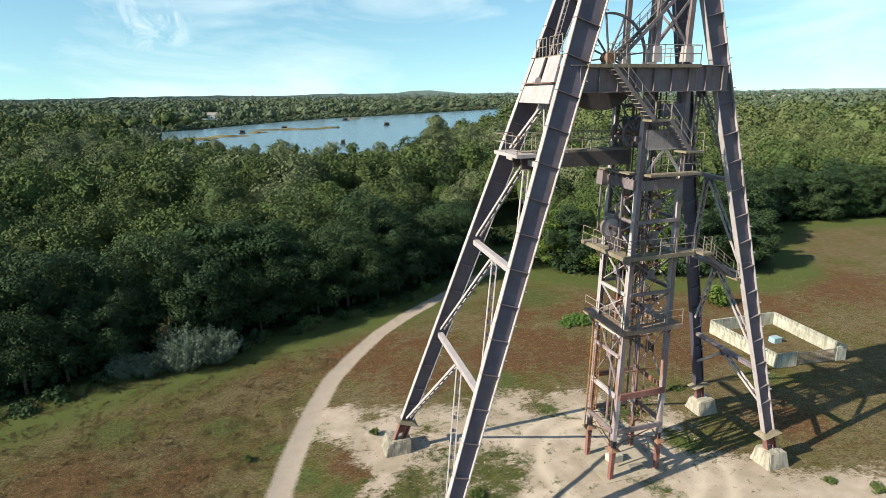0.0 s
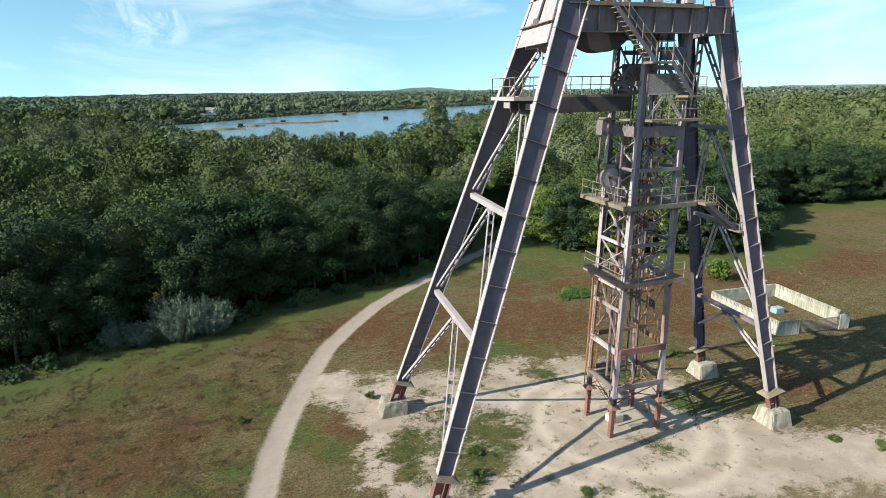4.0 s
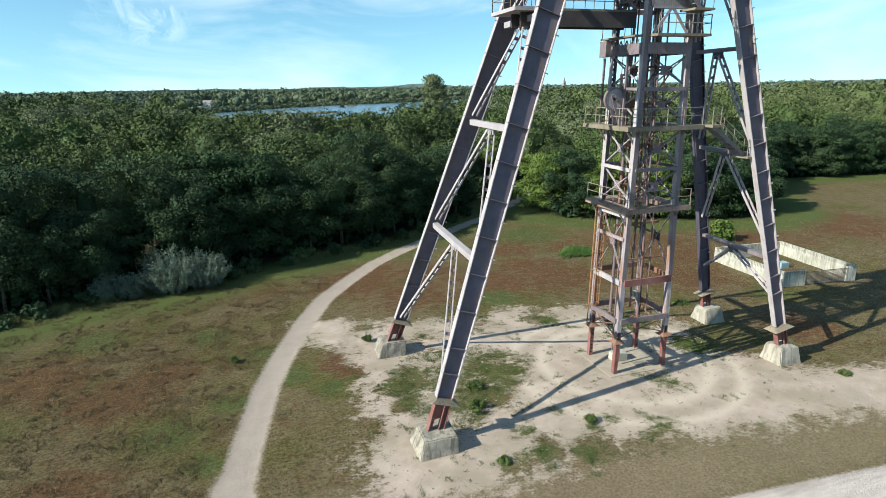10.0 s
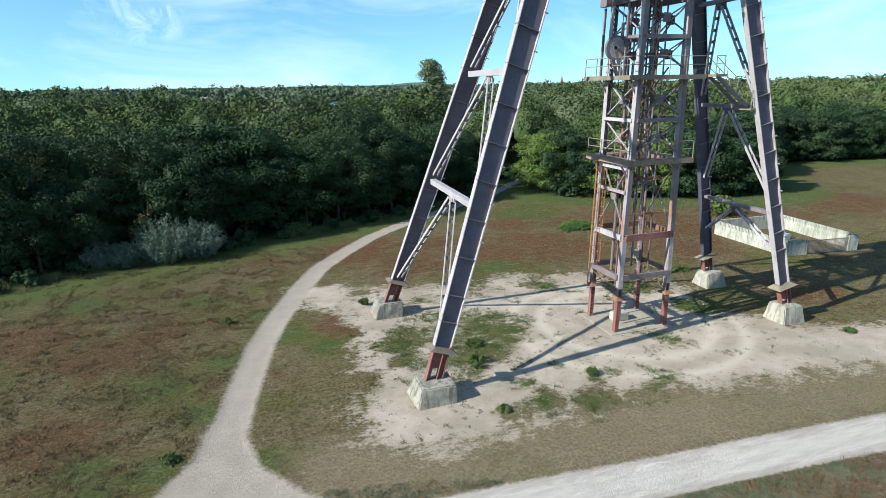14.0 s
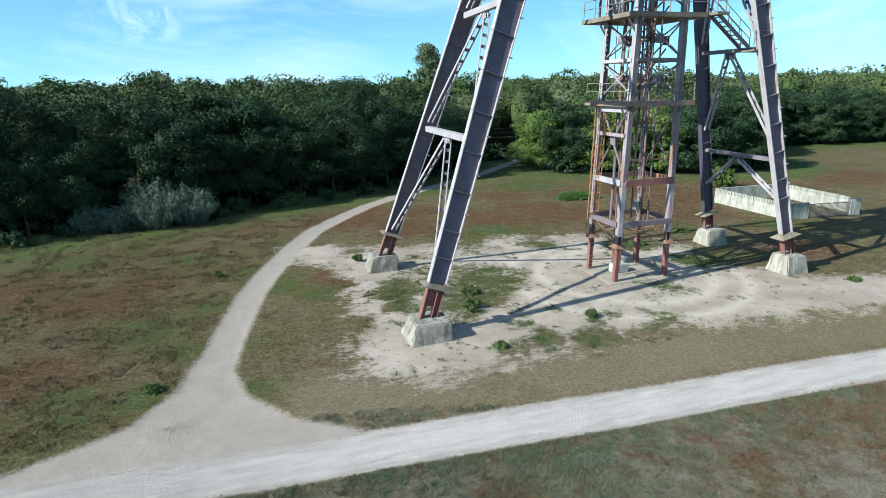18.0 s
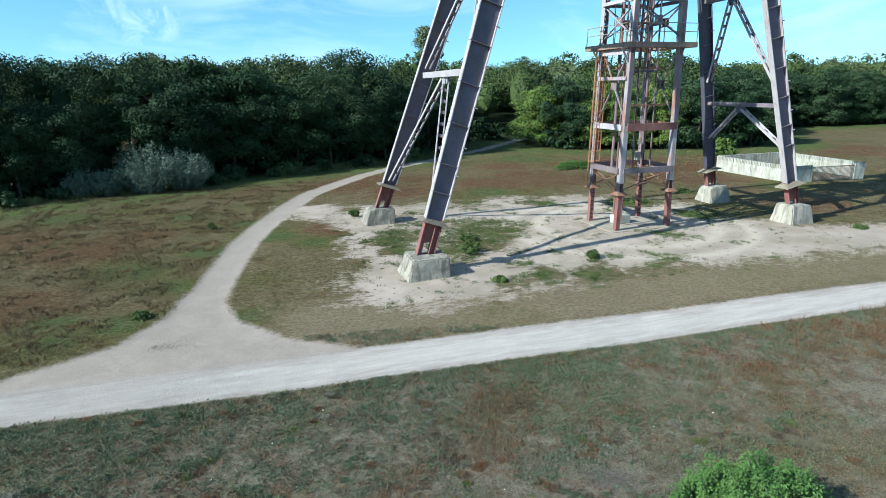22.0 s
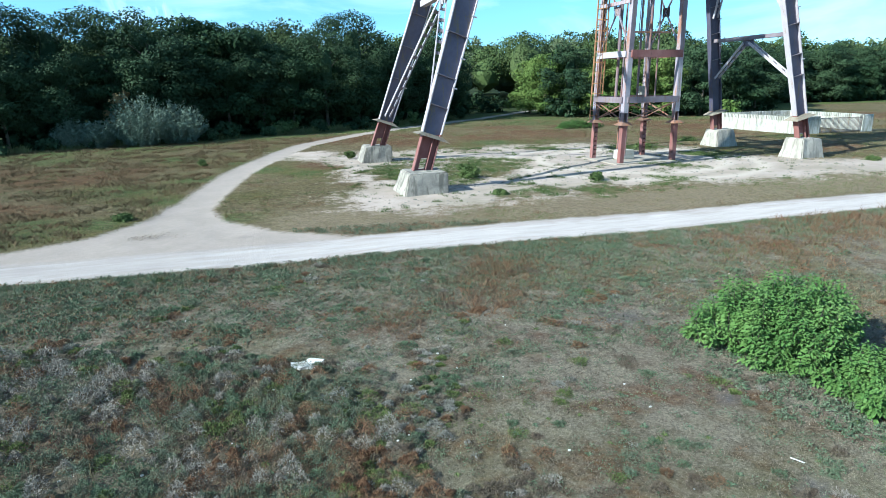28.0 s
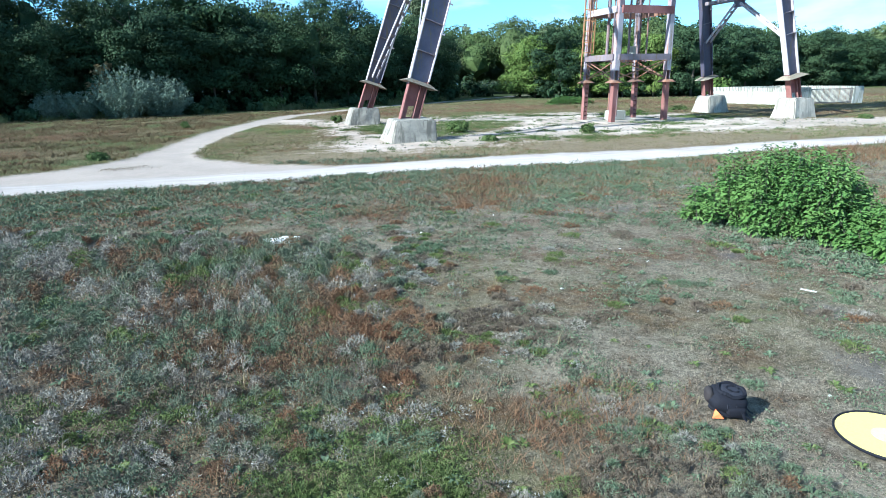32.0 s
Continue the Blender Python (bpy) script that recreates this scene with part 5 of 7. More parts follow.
# ---- walled yard beyond the headframe ----
GREY_SPRAY = painted_steel("grey spray paint", (0.20, 0.22, 0.24), (0.26, 0.28, 0.30), (0.22, 0.22, 0.22), 0.6)
yard = thing("walled_yard", (50.4, 45.2, 0), "low pale concrete panel wall round a small sandy yard", "yard wall")
YC = [(46.25, 41.0), (54.2, 40.3), (55.0, 49.9), (46.45, 50.2)]
for i in range(4):
    a, b = Vector((*YC[i], 0)), Vector((*YC[(i + 1) % 4], 0))
    n_p = max(3, round((b - a).length / 1.15))
    gate = range(2, 6) if i == 0 else ()
    for j in range(n_p):
        p, q = a.lerp(b, j / n_p), a.lerp(b, (j + 1) / n_p)
        d = (q - p).normalized()
        if j in gate:
            bm = bmesh.new()
            bar(bm, p + Vector((0, 0, 1.3)), q + Vector((0, 0, 1.3)), 0.05, 0.05)
            gp = part("gate_panel", bm, RAIL, yard, "grey steel bar gate panel")
            part("lower_rail", one(bar, p + Vector((0, 0, 0.15)), q + Vector((0, 0, 0.15)), 0.05, 0.05), RAIL, gp)
            for k in range(9):
                c = p.lerp(q, (k + 0.5) / 9)
                part("gate_bar", one(box, c.x - 0.02, c.x + 0.02, c.y - 0.02, c.y + 0.02, 0.05, 1.35), RAIL, gp)
        else:
            bm = bmesh.new()
            s = Vector((-d.y, d.x, 0)) * 0.07
            L = (q - p).length - 0.02
            line = [(0, 0)]
            for k in range(6):
                u = L * (k + 0.15) / 6
                line += [(u, 1.12), (u, 1.5), (u + L * 0.115, 1.5), (u + L * 0.115, 1.12)]
            line = [(0, 0), (0, 1.12)] + line[1:] + [(L, 1.12), (L, 0)]
            fr = [bm.verts.new(p + d * (u + 0.01) + s + Vector((0, 0, z))) for u, z in line]
            bk = [bm.verts.new(p + d * (u + 0.01) - s + Vector((0, 0, z))) for u, z in line]
            bm.faces.new(fr)
            bm.faces.new(bk[::-1])
            for k in range(len(line)):
                bm.faces.new((fr[k], fr[(k + 1) % len(line)], bk[(k + 1) % len(line)], bk[k]))
            part("panel", bm, PANEL, yard)

# ---- knotweed bushes beside the landing spot ----
def leafy_mound(seed, cx, cy, rx, ry, h, shoots, label):
    """Many leafy shoots of uneven height, arching outwards, with broad drooping leaves up their length."""
    r_ = np.random.default_rng(seed)
    e = thing("knotweed_bush", (cx, cy, 0), label, "bush", "knotweed bushes")
    V = []
    bm = bmesh.new()
    for _ in range(shoots):
        a, u = r_.uniform(0, 6.2832), r_.uniform(0, 1) ** 0.55
        k = 1 + 0.2 * math.sin(3 * a + seed) + 0.12 * math.sin(7 * a + 2 * seed)
        x0, y0 = rx * u * k * math.cos(a), ry * u * k * math.sin(a)
        top = max(0.18, h * math.sqrt(max(0.03, 1 - u ** 2.6)) * r_.uniform(0.55, 1.18))
        ox, oy = math.cos(a) * u * 0.35 * top + r_.normal() * 0.07, math.sin(a) * u * 0.35 * top + r_.normal() * 0.07
        tube(bm, (cx + x0, cy + y0, 0), (cx + x0 + ox * 0.9, cy + y0 + oy * 0.9, top * 0.95), 0.011, 4, 0.004)
        per = int(40 + 95 * top / h)
        t = r_.uniform(0.22, 1.0, per) ** 0.75
        b = r_.uniform(0, 6.2832, per)
        out = np.stack([np.cos(b), np.sin(b), r_.uniform(-0.35, 0.55, per)], 1)
        out /= np.linalg.norm(out, axis=1)[:, None]
        p = np.stack([x0 + ox * t, y0 + oy * t, top * t], 1) + out * r_.uniform(0.01, 0.10, (per, 1))
        side = np.stack([-np.sin(b), np.cos(b), r_.normal(0, 0.25, per)], 1)
        L = (r_.uniform(0.055, 0.115, per) * (1.1 - 0.45 * t))[:, None]
        drop = np.array((0, 0, -0.35))
        V.append(np.stack([p, p + out * L * 0.45 - side * L * 0.36, p + (out + drop) * L * 1.05, p + out * L * 0.45 + side * L * 0.36], 1).reshape(-1, 3))
    q = np.concatenate(V)
    i4 = np.arange(len(q) // 4)[:, None] * 4
    ob = new("leaves", raw_mesh("leaves", q, np.concatenate([i4 + (0, 1, 2), i4 + (0, 2, 3)]), LEAF_NETTLE))
    ob.parent = e
    ORIGIN[e] = Vector((cx, cy, 0))
    tagged(part("stem_tangle", bm, BARK, e), "", "", "", "stuff")


leafy_mound(1, 9.45, 8.15, 1.32, 1.15, 1.24, 380, "bright green knotweed bush on the dry grass")
leafy_mound(2, 9.75, 5.85, 1.2, 0.8, 0.78, 280, "low bright green knotweed bush on the dry grass")
leafy_mound(3, 34.3, 57.8, 2.4, 1.6, 0.8, 260, "low bright green bush in the meadow")

# ---- things on the ground at the landing spot ----
SLATE = concrete("slab", (0.66, 0.65, 0.61), (0.50, 0.48, 0.45), (0.42, 0.40, 0.37))
bm = bmesh.new()
ring_ = [(0.95 + 0.30 * math.cos(a) * (1 + 0.18 * math.sin(3 * a) + 0.16 * math.sin(11 * a)), 10.45 + 0.18 * math.sin(a) * (1 + 0.2 * math.cos(5 * a) + 0.15 * math.cos(13 * a))) for a in [i * 0.35 for i in range(18)]]
lo = [bm.verts.new((x, y, -0.02)) for x, y in ring_]
hi = [bm.verts.new((x, y, 0.045)) for x, y in ring_]
for i in range(18):
    bm.faces.new((lo[i], lo[(i + 1) % 18], hi[(i + 1) % 18], hi[i]))
bm.faces.new(hi)
alone("white_slab", bm, SLATE, (0.95, 10.45, 0), "flat white lump of plaster lying in the grass", "slab")


# ---- more of the headframe ----
def left_face(k, z, y_off):
    foot, slope = FEET[k]
    w = (0.86 + (1.72 - 0.86) * z / TOP) / 2
    return leg_point(foot, slope, z) + Vector((-w - 0.03, y_off, 0))


def sloped_panel(z0, z1, t0, t1, name, material, parent, label=""):
    """A thin sheet on the outer side of the two back legs, between the shares t0 and t1 of their gap."""
    a0, b0, a1, b1 = left_face("a", z0, 0.36), left_face("b", z0, -0.36), left_face("a", z1, 0.36), left_face("b", z1, -0.36)
    q = [a0.lerp(b0, t0), a0.lerp(b0, t1), a1.lerp(b1, t1), a1.lerp(b1, t0)]
    s = Vector((0.06, 0, 0))
    bm = bmesh.new()
    hexa(bm, [v - s for v in q] + [v + s for v in q])
    bmesh.ops.recalc_face_normals(bm, faces=bm.faces)
    return part(name, bm, material, parent, label)


apron = sloped_panel(25.6, 26.7, 0.0, 1.0, "cladding", STEEL_PALE, frame_thing, "pale sheet cladding between the back legs")
sloped_panel(26.76, 28.2, 0.02, 0.45, "cladding_panel", STEEL_PALE, apron)
sloped_panel(26.76, 28.2, 0.58, 0.98, "cladding_panel", STEEL_PALE, apron)
p, q = left_face("a", 26.72, 0.3), left_face("b", 26.72, -0.3)
part("ledge", one(bar, p + Vector((-0.12, 0, 0)), q + Vector((-0.12, 0, 0)), 0.3, 0.05, (1, 0, 0)), RUSTY, apron)
part("guide_pulley", one(tube, (p + q) / 2 + Vector((-0.2, -0.18, 0.15)), (p + q) / 2 + Vector((-0.2, 0.18, 0.15)), 0.2, 14), STEEL_PALE, apron)
a, b = left_face("a", 28.2, 0.4), left_face("b", 28.2, -0.4)
deck = part("upper_balcony", one(bar, a + Vector((0.5, 0, 0)), b + Vector((0.5, 0, 0)), 1.1, 0.1, (1, 0, 0)), DECK, frame_thing)
railing(deck, [a, a.lerp(b, 0.45)], 1.1, 0.55)
railing(deck, [a.lerp(b, 0.58), b], 1.1, 0.55)
# ladder up the gap between the back legs
bm = bmesh.new()
la, lb = left_face("a", 28.2, 2.4), left_face("a", 36.5, 2.0)
for s in (-0.22, 0.22):
    bar(bm, la + Vector((0.4, s, 0)), lb + Vector((0.4, s, 0)), 0.05, 0.05)
lad = part("ladder", bm, STEEL, frame_thing)
for i in range(1, 24):
    p = la.lerp(lb, i / 24) + Vector((0.4, 0, 0))
    part("rung", one(tube, p - Vector((0, 0.22, 0)), p + Vector((0, 0.22, 0)), 0.018, 5), STEEL, lad)
# raking inner struts beside it
for s in (0.9, 3.0):
    part("inner_strut", one(bar, left_face("a", 27.0, s) + Vector((0.6, 0, 0)), left_face("a", 36.5, s - 0.4) + Vector((0.6, 0, 0)), 0.2, 0.2), STEEL, frame_thing)


def disc(cx, cy, cz, r, thick, material, name, parent, label=""):
    bm = bmesh.new()
    tube(bm, (cx, cy - thick / 2, cz), (cx, cy + thick / 2, cz), r, 28)
    ob = part(name, bm, material, parent, label)
    bm = bmesh.new()
    n = 28
    prof = ((r - 0.1, -thick * 0.62), (r + 0.02, -thick * 0.62), (r + 0.02, thick * 0.62), (r - 0.1, thick * 0.62))
    rings = [[bm.verts.new((cx + q * math.cos(6.28319 * i / n), cy + y, cz + q * math.sin(6.28319 * i / n))) for q, y in prof] for i in range(n)]
    for i in range(n):
        a_, b_ = rings[i], rings[(i + 1) % n]
        for j in range(4):
            bm.faces.new((a_[j], a_[(j + 1) % 4], b_[(j + 1) % 4], b_[j]))
    part("rim", bm, STEEL, ob)
    part("axle", one(tube, (cx, cy - thick, cz), (cx, cy + thick, cz), 0.1, 10), RUSTY, ob)
    return ob


# rope pulley and its bracket on the middle platform
pul = disc(20.75, 32.7, 17.75, 0.68, 0.16, STEEL_PALE, "rope_pulley", frame_thing, "grey rope pulley on a steel bracket")
for y in (32.45, 32.95):
    bm = bmesh.new()
    bar(bm, (20.45, y, 18.0), (21.15, y, 16.15), 0.05, 0.22, (0, 1, 0))
    part("bracket_arm", bm, STEEL, pul)
    part("bracket_arm", one(bar, (21.3, y, 19.2), (21.3, y, 16.15), 0.05, 0.2, (0, 1, 0)), STEEL, pul)
    part("bracket_tie", one(bar, (20.5, y, 17.75), (21.35, y, 17.75), 0.05, 0.16, (0, 1, 0)), STEEL, pul)
for y in (32.4, 34.9):
    part("hanger", one(bar, (21.25, y, 16.15), (21.25, y, 20.2), 0.12, 0.12), STEEL, frame_thing)

# deep lattice box under the upper deck
part("box_beam", one(box, 20.9, 21.3, 34.3, 35.0, 20.25, 21.2), STEEL, frame_thing)
for i in range(6):
    y = 31.5 + i * 0.6
    part("lattice_bar", one(bar, (21.28, y, 20.3), (21.28, y + 0.6, 21.1), 0.03, 0.08, (1, 0, 0)), STEEL, frame_thing)
    part("lattice_bar", one(bar, (21.28, y + 0.6, 20.3), (21.28, y, 21.1), 0.03, 0.08, (1, 0, 0)), STEEL, frame_thing)
platform("side_deck", 20.9, 21.45, 31.3, 35.0, 21.35, 0.1, rail=[[(20.95, 34.9), (20.95, 33.6)]])
# winding gear between the upper decks
sheave(22.35, 32.2, 23.65, 0.85, "small spoked rope wheel")
sheave(22.5, 33.6, 23.65, 0.85, "small spoked rope wheel")
part("screen_panel", one(box, 23.3, 25.0, 31.1, 31.16, 24.7, 25.45), STEEL_DARK, frame_thing, "dark sheet screen with faded marks")
part("machine_housing", one(box, 22.6, 24.6, 33.2, 34.0, 23.6, 24.6), STEEL_DARK, frame_thing)
for z in (22.9, 24.3, 25.3):
    for y in (TY0 + 0.1, TY1):
        part("cross_beam", one(bar, (22.2, y, z), (25.1, y, z), 0.14, 0.26), STEEL, frame_thing)
for s in (-1, 1):
    part("diagonal", one(bar, (23.45, TY0 - 0.24, 22.85), (23.45 + s * 1.5, TY0 - 0.24, 21.4), 0.05, 0.2, (0, 1, 0)), STEEL_PALE, frame_thing)
    part("diagonal", one(bar, (21.75, 32.8 + s * 1.4, 22.6), (21.75, 32.8 - s * 1.4, 25.6), 0.05, 0.14, (1, 0, 0)), STEEL, frame_thing)
part("web_plate", one(box, TX0 + 0.2, TX1 - 0.2, TY0 - 0.28, TY0 - 0.24, 22.75, 23.9), STEEL_PALE, frame_thing)
# guide posts above the headgear deck, on pale sockets
for x, y in ((22.9, 31.5), (24.95, 31.3), (22.9, 34.6), (24.95, 34.8)):
    part("upper_post", one(bar, (x, y, 28.6), (x + 0.25, y, 36.5), 0.34, 0.3), STEEL, frame_thing)
    bm = bmesh.new()
    hexa(bm, [(x + sx * 0.3, y + sy * 0.3, 27.85) for sx, sy in ((-1, -1), (1, -1), (1, 1), (-1, 1))] + [(x + sx * 0.24, y + sy * 0.24, 28.75) for sx, sy in ((-1, -1), (1, -1), (1, 1), (-1, 1))])
    part("post_socket", bm, STEEL_PALE, frame_thing)
for z0 in (28.8, 31.6):
    for p, q in (((22.9, 31.4), (24.95, 31.3)), ((24.95, 31.3), (24.95, 34.8))):
        part("diagonal", one(bar, (*p, z0), (*q, z0 + 2.6), 0.05, 0.14), STEEL, frame_thing)
        part("diagonal", one(bar, (*q, z0), (*p, z0 + 2.6), 0.05, 0.14), STEEL, frame_thing)
# old cables and small conduits down the tower
random.seed(8)
for i in range(9):
    x, y = random.uniform(TX0 + 0.3, TX1 - 0.3), random.uniform(TY0 + 0.3, TY1 - 0.3)
    part("cable", one(tube, (x, y, random.uniform(6, 12)), (x + random.uniform(-0.2, 0.2), y, random.uniform(20, 26)), 0.025, 6), STEEL_BLACK, frame_thing)
for z in (7.6,):
    part("bunton", one(bar, (TX0 + 0.2, 32.0, z), (TX1 - 0.2, 32.0, z), 0.08, 0.1), RUSTY, frame_thing)
for y in (31.9, 33.5):
    for z0 in (12.0, 14.4, 17.0):
        part("diagonal", one(bar, (22.4, y, z0), (24.6, y, z0 + 2.2), 0.04, 0.1), RUSTY, frame_thing)
# knee braces that carry the platforms' overhang
for z in (15.9, 10.9):
    for y in (TY0, TY1):
        part("knee_brace", one(bar, (20.85, y, z), (TX0, y, z - 1.0), 0.06, 0.1, (0, 1, 0)), STEEL, frame_thing)
    for x in (TX0, TX1):
        part("knee_brace", one(bar, (x, 30.85, z), (x, TY0, z - 0.6), 0.06, 0.1, (1, 0, 0)), STEEL, frame_thing)
# wire bracing between the posts' collars
for a, b in (((TX0, TY0, 2.5), (TX1, TY0, 3.6)), ((TX0, TY1, 3.5), (TX0, TY0, 2.4)), ((TX1, TY1, 3.5), (TX1, TY0, 2.5))):
    part("tie_rod", one(tube, a, b, 0.02, 6), RUSTY, frame_thing)

# the shaft tower narrows upwards: its outer side leans in most
TAPERED = ("tower_post", "cross_beam", "diagonal", "platform", "ladder", "guide_rail", "guide_beam", "side_deck", "box_beam", "lattice_bar", "rope_pulley", "hanger", "bunton", "cable", "web_plate", "diagonal_gusset", "knee_brace")


def lean_in(ob):
    if ob.type == "MESH":
        for v in ob.data.vertices:
            w = v.co + ORIGIN[frame_thing]
            if w.z < 27.7:
                u = min(1.0, max(0.0, (w.x - TX0) / (TX1 - TX0)))
                v.co.x += (1 - u) * (0.08 + 0.030 * w.z) + u * (0.03 - 0.009 * w.z)
    for c in ob.children:
        lean_in(c)


for ob in list(frame_thing.children):
    if ob.name.split(".")[0] in TAPERED:
        lean_in(ob)

# ---- at the tower's foot ----
bm = one(box, 21.1, 25.8, 30.8, 34.8, -0.1, 0.05)
alone("foundation_slab", bm, concrete("foundation concrete", (0.33, 0.28, 0.225), (0.27, 0.225, 0.175), (0.30, 0.25, 0.195)), (23.4, 32.7, 0), "flat sandy concrete slab under the shaft tower", "slab", "", "structure")
bm = one(box, 22.5, 23.6, 32.6, 33.3, 0.05, 0.62)
bmesh.ops.bevel(bm, geom=bm.edges[:], offset=0.04, segments=2, affect="EDGES")
alone("concrete_box", bm, PANEL, (23, 33, 0.05), "small pale concrete box on the slab under the tower", "box")
bm = one(box, 23.6, 24.6, 31.4, 32.1, 0.05, 0.12)
alone("shaft_cover", bm, CONCRETE, (24.1, 31.7, 0.05), "low square concrete cover on the slab", "cover")
bm = one(tube, (24.9, 34.1, 3.95), (24.9, 34.1, 4.5), 0.2, 14)
alone("white_drum", bm, PANEL, (24.9, 34.1, 3.95), "small white drum on a tower beam", "drum")
for cy in (45.6, 44.9, 44.3):
    bm = bmesh.new()
    pts = [Vector((46.35 - 0.085, cy + 0.24 * math.cos(a), 0.62 + 0.20 * math.sin(a * 1.3))) for a in [i * 0.45 for i in range(12)]]
    for p, q in zip(pts, pts[1:]):
        bar(bm, p, q, 0.045, 0.006, (1, 0, 0))
    part("painted_scrawl", bm, GREY_SPRAY, yard, "grey sprayed scrawl")
alone("blue_box", one(box, 50.6, 51.6, 45.4, 46.2, 0, 0.62), painted_steel("pale blue paint", (0.25, 0.36, 0.42), (0.32, 0.42, 0.46), (0.2, 0.2, 0.18), 0.62), (51.1, 45.8, 0), "pale blue steel box inside the walled yard", "box")

# ---- scrub ----
def bush(x, y, h, r, mat, label, leaves=500, size=0.16, seed=1, group=""):
    e = thing("bush", (x, y, 0), label, "bush", group)
    v, f = crown(np.random.default_rng(seed), h, r, 7, leaves, size, 0.1)
    ob = new("foliage", raw_mesh("foliage", v, f, mat))
    ob.parent = e


bush(53.6, 57.0, 2.4, 1.9, LEAF_LIME, "yellow-green bush in the meadow behind the yard", 700, 0.2, 3)
for i, (x, y, h, r) in enumerate(((11.4, 30.1, 0.7, 0.75), (17.1, 26.6, 0.5, 0.45), (10.9, 24.7, 0.3, 0.4), (12.2, 32.4, 0.5, 0.7), (-4.6, 25.6, 0.3, 0.5), (7.0, 42.0, 0.6, 0.4), (34.4, 40.6, 0.5, 0.8), (28.6, 38.5, 0.4, 0.7), (-2.6, 41.5, 0.6, 0.35), (38.0, 24.6, 0.5, 0.6), (35.8, 26.2, 0.3, 0.5))):
    bush(x, y, h * 0.75, r, LEAF_WEED, "small green weed bush on sandy ground", 900, 0.055, 20 + i, "weed bushes")
for i in range(24):
    x = -40 + i * 3.0 + rng.uniform(-0.7, 0.7)
    bush(x, wood_line(x) - rng.uniform(0.2, 1.6), rng.uniform(0.7, 1.7), rng.uniform(0.8, 1.6), LEAF_LIGHT if i % 5 == 0 else LEAF, "low green shrub at the wood's foot", 520, 0.16, 200 + i, "shrubs at the wood's foot")
e = thing("dead_bush", (-10.2, 61.5, 0), "brown dried bush beside the silver willows", "bush")
DRY_LEAF = foliage("dry leaves", (0.10, 0.075, 0.035), (0.15, 0.11, 0.05), (0.20, 0.16, 0.08), 0.5)
v, f = crown(np.random.default_rng(9), 5.2, 1.3, 9, 700, 0.15, 0.1, core=0.5)
ob = new("foliage", raw_mesh("foliage", v, f, DRY_LEAF))
ob.parent = e


# ---- grass and weeds ----
def ground_z(x, y):
    return np.array([0.10 * noise.noise((a * 0.13, c * 0.13, 3.1)) + 0.03 * noise.noise((a * 0.9, c * 0.9, 7.7)) for a, c in zip(x, y)])


def open_ground(x, y, sand=True):
    ok = (seg_dist(x, y, ROAD) > 1.3) & (seg_dist(x, y, PATH_LINE) > 1.0) & (inside(x, y, FAN) < 0.1) & (inside(x, y, FOREST) < 0.5)
    ok &= (np.hypot(np.asarray(x) - 4.6, np.asarray(y) - 2.85) > 0.44) & (np.hypot(np.asarray(x) - 3.79, np.asarray(y) - 3.53) > 0.17)
    if sand:
        bare = (inside(x, y, SAND) > 0.3)
        bare &= inside(x, y, WEEDS) < 0
        ok &= ~bare
    return ok


def fan_spots(count, r0, r1, a0, a1, seed, power=1.0):
    r_ = np.random.default_rng(seed)
    r = r0 * (r1 / r0) ** (r_.uniform(0, 1, count) ** power)
    a = np.radians(r_.uniform(a0, a1, count))
    x, y = 0.3 + r * np.sin(a), 0.3 + r * np.cos(a)
    ok = open_ground(x, y)
    return x[ok], y[ok], r[ok], r_


def blade_mesh(x, y, h, spread_, width, per, r_, lean=0.5):
    """Tufts of single-triangle blades at x, y; h per tuft."""
    n = len(x)
    X, Y, H = np.repeat(x, per), np.repeat(y, per), np.repeat(h, per) * r_.uniform(0.5, 1.2, n * per)
    S = np.repeat(spread_, per) if np.ndim(spread_) else np.full(n * per, spread_)
    a = r_.uniform(0, 6.2832, n * per)
    q = S * r_.uniform(0, 1, n * per) ** 0.7
    bx, by = X + q * np.cos(a), Y + q * np.sin(a)
    bz = np.repeat(ground_z(x, y), per) - 0.005
    b = r_.uniform(0, 6.2832, n * per)
    W = (np.repeat(width, per) if np.ndim(width) else width) * r_.uniform(0.6, 1.4, n * per)
    dx, dy = np.cos(b) * W / 2, np.sin(b) * W / 2
    lx, ly = lean * H * r_.normal(size=n * per), lean * H * r_.normal(size=n * per)
    v = np.stack([np.stack([bx - dx, by - dy, bz], 1), np.stack([bx + dx, by + dy, bz], 1), np.stack([bx + lx, by + ly, bz + H], 1)], 1).reshape(-1, 3)
    return v, np.arange(len(v)).reshape(-1, 3)


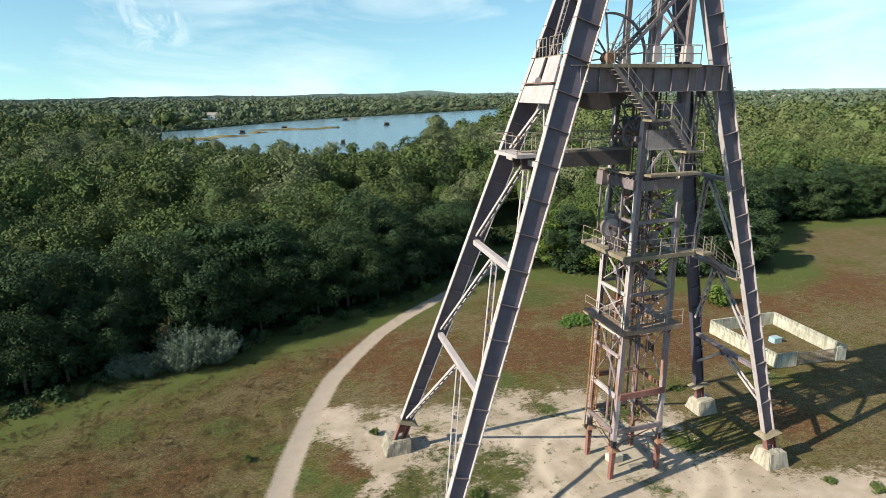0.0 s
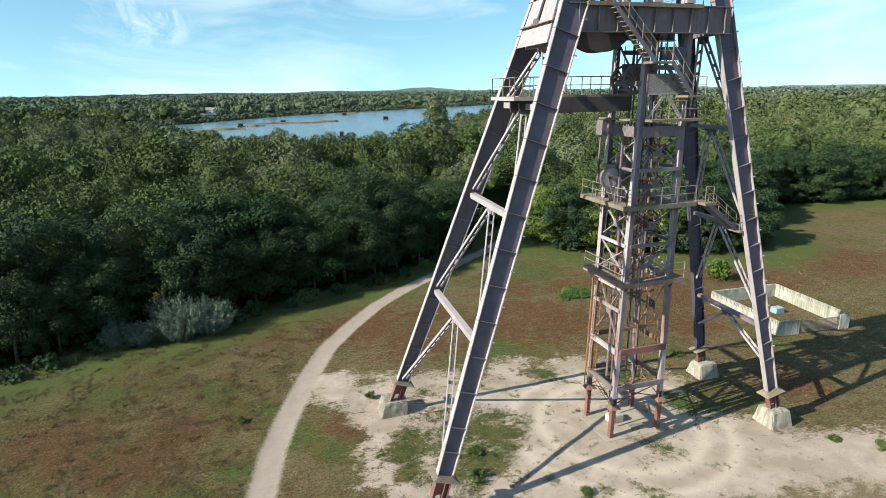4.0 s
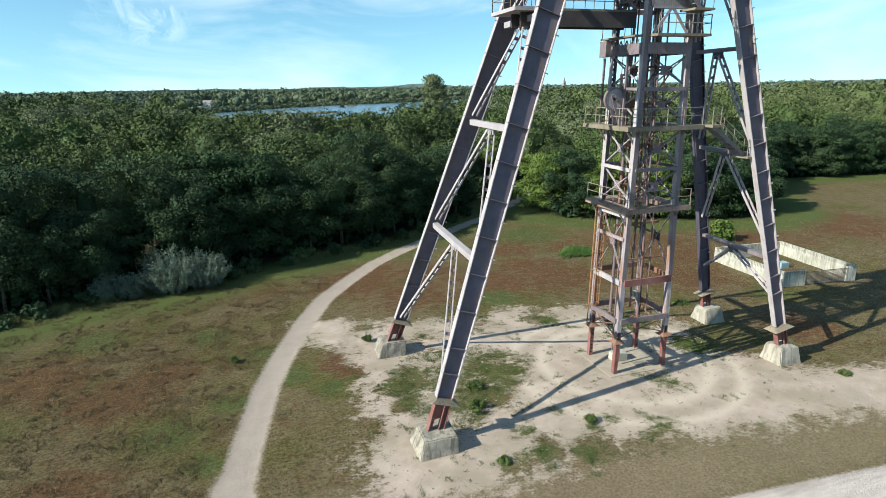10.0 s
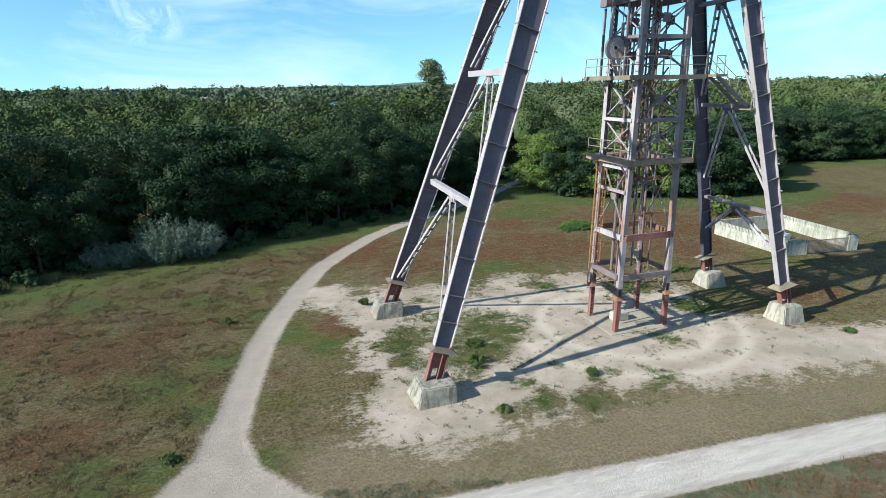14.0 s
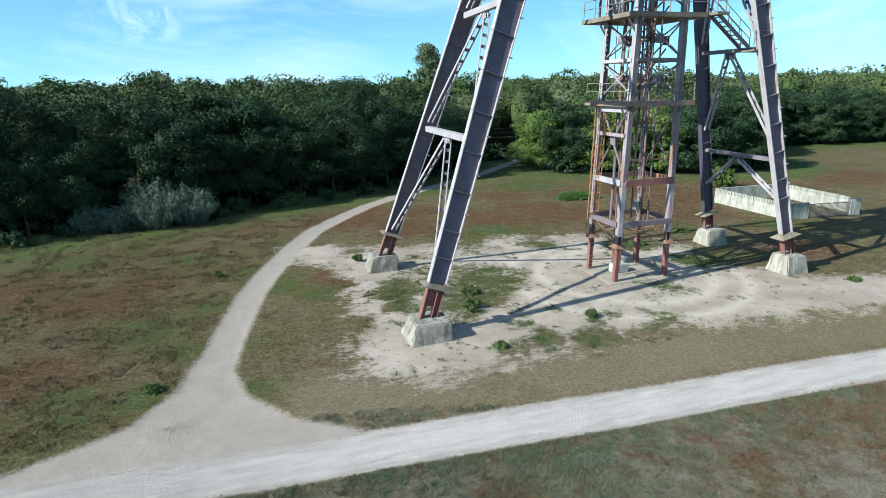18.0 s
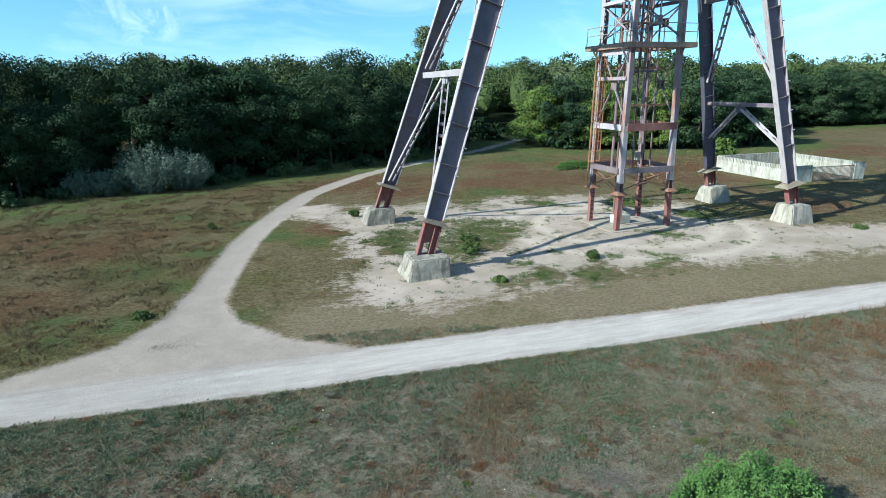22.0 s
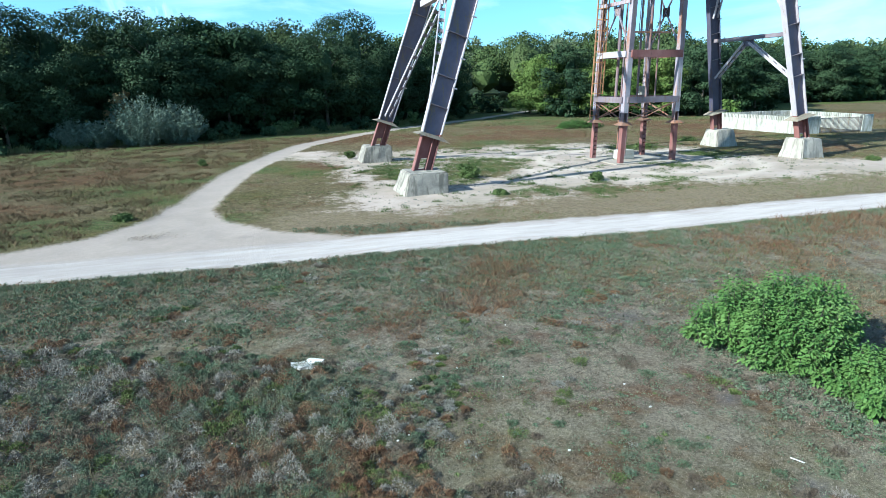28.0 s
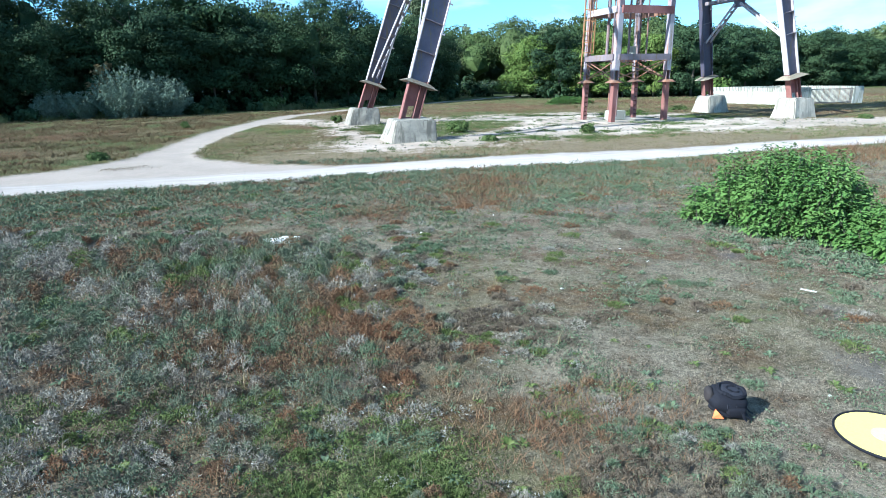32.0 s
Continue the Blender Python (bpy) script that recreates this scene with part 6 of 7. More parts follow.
def crumb_mesh(x, y, h, wide, size, per, r_):
    """Low domed plants: small leaves turned every way, filling a flat dome over each spot."""
    n = len(x) * per
    X, Y, H, W = np.repeat(x, per), np.repeat(y, per), np.repeat(h, per), np.repeat(wide, per)
    a, q = r_.uniform(0, 6.2832, n), r_.uniform(0, 1, n) ** 0.5
    lob = 1 + 0.3 * np.sin(3 * a + 7 * X)
    p = np.stack([X + W * q * lob * np.cos(a), Y + W * q * lob * np.sin(a), np.repeat(ground_z(x, y), per) + H * (1 - 0.85 * q ** 2) * r_.uniform(0.15, 1.1, n)], 1)
    d = r_.normal(size=(n, 3)) + np.array((0, 0, 0.35))
    d /= np.linalg.norm(d, axis=1)[:, None]
    w = np.cross(d, r_.normal(size=(n, 3)))
    w /= np.linalg.norm(w, axis=1)[:, None]
    s = (np.repeat(size, per) * r_.uniform(0.5, 1.5, n))[:, None]
    v = np.stack([p - w * s * 0.3, p + w * s * 0.3, p + d * s], 1).reshape(-1, 3)
    return v, np.arange(len(v)).reshape(-1, 3)


def grass_material(name, cols, clump):
    """Blades: a base colour from patches, another for single blades."""
    m, n, l, b = nodes(name)
    g = n.new("ShaderNodeNewGeometry")
    pos = position(n, l)
    pt = noise_tex(n, l, clump, 4, 0.65, pos)
    c = mixc(n, l, ramp(n, l, pt, 0.40, 0.62), cols[0], cols[1])
    c = mixc(n, l, ramp(n, l, g.outputs["Random Per Island"], 0.35, 1.0), c, cols[2])
    l.new(c, b.inputs["Base Color"])
    b.inputs["Roughness"].default_value = 0.8
    b.inputs["Specular IOR Level"].default_value = 0.15
    return m


STRAW = grass_material("dry grass", ((0.150, 0.120, 0.066), (0.112, 0.098, 0.046), (0.195, 0.160, 0.098)), 0.8)
PALE_STRAW = grass_material("bleached grass", ((0.215, 0.172, 0.122), (0.118, 0.090, 0.062), (0.29, 0.24, 0.18)), 0.8)
HEATHER = grass_material("grey heath cushions", ((0.215, 0.190, 0.156), (0.100, 0.085, 0.068), (0.285, 0.255, 0.215)), 2.0)
GREY_HERB = grass_material("grey-green herbs", ((0.082, 0.108, 0.060), (0.056, 0.082, 0.042), (0.130, 0.156, 0.098)), 1.2)
MOSS = grass_material("green herbs", ((0.06, 0.08, 0.02), (0.08, 0.105, 0.03), (0.12, 0.135, 0.05)), 1.5)
LICHEN = grass_material("grey lichen", ((0.19, 0.178, 0.15), (0.13, 0.122, 0.10), (0.26, 0.245, 0.215)), 2.0)
FRINGE = grass_material("fringe grass", ((0.085, 0.115, 0.035), (0.12, 0.115, 0.05), (0.17, 0.18, 0.08)), 0.4)
TURF_DARK = grass_material("dark turf", ((0.075, 0.058, 0.042), (0.095, 0.070, 0.048), (0.14, 0.115, 0.085)), 1.4)
TUSSOCK = grass_material("dark tussocks", ((0.075, 0.058, 0.028), (0.095, 0.050, 0.024), (0.15, 0.12, 0.062)), 0.5)
DARK_HERB = grass_material("dark herbs", ((0.072, 0.084, 0.050), (0.092, 0.106, 0.066), (0.145, 0.158, 0.108)), 1.2)
RUST_HERB = grass_material("rust-red weeds", ((0.128, 0.064, 0.034), (0.095, 0.058, 0.034), (0.180, 0.112, 0.060)), 1.0)

x, y, r, r_ = fan_spots(38000, 1.6, 17.0, -32, 66, 101)
keep = r_.random(len(x)) > 0.55 * np.clip((3.0 - x + 0.25 * (y - 5)) / 3, 0, 1)
x, y, r = x[keep], y[keep], r[keep]
v, f = blade_mesh(x, y, 0.012 + 0.002 * r, 0.05 + 0.006 * r, 0.0014 + 0.0006 * r, 6, r_, 1.1)
tagged(new("dry_grass", raw_mesh("dry_grass", v, f, PALE_STRAW)), "short dry straw-coloured grass", "grass", "", "stuff")
x, y, r, r_ = fan_spots(15000, 2.6, 17.0, -32, 66, 102)
west = np.clip((2.6 - x) / 2.5 + 0.7 * np.exp(-((x - 2.9) ** 2 / 0.55 + (y - 2.9) ** 2 / 0.25)), 0, 1)
keep = np.array([noise.noise((a * 1.1, c * 1.1, 11.0)) for a, c in zip(x, y)]) + 0.10 * west > 0.30
x, y, r = x[keep], y[keep], r[keep]
v, f = crumb_mesh(x, y, 0.03 + 0.002 * r + 0.02 * west[keep], 0.04 + 0.004 * r, 0.012 + 0.0016 * r, 12, r_)
tagged(new("grey_herbs", raw_mesh("grey_herbs", v, f, GREY_HERB)), "low grey-green herbs in the dry grass", "herbs", "", "stuff")
x, y, r, r_ = fan_spots(9000, 1.6, 17.0, -32, 66, 103)
keep = np.array([noise.noise((a * 0.7, c * 0.7, 4.0)) for a, c in zip(x, y)]) + 0.9 * np.exp(-((x - 1.1) ** 2 + (y - 4.0) ** 2) / 0.5) + 0.6 * np.exp(-((x - 2.7) ** 2 + (y - 4.1) ** 2) / 0.2) > 0.32
x, y, r = x[keep], y[keep], r[keep]
v, f = crumb_mesh(x, y, 0.025 + 0.002 * r, 0.05 + 0.004 * r, 0.012 + 0.0014 * r, 12, r_)
tagged(new("green_herbs", raw_mesh("green_herbs", v, f, MOSS)), "patches of low bright green herbs", "herbs", "", "stuff")

# low twiggy mounds, thickest where the heath is rough
def heath_zone(x, y):
    return np.clip(np.clip((3.0 - x + 0.25 * (y - 5)) / 2.6, 0, 1) * np.clip((12.0 - y - 0.5 * x) / 2.5, 0, 1) + 0.9 * np.exp(-((x - 2.9) ** 2 / 0.8 + (y - 2.9) ** 2 / 0.3)), 0, 1)


def mound_mesh(x, y, h, wide, twig, thick, per, r_):
    """Domed plants of many thin twigs and narrow leaves that point up and outwards from the dome."""
    n = len(x) * per
    X, Y, H, W, T, K = (np.repeat(q, per) for q in (x, y, h, wide, twig, thick))
    a, q = r_.uniform(0, 6.2832, n), r_.uniform(0, 1, n) ** 0.5
    lob = 1 + 0.25 * np.sin(3 * a + 9 * X) + 0.15 * np.sin(7 * a + 5 * Y)
    p = np.stack([X + W * q * lob * np.cos(a), Y + W * q * lob * np.sin(a), np.repeat(ground_z(x, y), per) + H * (1 - 0.9 * q ** 2) * r_.uniform(0.5, 1.0, n)], 1)
    d = np.stack([q * np.cos(a) * 0.9, q * np.sin(a) * 0.9, np.full(n, 0.75)], 1) + r_.normal(size=(n, 3)) * 0.65
    d /= np.linalg.norm(d, axis=1)[:, None]
    w = np.cross(d, r_.normal(size=(n, 3)))
    w /= np.linalg.norm(w, axis=1)[:, None]
    L, K = (T * r_.uniform(0.5, 1.4, n))[:, None], K[:, None]
    v = np.stack([p - w * K, p + w * K, p + d * L], 1).reshape(-1, 3)
    return v, np.arange(len(v)).reshape(-1, 3)


def apart(x, y, gap):
    """Keeps spots that stand at least their gap from those already kept."""
    cells, keep = {}, []
    for i, (a, c, g) in enumerate(zip(x, y, gap)):
        ca, cc = int(a // 0.5), int(c // 0.5)
        if all((a - x[j]) ** 2 + (c - y[j]) ** 2 > (0.5 * (g + gap[j])) ** 2 for u in (-1, 0, 1) for w in (-1, 0, 1) for j in cells.get((ca + u, cc + w), ())):
            cells.setdefault((ca, cc), []).append(i)
            keep.append(i)
    return np.array(keep)


x, y, r, r_ = fan_spots(16000, 1.7, 17.0, -32, 64, 131)
zone = heath_zone(x, y)
wide = (0.055 + 0.035 * zone + 0.007 * r) * r_.uniform(0.5, 1.5, len(x))
loose = np.array([noise.noise((a * 0.8, c * 0.8, 21.0)) for a, c in zip(x, y)])
ok = (zone + 0.5 * loose > 0.30) | (loose + 0.3 * r_.normal(size=len(x)) > 0.62)
x, y, r, zone, wide = x[ok], y[ok], r[ok], zone[ok], wide[ok]
k = apart(x, y, 1.3 * wide)
x, y, r, zone, wide = x[k], y[k], r[k], zone[k], wide[k]
KINDS = ((HEATHER, "heath_cushions", "grey-brown heather mounds in the rough heath", 1.0), (GREY_HERB, "herb_cushions", "blue-green leafy mounds in the heath", 0.9), (RUST_HERB, "rust_cushions", "rust-brown dried weed mounds", 1.1), (MOSS, "green_cushions", "yellow-green herb mounds", 0.6), (TURF_DARK, "dark_cushions", "dark brown dead mounds in the heath", 0.8), (LICHEN, "pale_cushions", "pale grey lichen mounds in the heath", 0.7), (DARK_HERB, "sage_cushions", "dark grey-green leafy mounds in the heath", 1.1))
lean_to = np.stack([np.array([noise.noise((a * 1.1, c * 1.1, 7.3 * q)) for a, c in zip(x, y)]) + 0.35 * r_.normal(size=len(x)) for q in range(1, 8)])
lean_to += np.array((0.16, 0.12, 0.0, -0.06, 0.0, -0.30, 0.0))[:, None]
lean_to[6] += 0.45 * zone - 0.20
lean_to[0] += 0.5 * zone - 0.35
lean_to[2] += 1.0 * np.exp(-((x - 1.5) ** 2 / 1.6 + (y - 6.2) ** 2 / 0.9)) + 1.0 * np.exp(-((x - 2.45) ** 2 / 0.5 + (y - 3.8) ** 2 / 0.25))
lean_to[3] += 2.5 * np.exp(-((x - 0.9) ** 2 / 0.3 + (y - 3.7) ** 2 / 0.2))
sort = np.argmax(lean_to, axis=0)
for q, (mat, name, lab, tall) in enumerate(KINDS):
    k = sort == q
    v, f = mound_mesh(x[k], y[k], (0.30 + 1.5 * zone[k]) * wide[k] * tall, wide[k], 0.015 + 0.0026 * r[k], 0.0016 + 0.0005 * r[k], 330, r_)
    tagged(new(name, raw_mesh(name, v, f, mat)), lab, "herbs", "", "stuff")

# weeds round the knotweed
r_ = np.random.default_rng(160)
x, y = r_.uniform(7.1, 9.0, 900), r_.uniform(4.2, 9.6, 900)
keep = r_.random(900) < np.clip((x - 7.3) / 1.6, 0.04, 0.8)
x, y = x[keep], y[keep]
v, f = crumb_mesh(x, y, r_.uniform(0.03, 0.14, len(x)), r_.uniform(0.05, 0.13, len(x)), np.full(len(x), 0.035), 26, r_)
tagged(new("skirt_weeds", raw_mesh("skirt_weeds", v, f, GREY_HERB)), "grey-green weeds round the knotweed bushes", "weeds", "", "stuff")

# crumbs of turf: dead leaves, moss and straw that roughen the dry ground
for seed, count, mat, name, lab in ((181, 13000, TURF_DARK, "dark_turf", "dark moss and dead leaves in the dry turf"), (182, 7000, PALE_STRAW, "pale_turf", "bleached straw in the dry turf"), (183, 11000, GREY_HERB, "herb_turf", "small green herbs in the dry turf")):
    x, y, r, r_ = fan_spots(count, 3.0, 18.0, -32, 64, seed, 0.7)
    clumpy = np.array([noise.noise((a * 2.1, c * 2.1, seed)) for a, c in zip(x, y)])
    keep = clumpy > (0.0 if seed < 183 else 0.06)
    x, y, r = x[keep], y[keep], r[keep]
    if seed == 182:
        v, f = blade_mesh(x, y, 0.014 + 0.002 * r, 0.045 + 0.004 * r, 0.0022 + 0.0006 * r, 7, r_, 1.2)
    else:
        v, f = crumb_mesh(x, y, 0.022 + 0.0025 * r, 0.035 + 0.004 * r, 0.012 + 0.0015 * r, 7, r_)
    tagged(new(name, raw_mesh(name, v, f, mat)), lab, "turf", "", "stuff")

# grey-green herb cover between the heath and the track
for seed, count, mat, name, lab in ((186, 11000, DARK_HERB, "dark_herb_cover", "dark grey-green herbs beside the track"), (187, 13000, GREY_HERB, "herb_cover", "grey-green herbs beside the track"), (188, 6000, RUST_HERB, "brown_herb_cover", "brown dried herbs beside the track")):
    x, y, r, r_ = fan_spots(count, 7.0, 21.0, -32, 58, seed, 0.6)
    clumpy = np.array([noise.noise((a * 0.9, c * 1.1, seed)) + 0.6 * noise.noise((a * 3.1, c * 3.1, seed)) for a, c in zip(x, y)])
    cover = np.clip((y + 0.12 * x - 8.5) / 4.5, 0, 1) * np.clip((17 - x) / 9, 0.25, 1)
    cover -= 0.8 * np.exp(-((x - 5.9) ** 2 / 0.9 + (y - 13.7) ** 2 / 2.2)) * (mat is not RUST_HERB)
    keep = clumpy + 0.75 * cover + 0.15 * r_.normal(size=len(x)) > 0.62
    x, y, r = x[keep], y[keep], r[keep]
    v, f = crumb_mesh(x, y, 0.03 + 0.004 * r, 0.04 + 0.005 * r, 0.014 + 0.0017 * r, 14, r_)
    tagged(new(name, raw_mesh(name, v, f, mat)), lab, "herbs", "", "stuff")

# rust-red weeds in drifts
drifts = ((6.4, 14.6, 0.7), (5.4, 12.8, 0.7), (18.9, 14.6, 1.6), (21.5, 14.4, 1.6), (14.5, 13.5, 1.2), (-0.6, 7.3, 0.5), (0.2, 7.0, 0.6), (1.2, 6.7, 0.5), (-0.2, 6.2, 0.6), (0.6, 5.8, 0.6), (1.4, 5.3, 0.5), (0.4, 6.4, 0.9), (0.9, 5.6, 0.8), (-0.3, 6.8, 0.8), (-1.0, 9.8, 0.4), (-2.9, 9.7, 0.5), (2.5, 3.9, 0.4), (3.1, 3.8, 0.4), (2.2, 3.7, 0.4), (3.0, 11.9, 0.5), (24, 13.5, 1.6))
r_ = np.random.default_rng(104)
x = np.concatenate([r_.normal(a, s * 0.95, 190 if c > 12 else 90) for a, c, s in drifts])
y = np.concatenate([r_.normal(c, s * 0.95, 190 if c > 12 else 90) for a, c, s in drifts])
ok = open_ground(x, y) & (np.hypot(x - 0.3, y - 0.3) > 1.2)
x, y = x[ok], y[ok]
r = np.hypot(x, y)
v, f = blade_mesh(x, y, 0.05 + 0.007 * r, 0.06 + 0.005 * r, 0.003 + 0.0006 * r, 11, r_, 0.7)
tagged(new("rust_weeds", raw_mesh("rust_weeds", v, f, RUST_HERB)), "drifts of rust-red dried weeds", "weeds", "", "stuff")


def rosettes(count, seed, r0, r1, size, material, label):
    """Low rosettes of broad arched leaves."""
    x, y, r, r_ = fan_spots(count, r0, r1, -30, 64, seed)
    V, F, k = [], [], 0
    z = ground_z(x, y)
    for a, c, d, zz in zip(x, y, r, z):
        n_l = int(r_.integers(7, 13))
        s = size * r_.uniform(0.5, 1.25)
        for i in range(n_l):
            t = 6.2832 * i / n_l + r_.uniform(-0.3, 0.3)
            ct, st = math.cos(t), math.sin(t)
            L = s * r_.uniform(0.7, 1.15)
            up = r_.uniform(0.25, 0.8)
            w = L * 0.16
            p1 = np.array((a + ct * L * 0.45, c + st * L * 0.45, zz + L * 0.38 * up + 0.01))
            V += [(a, c, zz), p1 + (-st * w, ct * w, 0), p1 + (st * w, -ct * w, 0), (a + ct * L, c + st * L, zz + L * 0.42 * up)]
            F += [(k, k + 2, k + 1), (k + 1, k + 2, k + 3)]
            k += 4
    tagged(new("rosette_plants", raw_mesh("rosette_plants", np.array(V), np.array(F), material)), label, "herbs", "", "stuff")


rosettes(340, 105, 2.2, 16.0, 0.078, GREY_HERB, "grey-green leaf rosettes among the grass")
rosettes(180, 106, 2.0, 15.0, 0.08, MOSS, "green leaf rosettes among the grass")

# small heap of dry litter on the forking track
r_ = np.random.default_rng(180)
x, y = -3.2 + r_.normal(0, 0.42, 130), 22.2 + r_.normal(0, 0.25, 130)
v, f = crumb_mesh(x, y, np.full(130, 0.02), np.full(130, 0.06), np.full(130, 0.03), 5, r_)
tagged(new("dry_litter", raw_mesh("dry_litter", v, f, PALE_STRAW)), "patch of dry brown litter on the gravel track", "litter", "", "stuff")
# dry upright stalks and pale lichen clumps
x, y, r, r_ = fan_spots(900, 2.0, 14.0, -32, 50, 170)
keep = r_.random(len(x)) < 0.15 + 0.75 * np.clip((3.0 - x + 0.25 * (y - 5)) / 3, 0, 1)
x, y, r = x[keep], y[keep], r[keep]
v, f = blade_mesh(x, y, r_.uniform(0.08, 0.26, len(x)), 0.03, 0.004 + 0.0005 * r, 4, r_, 0.22)
tagged(new("dry_stalks", raw_mesh("dry_stalks", v, f, STRAW)), "thin dry upright stalks in the heath", "stalks", "", "stuff")
x, y, r, r_ = fan_spots(220, 2.0, 12.0, -32, 40, 171)
keep = r_.random(len(x)) < 0.08 + 0.8 * np.clip((3.2 - x + 0.25 * (y - 5)) / 3, 0, 1)
x, y, r = x[keep], y[keep], r[keep]
v, f = crumb_mesh(x, y, r_.uniform(0.04, 0.09, len(x)), r_.uniform(0.04, 0.11, len(x)), 0.012 + 0.0012 * r, 70, r_)
tagged(new("lichen_clumps", raw_mesh("lichen_clumps", v, f, LICHEN)), "pale grey lichen clumps in the heath", "lichen", "", "stuff")

# meadow tufts beyond the track
for seed, count, mat, name, lab, bias, hgt in ((111, 26000, STRAW, "meadow_grass", "dry meadow grass", -1.0, 1.0), (112, 16000, MOSS, "meadow_herbs", "green herbs in the meadow", 0.08, 1.1), (113, 9000, RUST_HERB, "sorrel", "rust-brown sorrel in the meadow", 0.12, 1.3)):
    x, y, r, r_ = fan_spots(count, 14.0, 95.0, -30, 64, seed)
    keep = np.array([noise.noise((a * 0.14, c * 0.17, seed)) for a, c in zip(x, y)]) > bias
    x, y, r = x[keep], y[keep], r[keep]
    v, f = blade_mesh(x, y, (0.035 + 0.0013 * r) * hgt, 0.12 + 0.006 * r, 0.007 + 0.0005 * r, 8, r_, 0.9)
    tagged(new(name, raw_mesh(name, v, f, mat)), lab, "grass", "", "stuff")

# tall grass along the wood's foot
r_ = np.random.default_rng(190)
x = r_.uniform(-26, 28, 2400)
y = wood_line(x) - r_.uniform(0.2, 1.9, 2400)
keep = np.array([noise.noise((a * 0.35, c * 0.35, 61.0)) for a, c in zip(x, y)]) > -0.12
x, y = x[keep], y[keep]
v, f = blade_mesh(x, y, r_.uniform(0.3, 0.85, len(x)), 0.25, 0.045, 10, r_, 0.35)
tagged(new("tall_grass", raw_mesh("tall_grass", v, f, FRINGE)), "tall green and straw-coloured grass at the wood's foot", "grass", "", "stuff")
# dark tussocks in the rough field west of the path
x, y = np.random.default_rng(150).uniform(-28, 6, 17000), np.random.default_rng(151).uniform(21, 60, 17000)
rough_ = np.array([noise.noise((a * 0.5, c * 0.5, 51.0)) for a, c in zip(x, y)])
keep = open_ground(x, y) & (x < PATH_X(y) - 1.3) & (rough_ > -0.02)
x, y = x[keep], y[keep]
r_ = np.random.default_rng(152)
v, f = blade_mesh(x, y, r_.uniform(0.06, 0.2, len(x)), 0.2, 0.034, 10, r_, 0.8)
tagged(new("tussocks", raw_mesh("tussocks", v, f, TUSSOCK)), "dark brown sorrel and heather tussocks", "tussocks", "", "stuff")
# herbs along the near side of the track and weeds on the sand
r_ = np.random.default_rng(140)
x = r_.uniform(-9, 24, 5200)
y = np.interp(x, [-16, -8, 2.3, 11, 20, 27], [20.0, 19.25, 18.45, 18.08, 17.65, 17.25]) - 1.35 - np.abs(r_.normal(0, 1.5, 5200))
keep = np.array([noise.noise((a * 0.8, c * 0.8, 33.0)) for a, c in zip(x, y)]) > -0.05
x, y = x[keep], y[keep]
v, f = blade_mesh(x, y, r_.uniform(0.035, 0.10, len(x)), 0.13, 0.016, 16, r_, 0.9)
tagged(new("verge_herbs", raw_mesh("verge_herbs", v, f, GREY_HERB)), "grey-green herbs along the track's edge", "herbs", "", "stuff")
x, y = r_.uniform(5, 33, 15000), r_.uniform(22, 44, 15000)
dense = np.clip(inside(x, y, WEEDS) / 2.2 + 0.25, 0, 0.6)
for a, c, q in SAND_WEEDS:
    dense = np.maximum(dense, 0.85 * np.exp(-((x - a) ** 2 + (y - c) ** 2) / (q * q)))
for a, c, q in THIN_SPOTS:
    dense = np.maximum(dense, 0.42 * np.exp(-((x - a) ** 2 + (y - c) ** 2) / (q * q)))
patchy = np.array([noise.noise((a * 0.7, c * 0.7, 35.0)) for a, c in zip(x, y)])
keep = (dense + 0.9 * patchy > r_.uniform(0.25, 0.8, len(x))) | (r_.random(len(x)) < 0.02)
x, y = x[keep], y[keep]
v, f = blade_mesh(x, y, r_.uniform(0.04, 0.14, len(x)), 0.18, 0.022, 20, r_, 0.8)
tagged(new("sand_weeds", raw_mesh("sand_weeds", v, f, LEAF_WEED)), "green weeds scattered over the sandy ground", "weeds", "", "stuff")

# stones and scraps
STONE = concrete("stones", (0.60, 0.58, 0.54), (0.42, 0.40, 0.37), (0.5, 0.48, 0.44))
x, y, r, r_ = fan_spots(70, 2.0, 20.0, -28, 62, 120)
iv, jf = ICO
V, F, k = [], [], 0
for a, c, d, z in zip(x, y, r, ground_z(x, y)):
    s = r_.uniform(0.008, 0.02) + 0.0008 * d
    V.append(iv * s * np.array((1.2, 0.9, 0.6)) * r_.uniform(0.7, 1.3, (len(iv), 1)) + (a, c, z + s * 0.3))
    F.append(jf + k)
    k += len(iv)
tagged(new("pebbles", raw_mesh("pebbles", np.concatenate(V), np.concatenate(F), STONE)), "scattered pale pebbles in the grass", "stones", "", "stuff")
x, y = np.random.default_rng(121).uniform(5, 36, 1500), np.random.default_rng(122).uniform(22, 46, 1500)
ok = inside(x, y, SAND) > 0
x, y = x[ok], y[ok]
V, F, k = [], [], 0
for a, c, z in zip(x, y, ground_z(x, y)):
    s = random.uniform(0.02, 0.06)
    V.append(iv * s * np.array((1.2, 0.9, 0.6)) + (a, c, z + s * 0.3))
    F.append(jf + k)
    k += len(iv)
tagged(new("gravel_stones", raw_mesh("gravel_stones", np.concatenate(V), np.concatenate(F), CONCRETE)), "loose stones on the sandy ground", "stones", "", "stuff")
alone("white_stick", one(tube, (6.72, 5.40, 0.05), (6.80, 5.25, 0.05), 0.008, 6), STONE, (6.7, 5.3, 0.04), "short pale stick lying on bare ground", "stick")

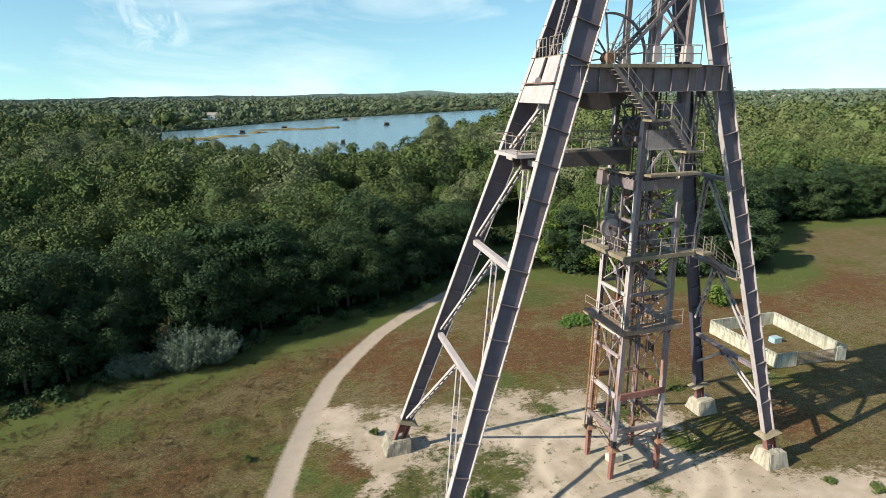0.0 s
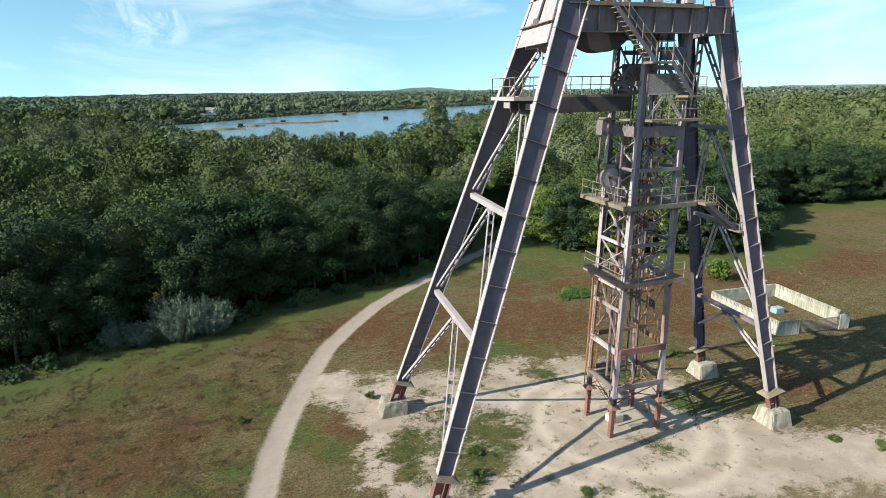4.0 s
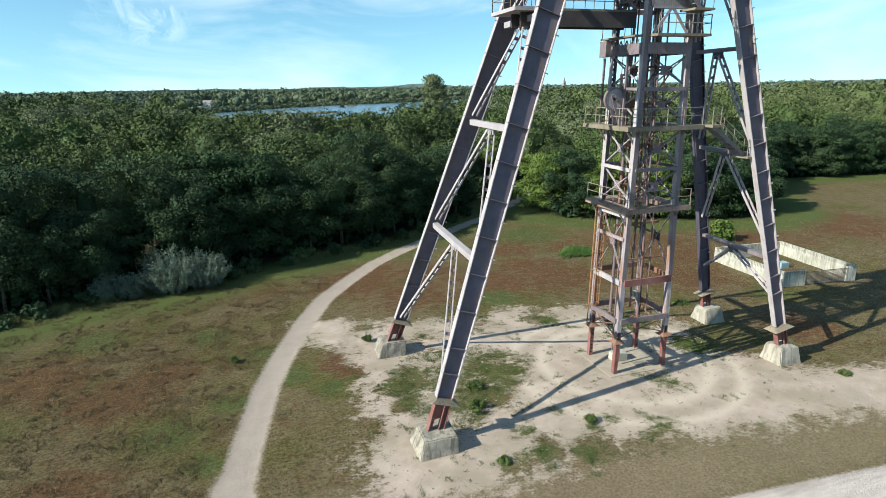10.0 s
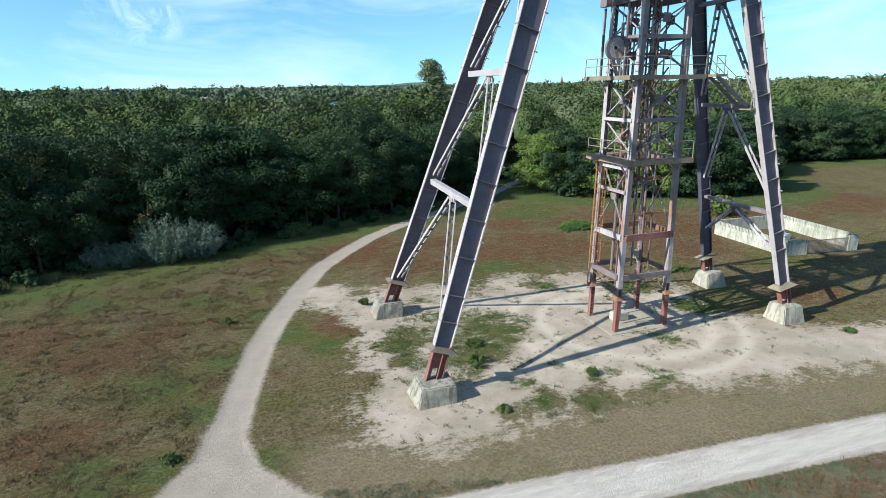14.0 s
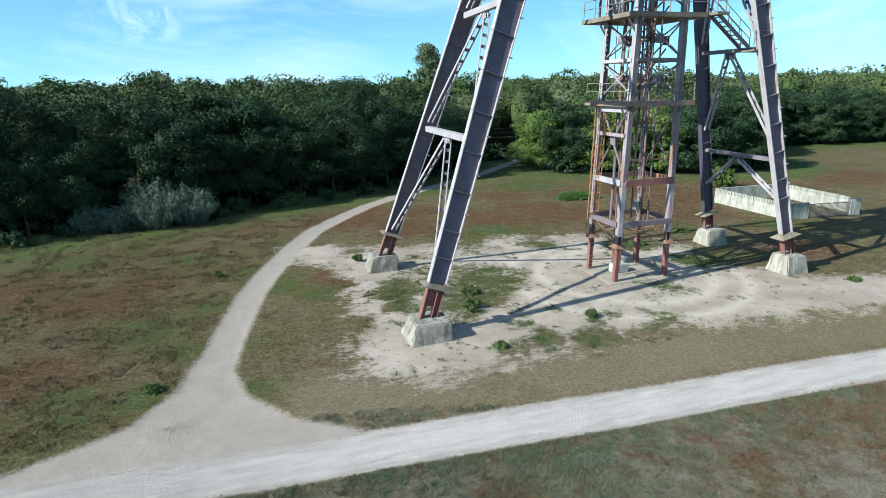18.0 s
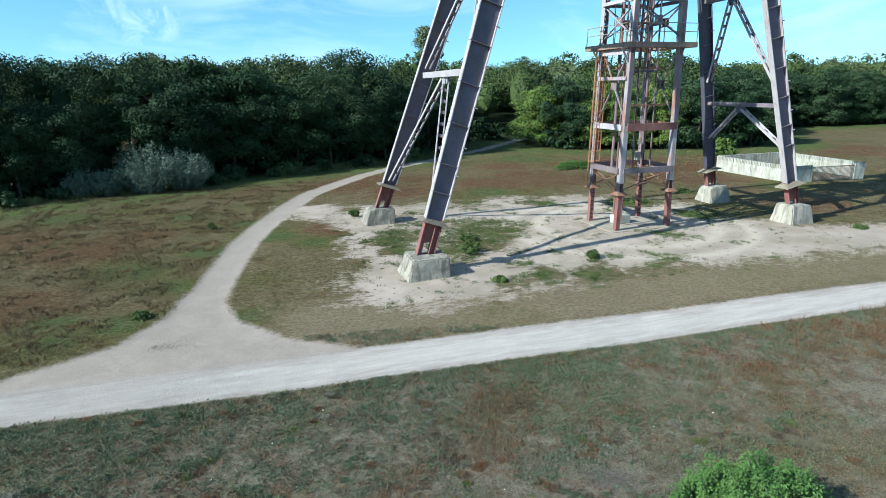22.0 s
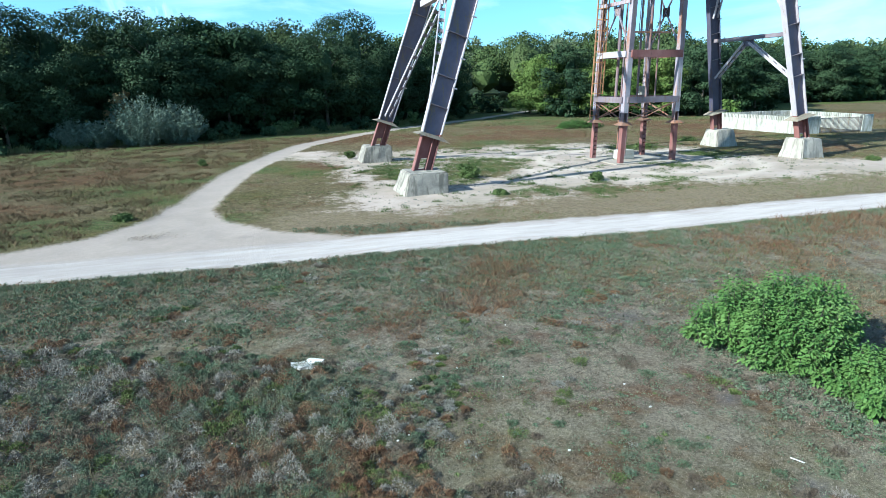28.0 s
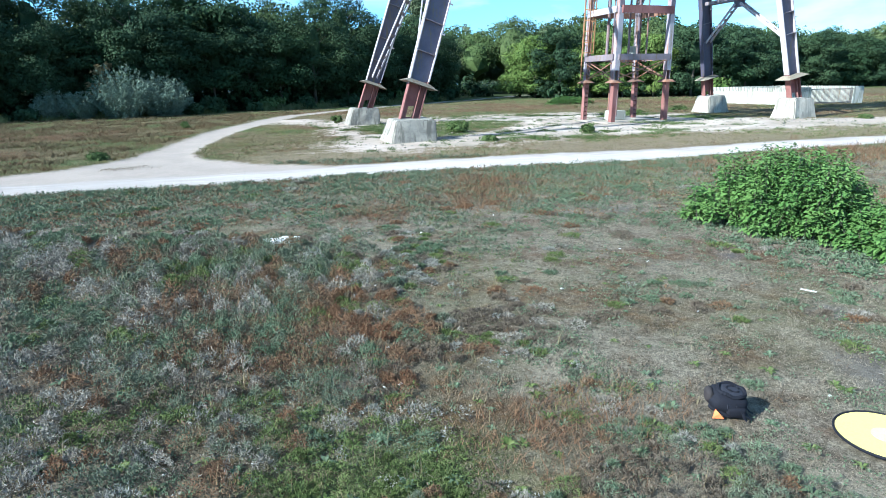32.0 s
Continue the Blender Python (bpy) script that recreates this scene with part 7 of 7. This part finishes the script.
# ---- landing pad and rucksack ----
def flat_colour(name, col, rough=0.7):
    m, n, l, b = nodes(name)
    fine = noise_tex(n, l, 60, 4, 0.7, position(n, l))
    c = mixc(n, l, ramp(n, l, fine, 0.3, 0.75), col, tuple(v * 0.8 for v in col))
    l.new(c, b.inputs["Base Color"])
    b.inputs["Roughness"].default_value = rough
    b.inputs["Specular IOR Level"].default_value = 0.2
    bump(n, l, b, fine, 0.3, 0.004)
    return m


BLACK = flat_colour("black nylon", (0.010, 0.010, 0.015), 0.85)
GREYN = flat_colour("dark grey nylon", (0.026, 0.026, 0.034), 0.75)
ORANGE = flat_colour("orange fabric", (0.75, 0.19, 0.06))
MESH_NET = flat_colour("brown netting", (0.032, 0.026, 0.026), 0.8)
YELLOW = flat_colour("yellow fabric", (0.68, 0.55, 0.17), 0.6)
WHITE = flat_colour("white print", (0.85, 0.85, 0.82), 0.6)
PALE_YELLOW = flat_colour("pale print", (0.76, 0.64, 0.26), 0.6)
px, py, pr = 4.6, 2.85, 0.33
gz0 = float(ground_z([px], [py])[0]) + 0.035
pad = thing("landing_pad", (px, py, gz0), "round yellow fold-out landing pad with a black rim", "landing pad")
part("sheet", one(tube, (px, py, gz0), (px, py, gz0 + 0.012), pr - 0.012, 40), YELLOW, pad)
bm = bmesh.new()
n_r = 48
rings = [[bm.verts.new((px + (pr + 0.008 * math.cos(b)) * math.cos(a), py + (pr + 0.008 * math.cos(b)) * math.sin(a), gz0 + 0.008 + 0.011 * math.sin(b))) for b in [6.28319 * j / 6 for j in range(6)]] for a in [6.28319 * i / n_r for i in range(n_r)]]
for i in range(n_r):
    a_, b_ = rings[i], rings[(i + 1) % n_r]
    for j in range(6):
        bm.faces.new((a_[j], a_[(j + 1) % 6], b_[(j + 1) % 6], b_[j]))
part("rim", bm, BLACK, pad, "black rim")
part("printed_ring", one(tube, (px, py, gz0 + 0.012), (px, py, gz0 + 0.014), 0.10, 32), PALE_YELLOW, pad, "pale printed mark")


def soft_block(cx, cy, cz, sx, sy, sz, turn, puff, seed, material, name, parent, label=""):
    """A puffed, creased fabric volume."""
    bm = bmesh.new()
    bmesh.ops.create_cube(bm, size=2)
    bmesh.ops.subdivide_edges(bm, edges=bm.edges[:], cuts=6, use_grid_fill=True)
    m_ = Matrix.Translation((cx, cy, cz)) @ turn
    for v in bm.verts:
        c = v.co
        r2 = max(abs(c.x), abs(c.y), abs(c.z))
        s = c.normalized() * 1.12
        q = c.lerp(s, puff)
        k = 1 + 0.09 * noise.noise(q * 2.3 + Vector((seed, 0, 0))) + 0.03 * noise.noise(q * 7 + Vector((0, seed, 0)))
        v.co = m_ @ Vector((q.x * sx * k, q.y * sy * k, q.z * sz * k))
    for f in bm.faces:
        f.smooth = True
    return part(name, bm, material, parent, label)


bx, by = 3.79, 3.53
bz = float(ground_z([bx], [by])[0]) + 0.02
bag = thing("rucksack", (bx, by, bz), "black rucksack with an orange pouch lying on the grass", "rucksack")
tilt = Euler((0.20, 0.12, -0.42)).to_matrix().to_4x4()
mid_bag = Vector((bx, by, bz + 0.125))


def on_bag(x, y, z):
    return mid_bag + tilt.to_3x3() @ Vector((x, y, z))


def hoop(cx, cy, rx, ry, z, thick, a0, a1, wave=0.0):
    """A seam or padded roll that runs round the rucksack."""
    bm = bmesh.new()
    n_h = 26
    pts = [on_bag(cx + rx * math.cos(a), cy + ry * math.sin(a), z + wave * math.sin(5 * a)) for a in [a0 + (a1 - a0) * i / n_h for i in range(n_h + 1)]]
    for p, q in zip(pts, pts[1:]):
        tube(bm, p, q, thick, 6)
    return bm


soft_block(*mid_bag, 0.225, 0.175, 0.098, tilt, 0.80, 1, BLACK, "body", bag)
soft_block(*on_bag(0.03, 0.02, 0.092), 0.150, 0.108, 0.022, tilt, 0.80, 4, GREYN, "lid_pocket", bag)
soft_block(*on_bag(-0.225, 0.02, 0.02), 0.045, 0.085, 0.062, tilt, 0.75, 7, MESH_NET, "side_pocket", bag, "dull brown mesh side pocket")
soft_block(*on_bag(0.07, -0.150, -0.02), 0.120, 0.060, 0.055, tilt, 0.70, 12, BLACK, "front_pocket", bag)
bm = bmesh.new()
flap = [Vector((bx + a, by + c, bz + z)) for a, c, z in ((-0.28, -0.08, 0.002), (-0.16, -0.15, 0.004), (-0.225, -0.055, 0.085), (-0.205, -0.110, 0.055))]
low, out_, top, mid_ = [bm.verts.new(p) for p in flap]
back_ = bm.verts.new((flap[0] + flap[1]) / 2 + Vector((0.02, 0.06, 0.0)))
for tri in ((low, out_, mid_), (low, mid_, top), (mid_, out_, top), (low, top, back_), (out_, back_, top), (low, back_, out_)):
    bm.faces.new(tri)
part("orange_pouch", bm, ORANGE, bag, "small orange pouch")
part("piping", hoop(0.03, 0.02, 0.165, 0.122, 0.098, 0.024, 0, 6.2832, 0.008), BLACK, bag)
part("zip", hoop(0.045, 0.03, 0.080, 0.052, 0.112, 0.012, 0.4, 5.6, 0.006), BLACK, bag)
part("seam", hoop(0.0, 0.0, 0.212, 0.166, 0.015, 0.006, 0, 6.2832, 0.006), GREYN, bag)
part("hip_belt", hoop(0.0, 0.0, 0.205, 0.170, -0.070, 0.020, 3.3, 6.1, 0.01), BLACK, bag)
for k, (ax, ay, ex, ey) in enumerate(((-0.02, -0.17, 0.06, -0.30), (0.07, -0.15, 0.13, -0.27), (0.16, -0.10, 0.23, -0.19))):
    bm = bmesh.new()
    pts = [Vector((bx + ax + (ex - ax) * t + 0.02 * math.sin(5 * t + k), by + ay + (ey - ay) * t, bz + 0.13 * (1 - t) ** 2 + 0.012 + 0.025 * math.sin(t * 3.1))) for t in [i / 8 for i in range(9)]]
    for p, q in zip(pts, pts[1:]):
        bar(bm, p, q, 0.034, 0.009)
    part("strap", bm, BLACK, bag)
for ox in (-0.05, 0.05):
    p = on_bag(ox, -0.168, 0.03)
    part("buckle", one(box, p.x - 0.012, p.x + 0.012, p.y - 0.014, p.y + 0.008, p.z - 0.02, p.z + 0.02), GREYN, bag)
bag.scale = (0.62, 0.62, 0.80)

# ---- on and round the lake ----
def islet(x, y, rx, ry, seed):
    bm = bmesh.new()
    rr = np.random.default_rng(seed)
    ring_ = [(x + rx * math.cos(a) * rr.uniform(0.75, 1.1), y + ry * math.sin(a) * rr.uniform(0.75, 1.1)) for a in [i * 0.393 for i in range(16)]]
    lo = [bm.verts.new((a, c, 0)) for a, c in ring_]
    hi = [bm.verts.new((x + (a - x) * 0.8, y + (c - y) * 0.8, rr.uniform(0.6, 1.4))) for a, c in ring_]
    for i in range(16):
        bm.faces.new((lo[i], lo[(i + 1) % 16], hi[(i + 1) % 16], hi[i]))
    bm.faces.new(hi)
    alone("reed_islet", bm, REED, (x, y, 0), "low brown reed islet in the lake", "islet", "reed islets")


REED = foliage("reeds", (0.10, 0.085, 0.05), (0.15, 0.13, 0.07), (0.18, 0.16, 0.09), 0.05, 0.9)
for i, (x, y, rx, ry) in enumerate(((14, 468, 16, 4), (38, 463, 17, 4), (56, 472, 8, 3), (-32, 391, 12, 4), (-17, 409, 14, 4), (2, 438, 7, 3), (99, 634, 9, 4))):
    islet(x, y, rx, ry, 300 + i)
DARK_WOOD = concrete("tarred boards", (0.05, 0.045, 0.04), (0.03, 0.03, 0.03), (0.06, 0.05, 0.04))
for x, y, s in ((22, 474, 3.0), (104, 488, 3.0), (188, 625, 4.0), (86, 596, 3.4), (44, 318, 1.6), (-8, 438, 2.6)):
    h_ = thing("hunting_hut", (x, y, 0.1), "small dark wooden hut floating on the lake", "hut", "lake huts")
    part("hull", one(box, x - s, x + s, y - s * 0.6, y + s * 0.6, 0.1, 0.5), DARK_WOOD, h_)
    part("cabin", one(box, x - s * 0.6, x + s * 0.6, y - s * 0.4, y + s * 0.4, 0.5, 2.0), DARK_WOOD, h_)
    bm = bmesh.new()
    hexa(bm, [(x - s * 0.7, y - s * 0.5, 2.0), (x + s * 0.7, y - s * 0.5, 2.0), (x + s * 0.7, y + s * 0.5, 2.0), (x - s * 0.7, y + s * 0.5, 2.0), (x - s * 0.7, y - 0.1, 2.6), (x + s * 0.7, y - 0.1, 2.6), (x + s * 0.7, y + 0.1, 2.6), (x - s * 0.7, y + 0.1, 2.6)])
    part("roof", bm, DARK_WOOD, h_)
ROOF = concrete("grey roof", (0.30, 0.27, 0.26), (0.22, 0.20, 0.19), (0.26, 0.23, 0.22))
for x, y, w, d, hgt, rot in ((-95, 690, 9, 6, 4, 0.2), (-70, 700, 10, 6, 4, 0.0), (-45, 705, 9, 6, 4, 0.1), (-120, 720, 8, 6, 4, 0.3), (1150, 820, 34, 12, 11, 0.1), (900, 860, 18, 10, 8, 0.0), (860, 900, 14, 9, 7, 0.3)):
    hs = thing("house", (x, y, 0), "distant white house among the trees", "house", "far houses")
    part("wall", one(box, x - w, x + w, y - d, y + d, 0, hgt), WHITE, hs)
    bm = bmesh.new()
    hexa(bm, [(x - w, y - d, hgt), (x + w, y - d, hgt), (x + w, y + d, hgt), (x - w, y + d, hgt), (x - w, y - 0.1, hgt + d * 0.6), (x + w, y - 0.1, hgt + d * 0.6), (x + w, y + 0.1, hgt + d * 0.6), (x - w, y + 0.1, hgt + d * 0.6)])
    part("roof", bm, ROOF, hs)
    for k in range(4):
        u = x - w + 2 * w * (k + 0.5) / 4
        part("window", one(box, u - w * 0.08, u + w * 0.08, y - d - 0.03, y - d + 0.02, hgt * 0.4, hgt * 0.75), DARK_WOOD, hs)

# far church and houses on the skyline
cx, cy = 728, 1340
ch = thing("church", (cx, cy, 0), "distant grey church with a pointed spire", "church")
part("wall", one(box, cx - 14, cx + 4, cy - 5, cy + 5, 0, 13), ROOF, ch)
part("tower", one(box, cx + 4, cx + 10, cy - 3, cy + 3, 0, 21), ROOF, ch)
bm = bmesh.new()
tip = bm.verts.new((cx + 7, cy, 35))
base_ = [bm.verts.new((cx + 7 + sx * 3.3, cy + sy * 3.3, 21)) for sx, sy in ((-1, -1), (1, -1), (1, 1), (-1, 1))]
for i in range(4):
    bm.faces.new((base_[i], base_[(i + 1) % 4], tip))
bm.faces.new(base_[::-1])
part("spire", bm, ROOF, ch, "dark slate spire")
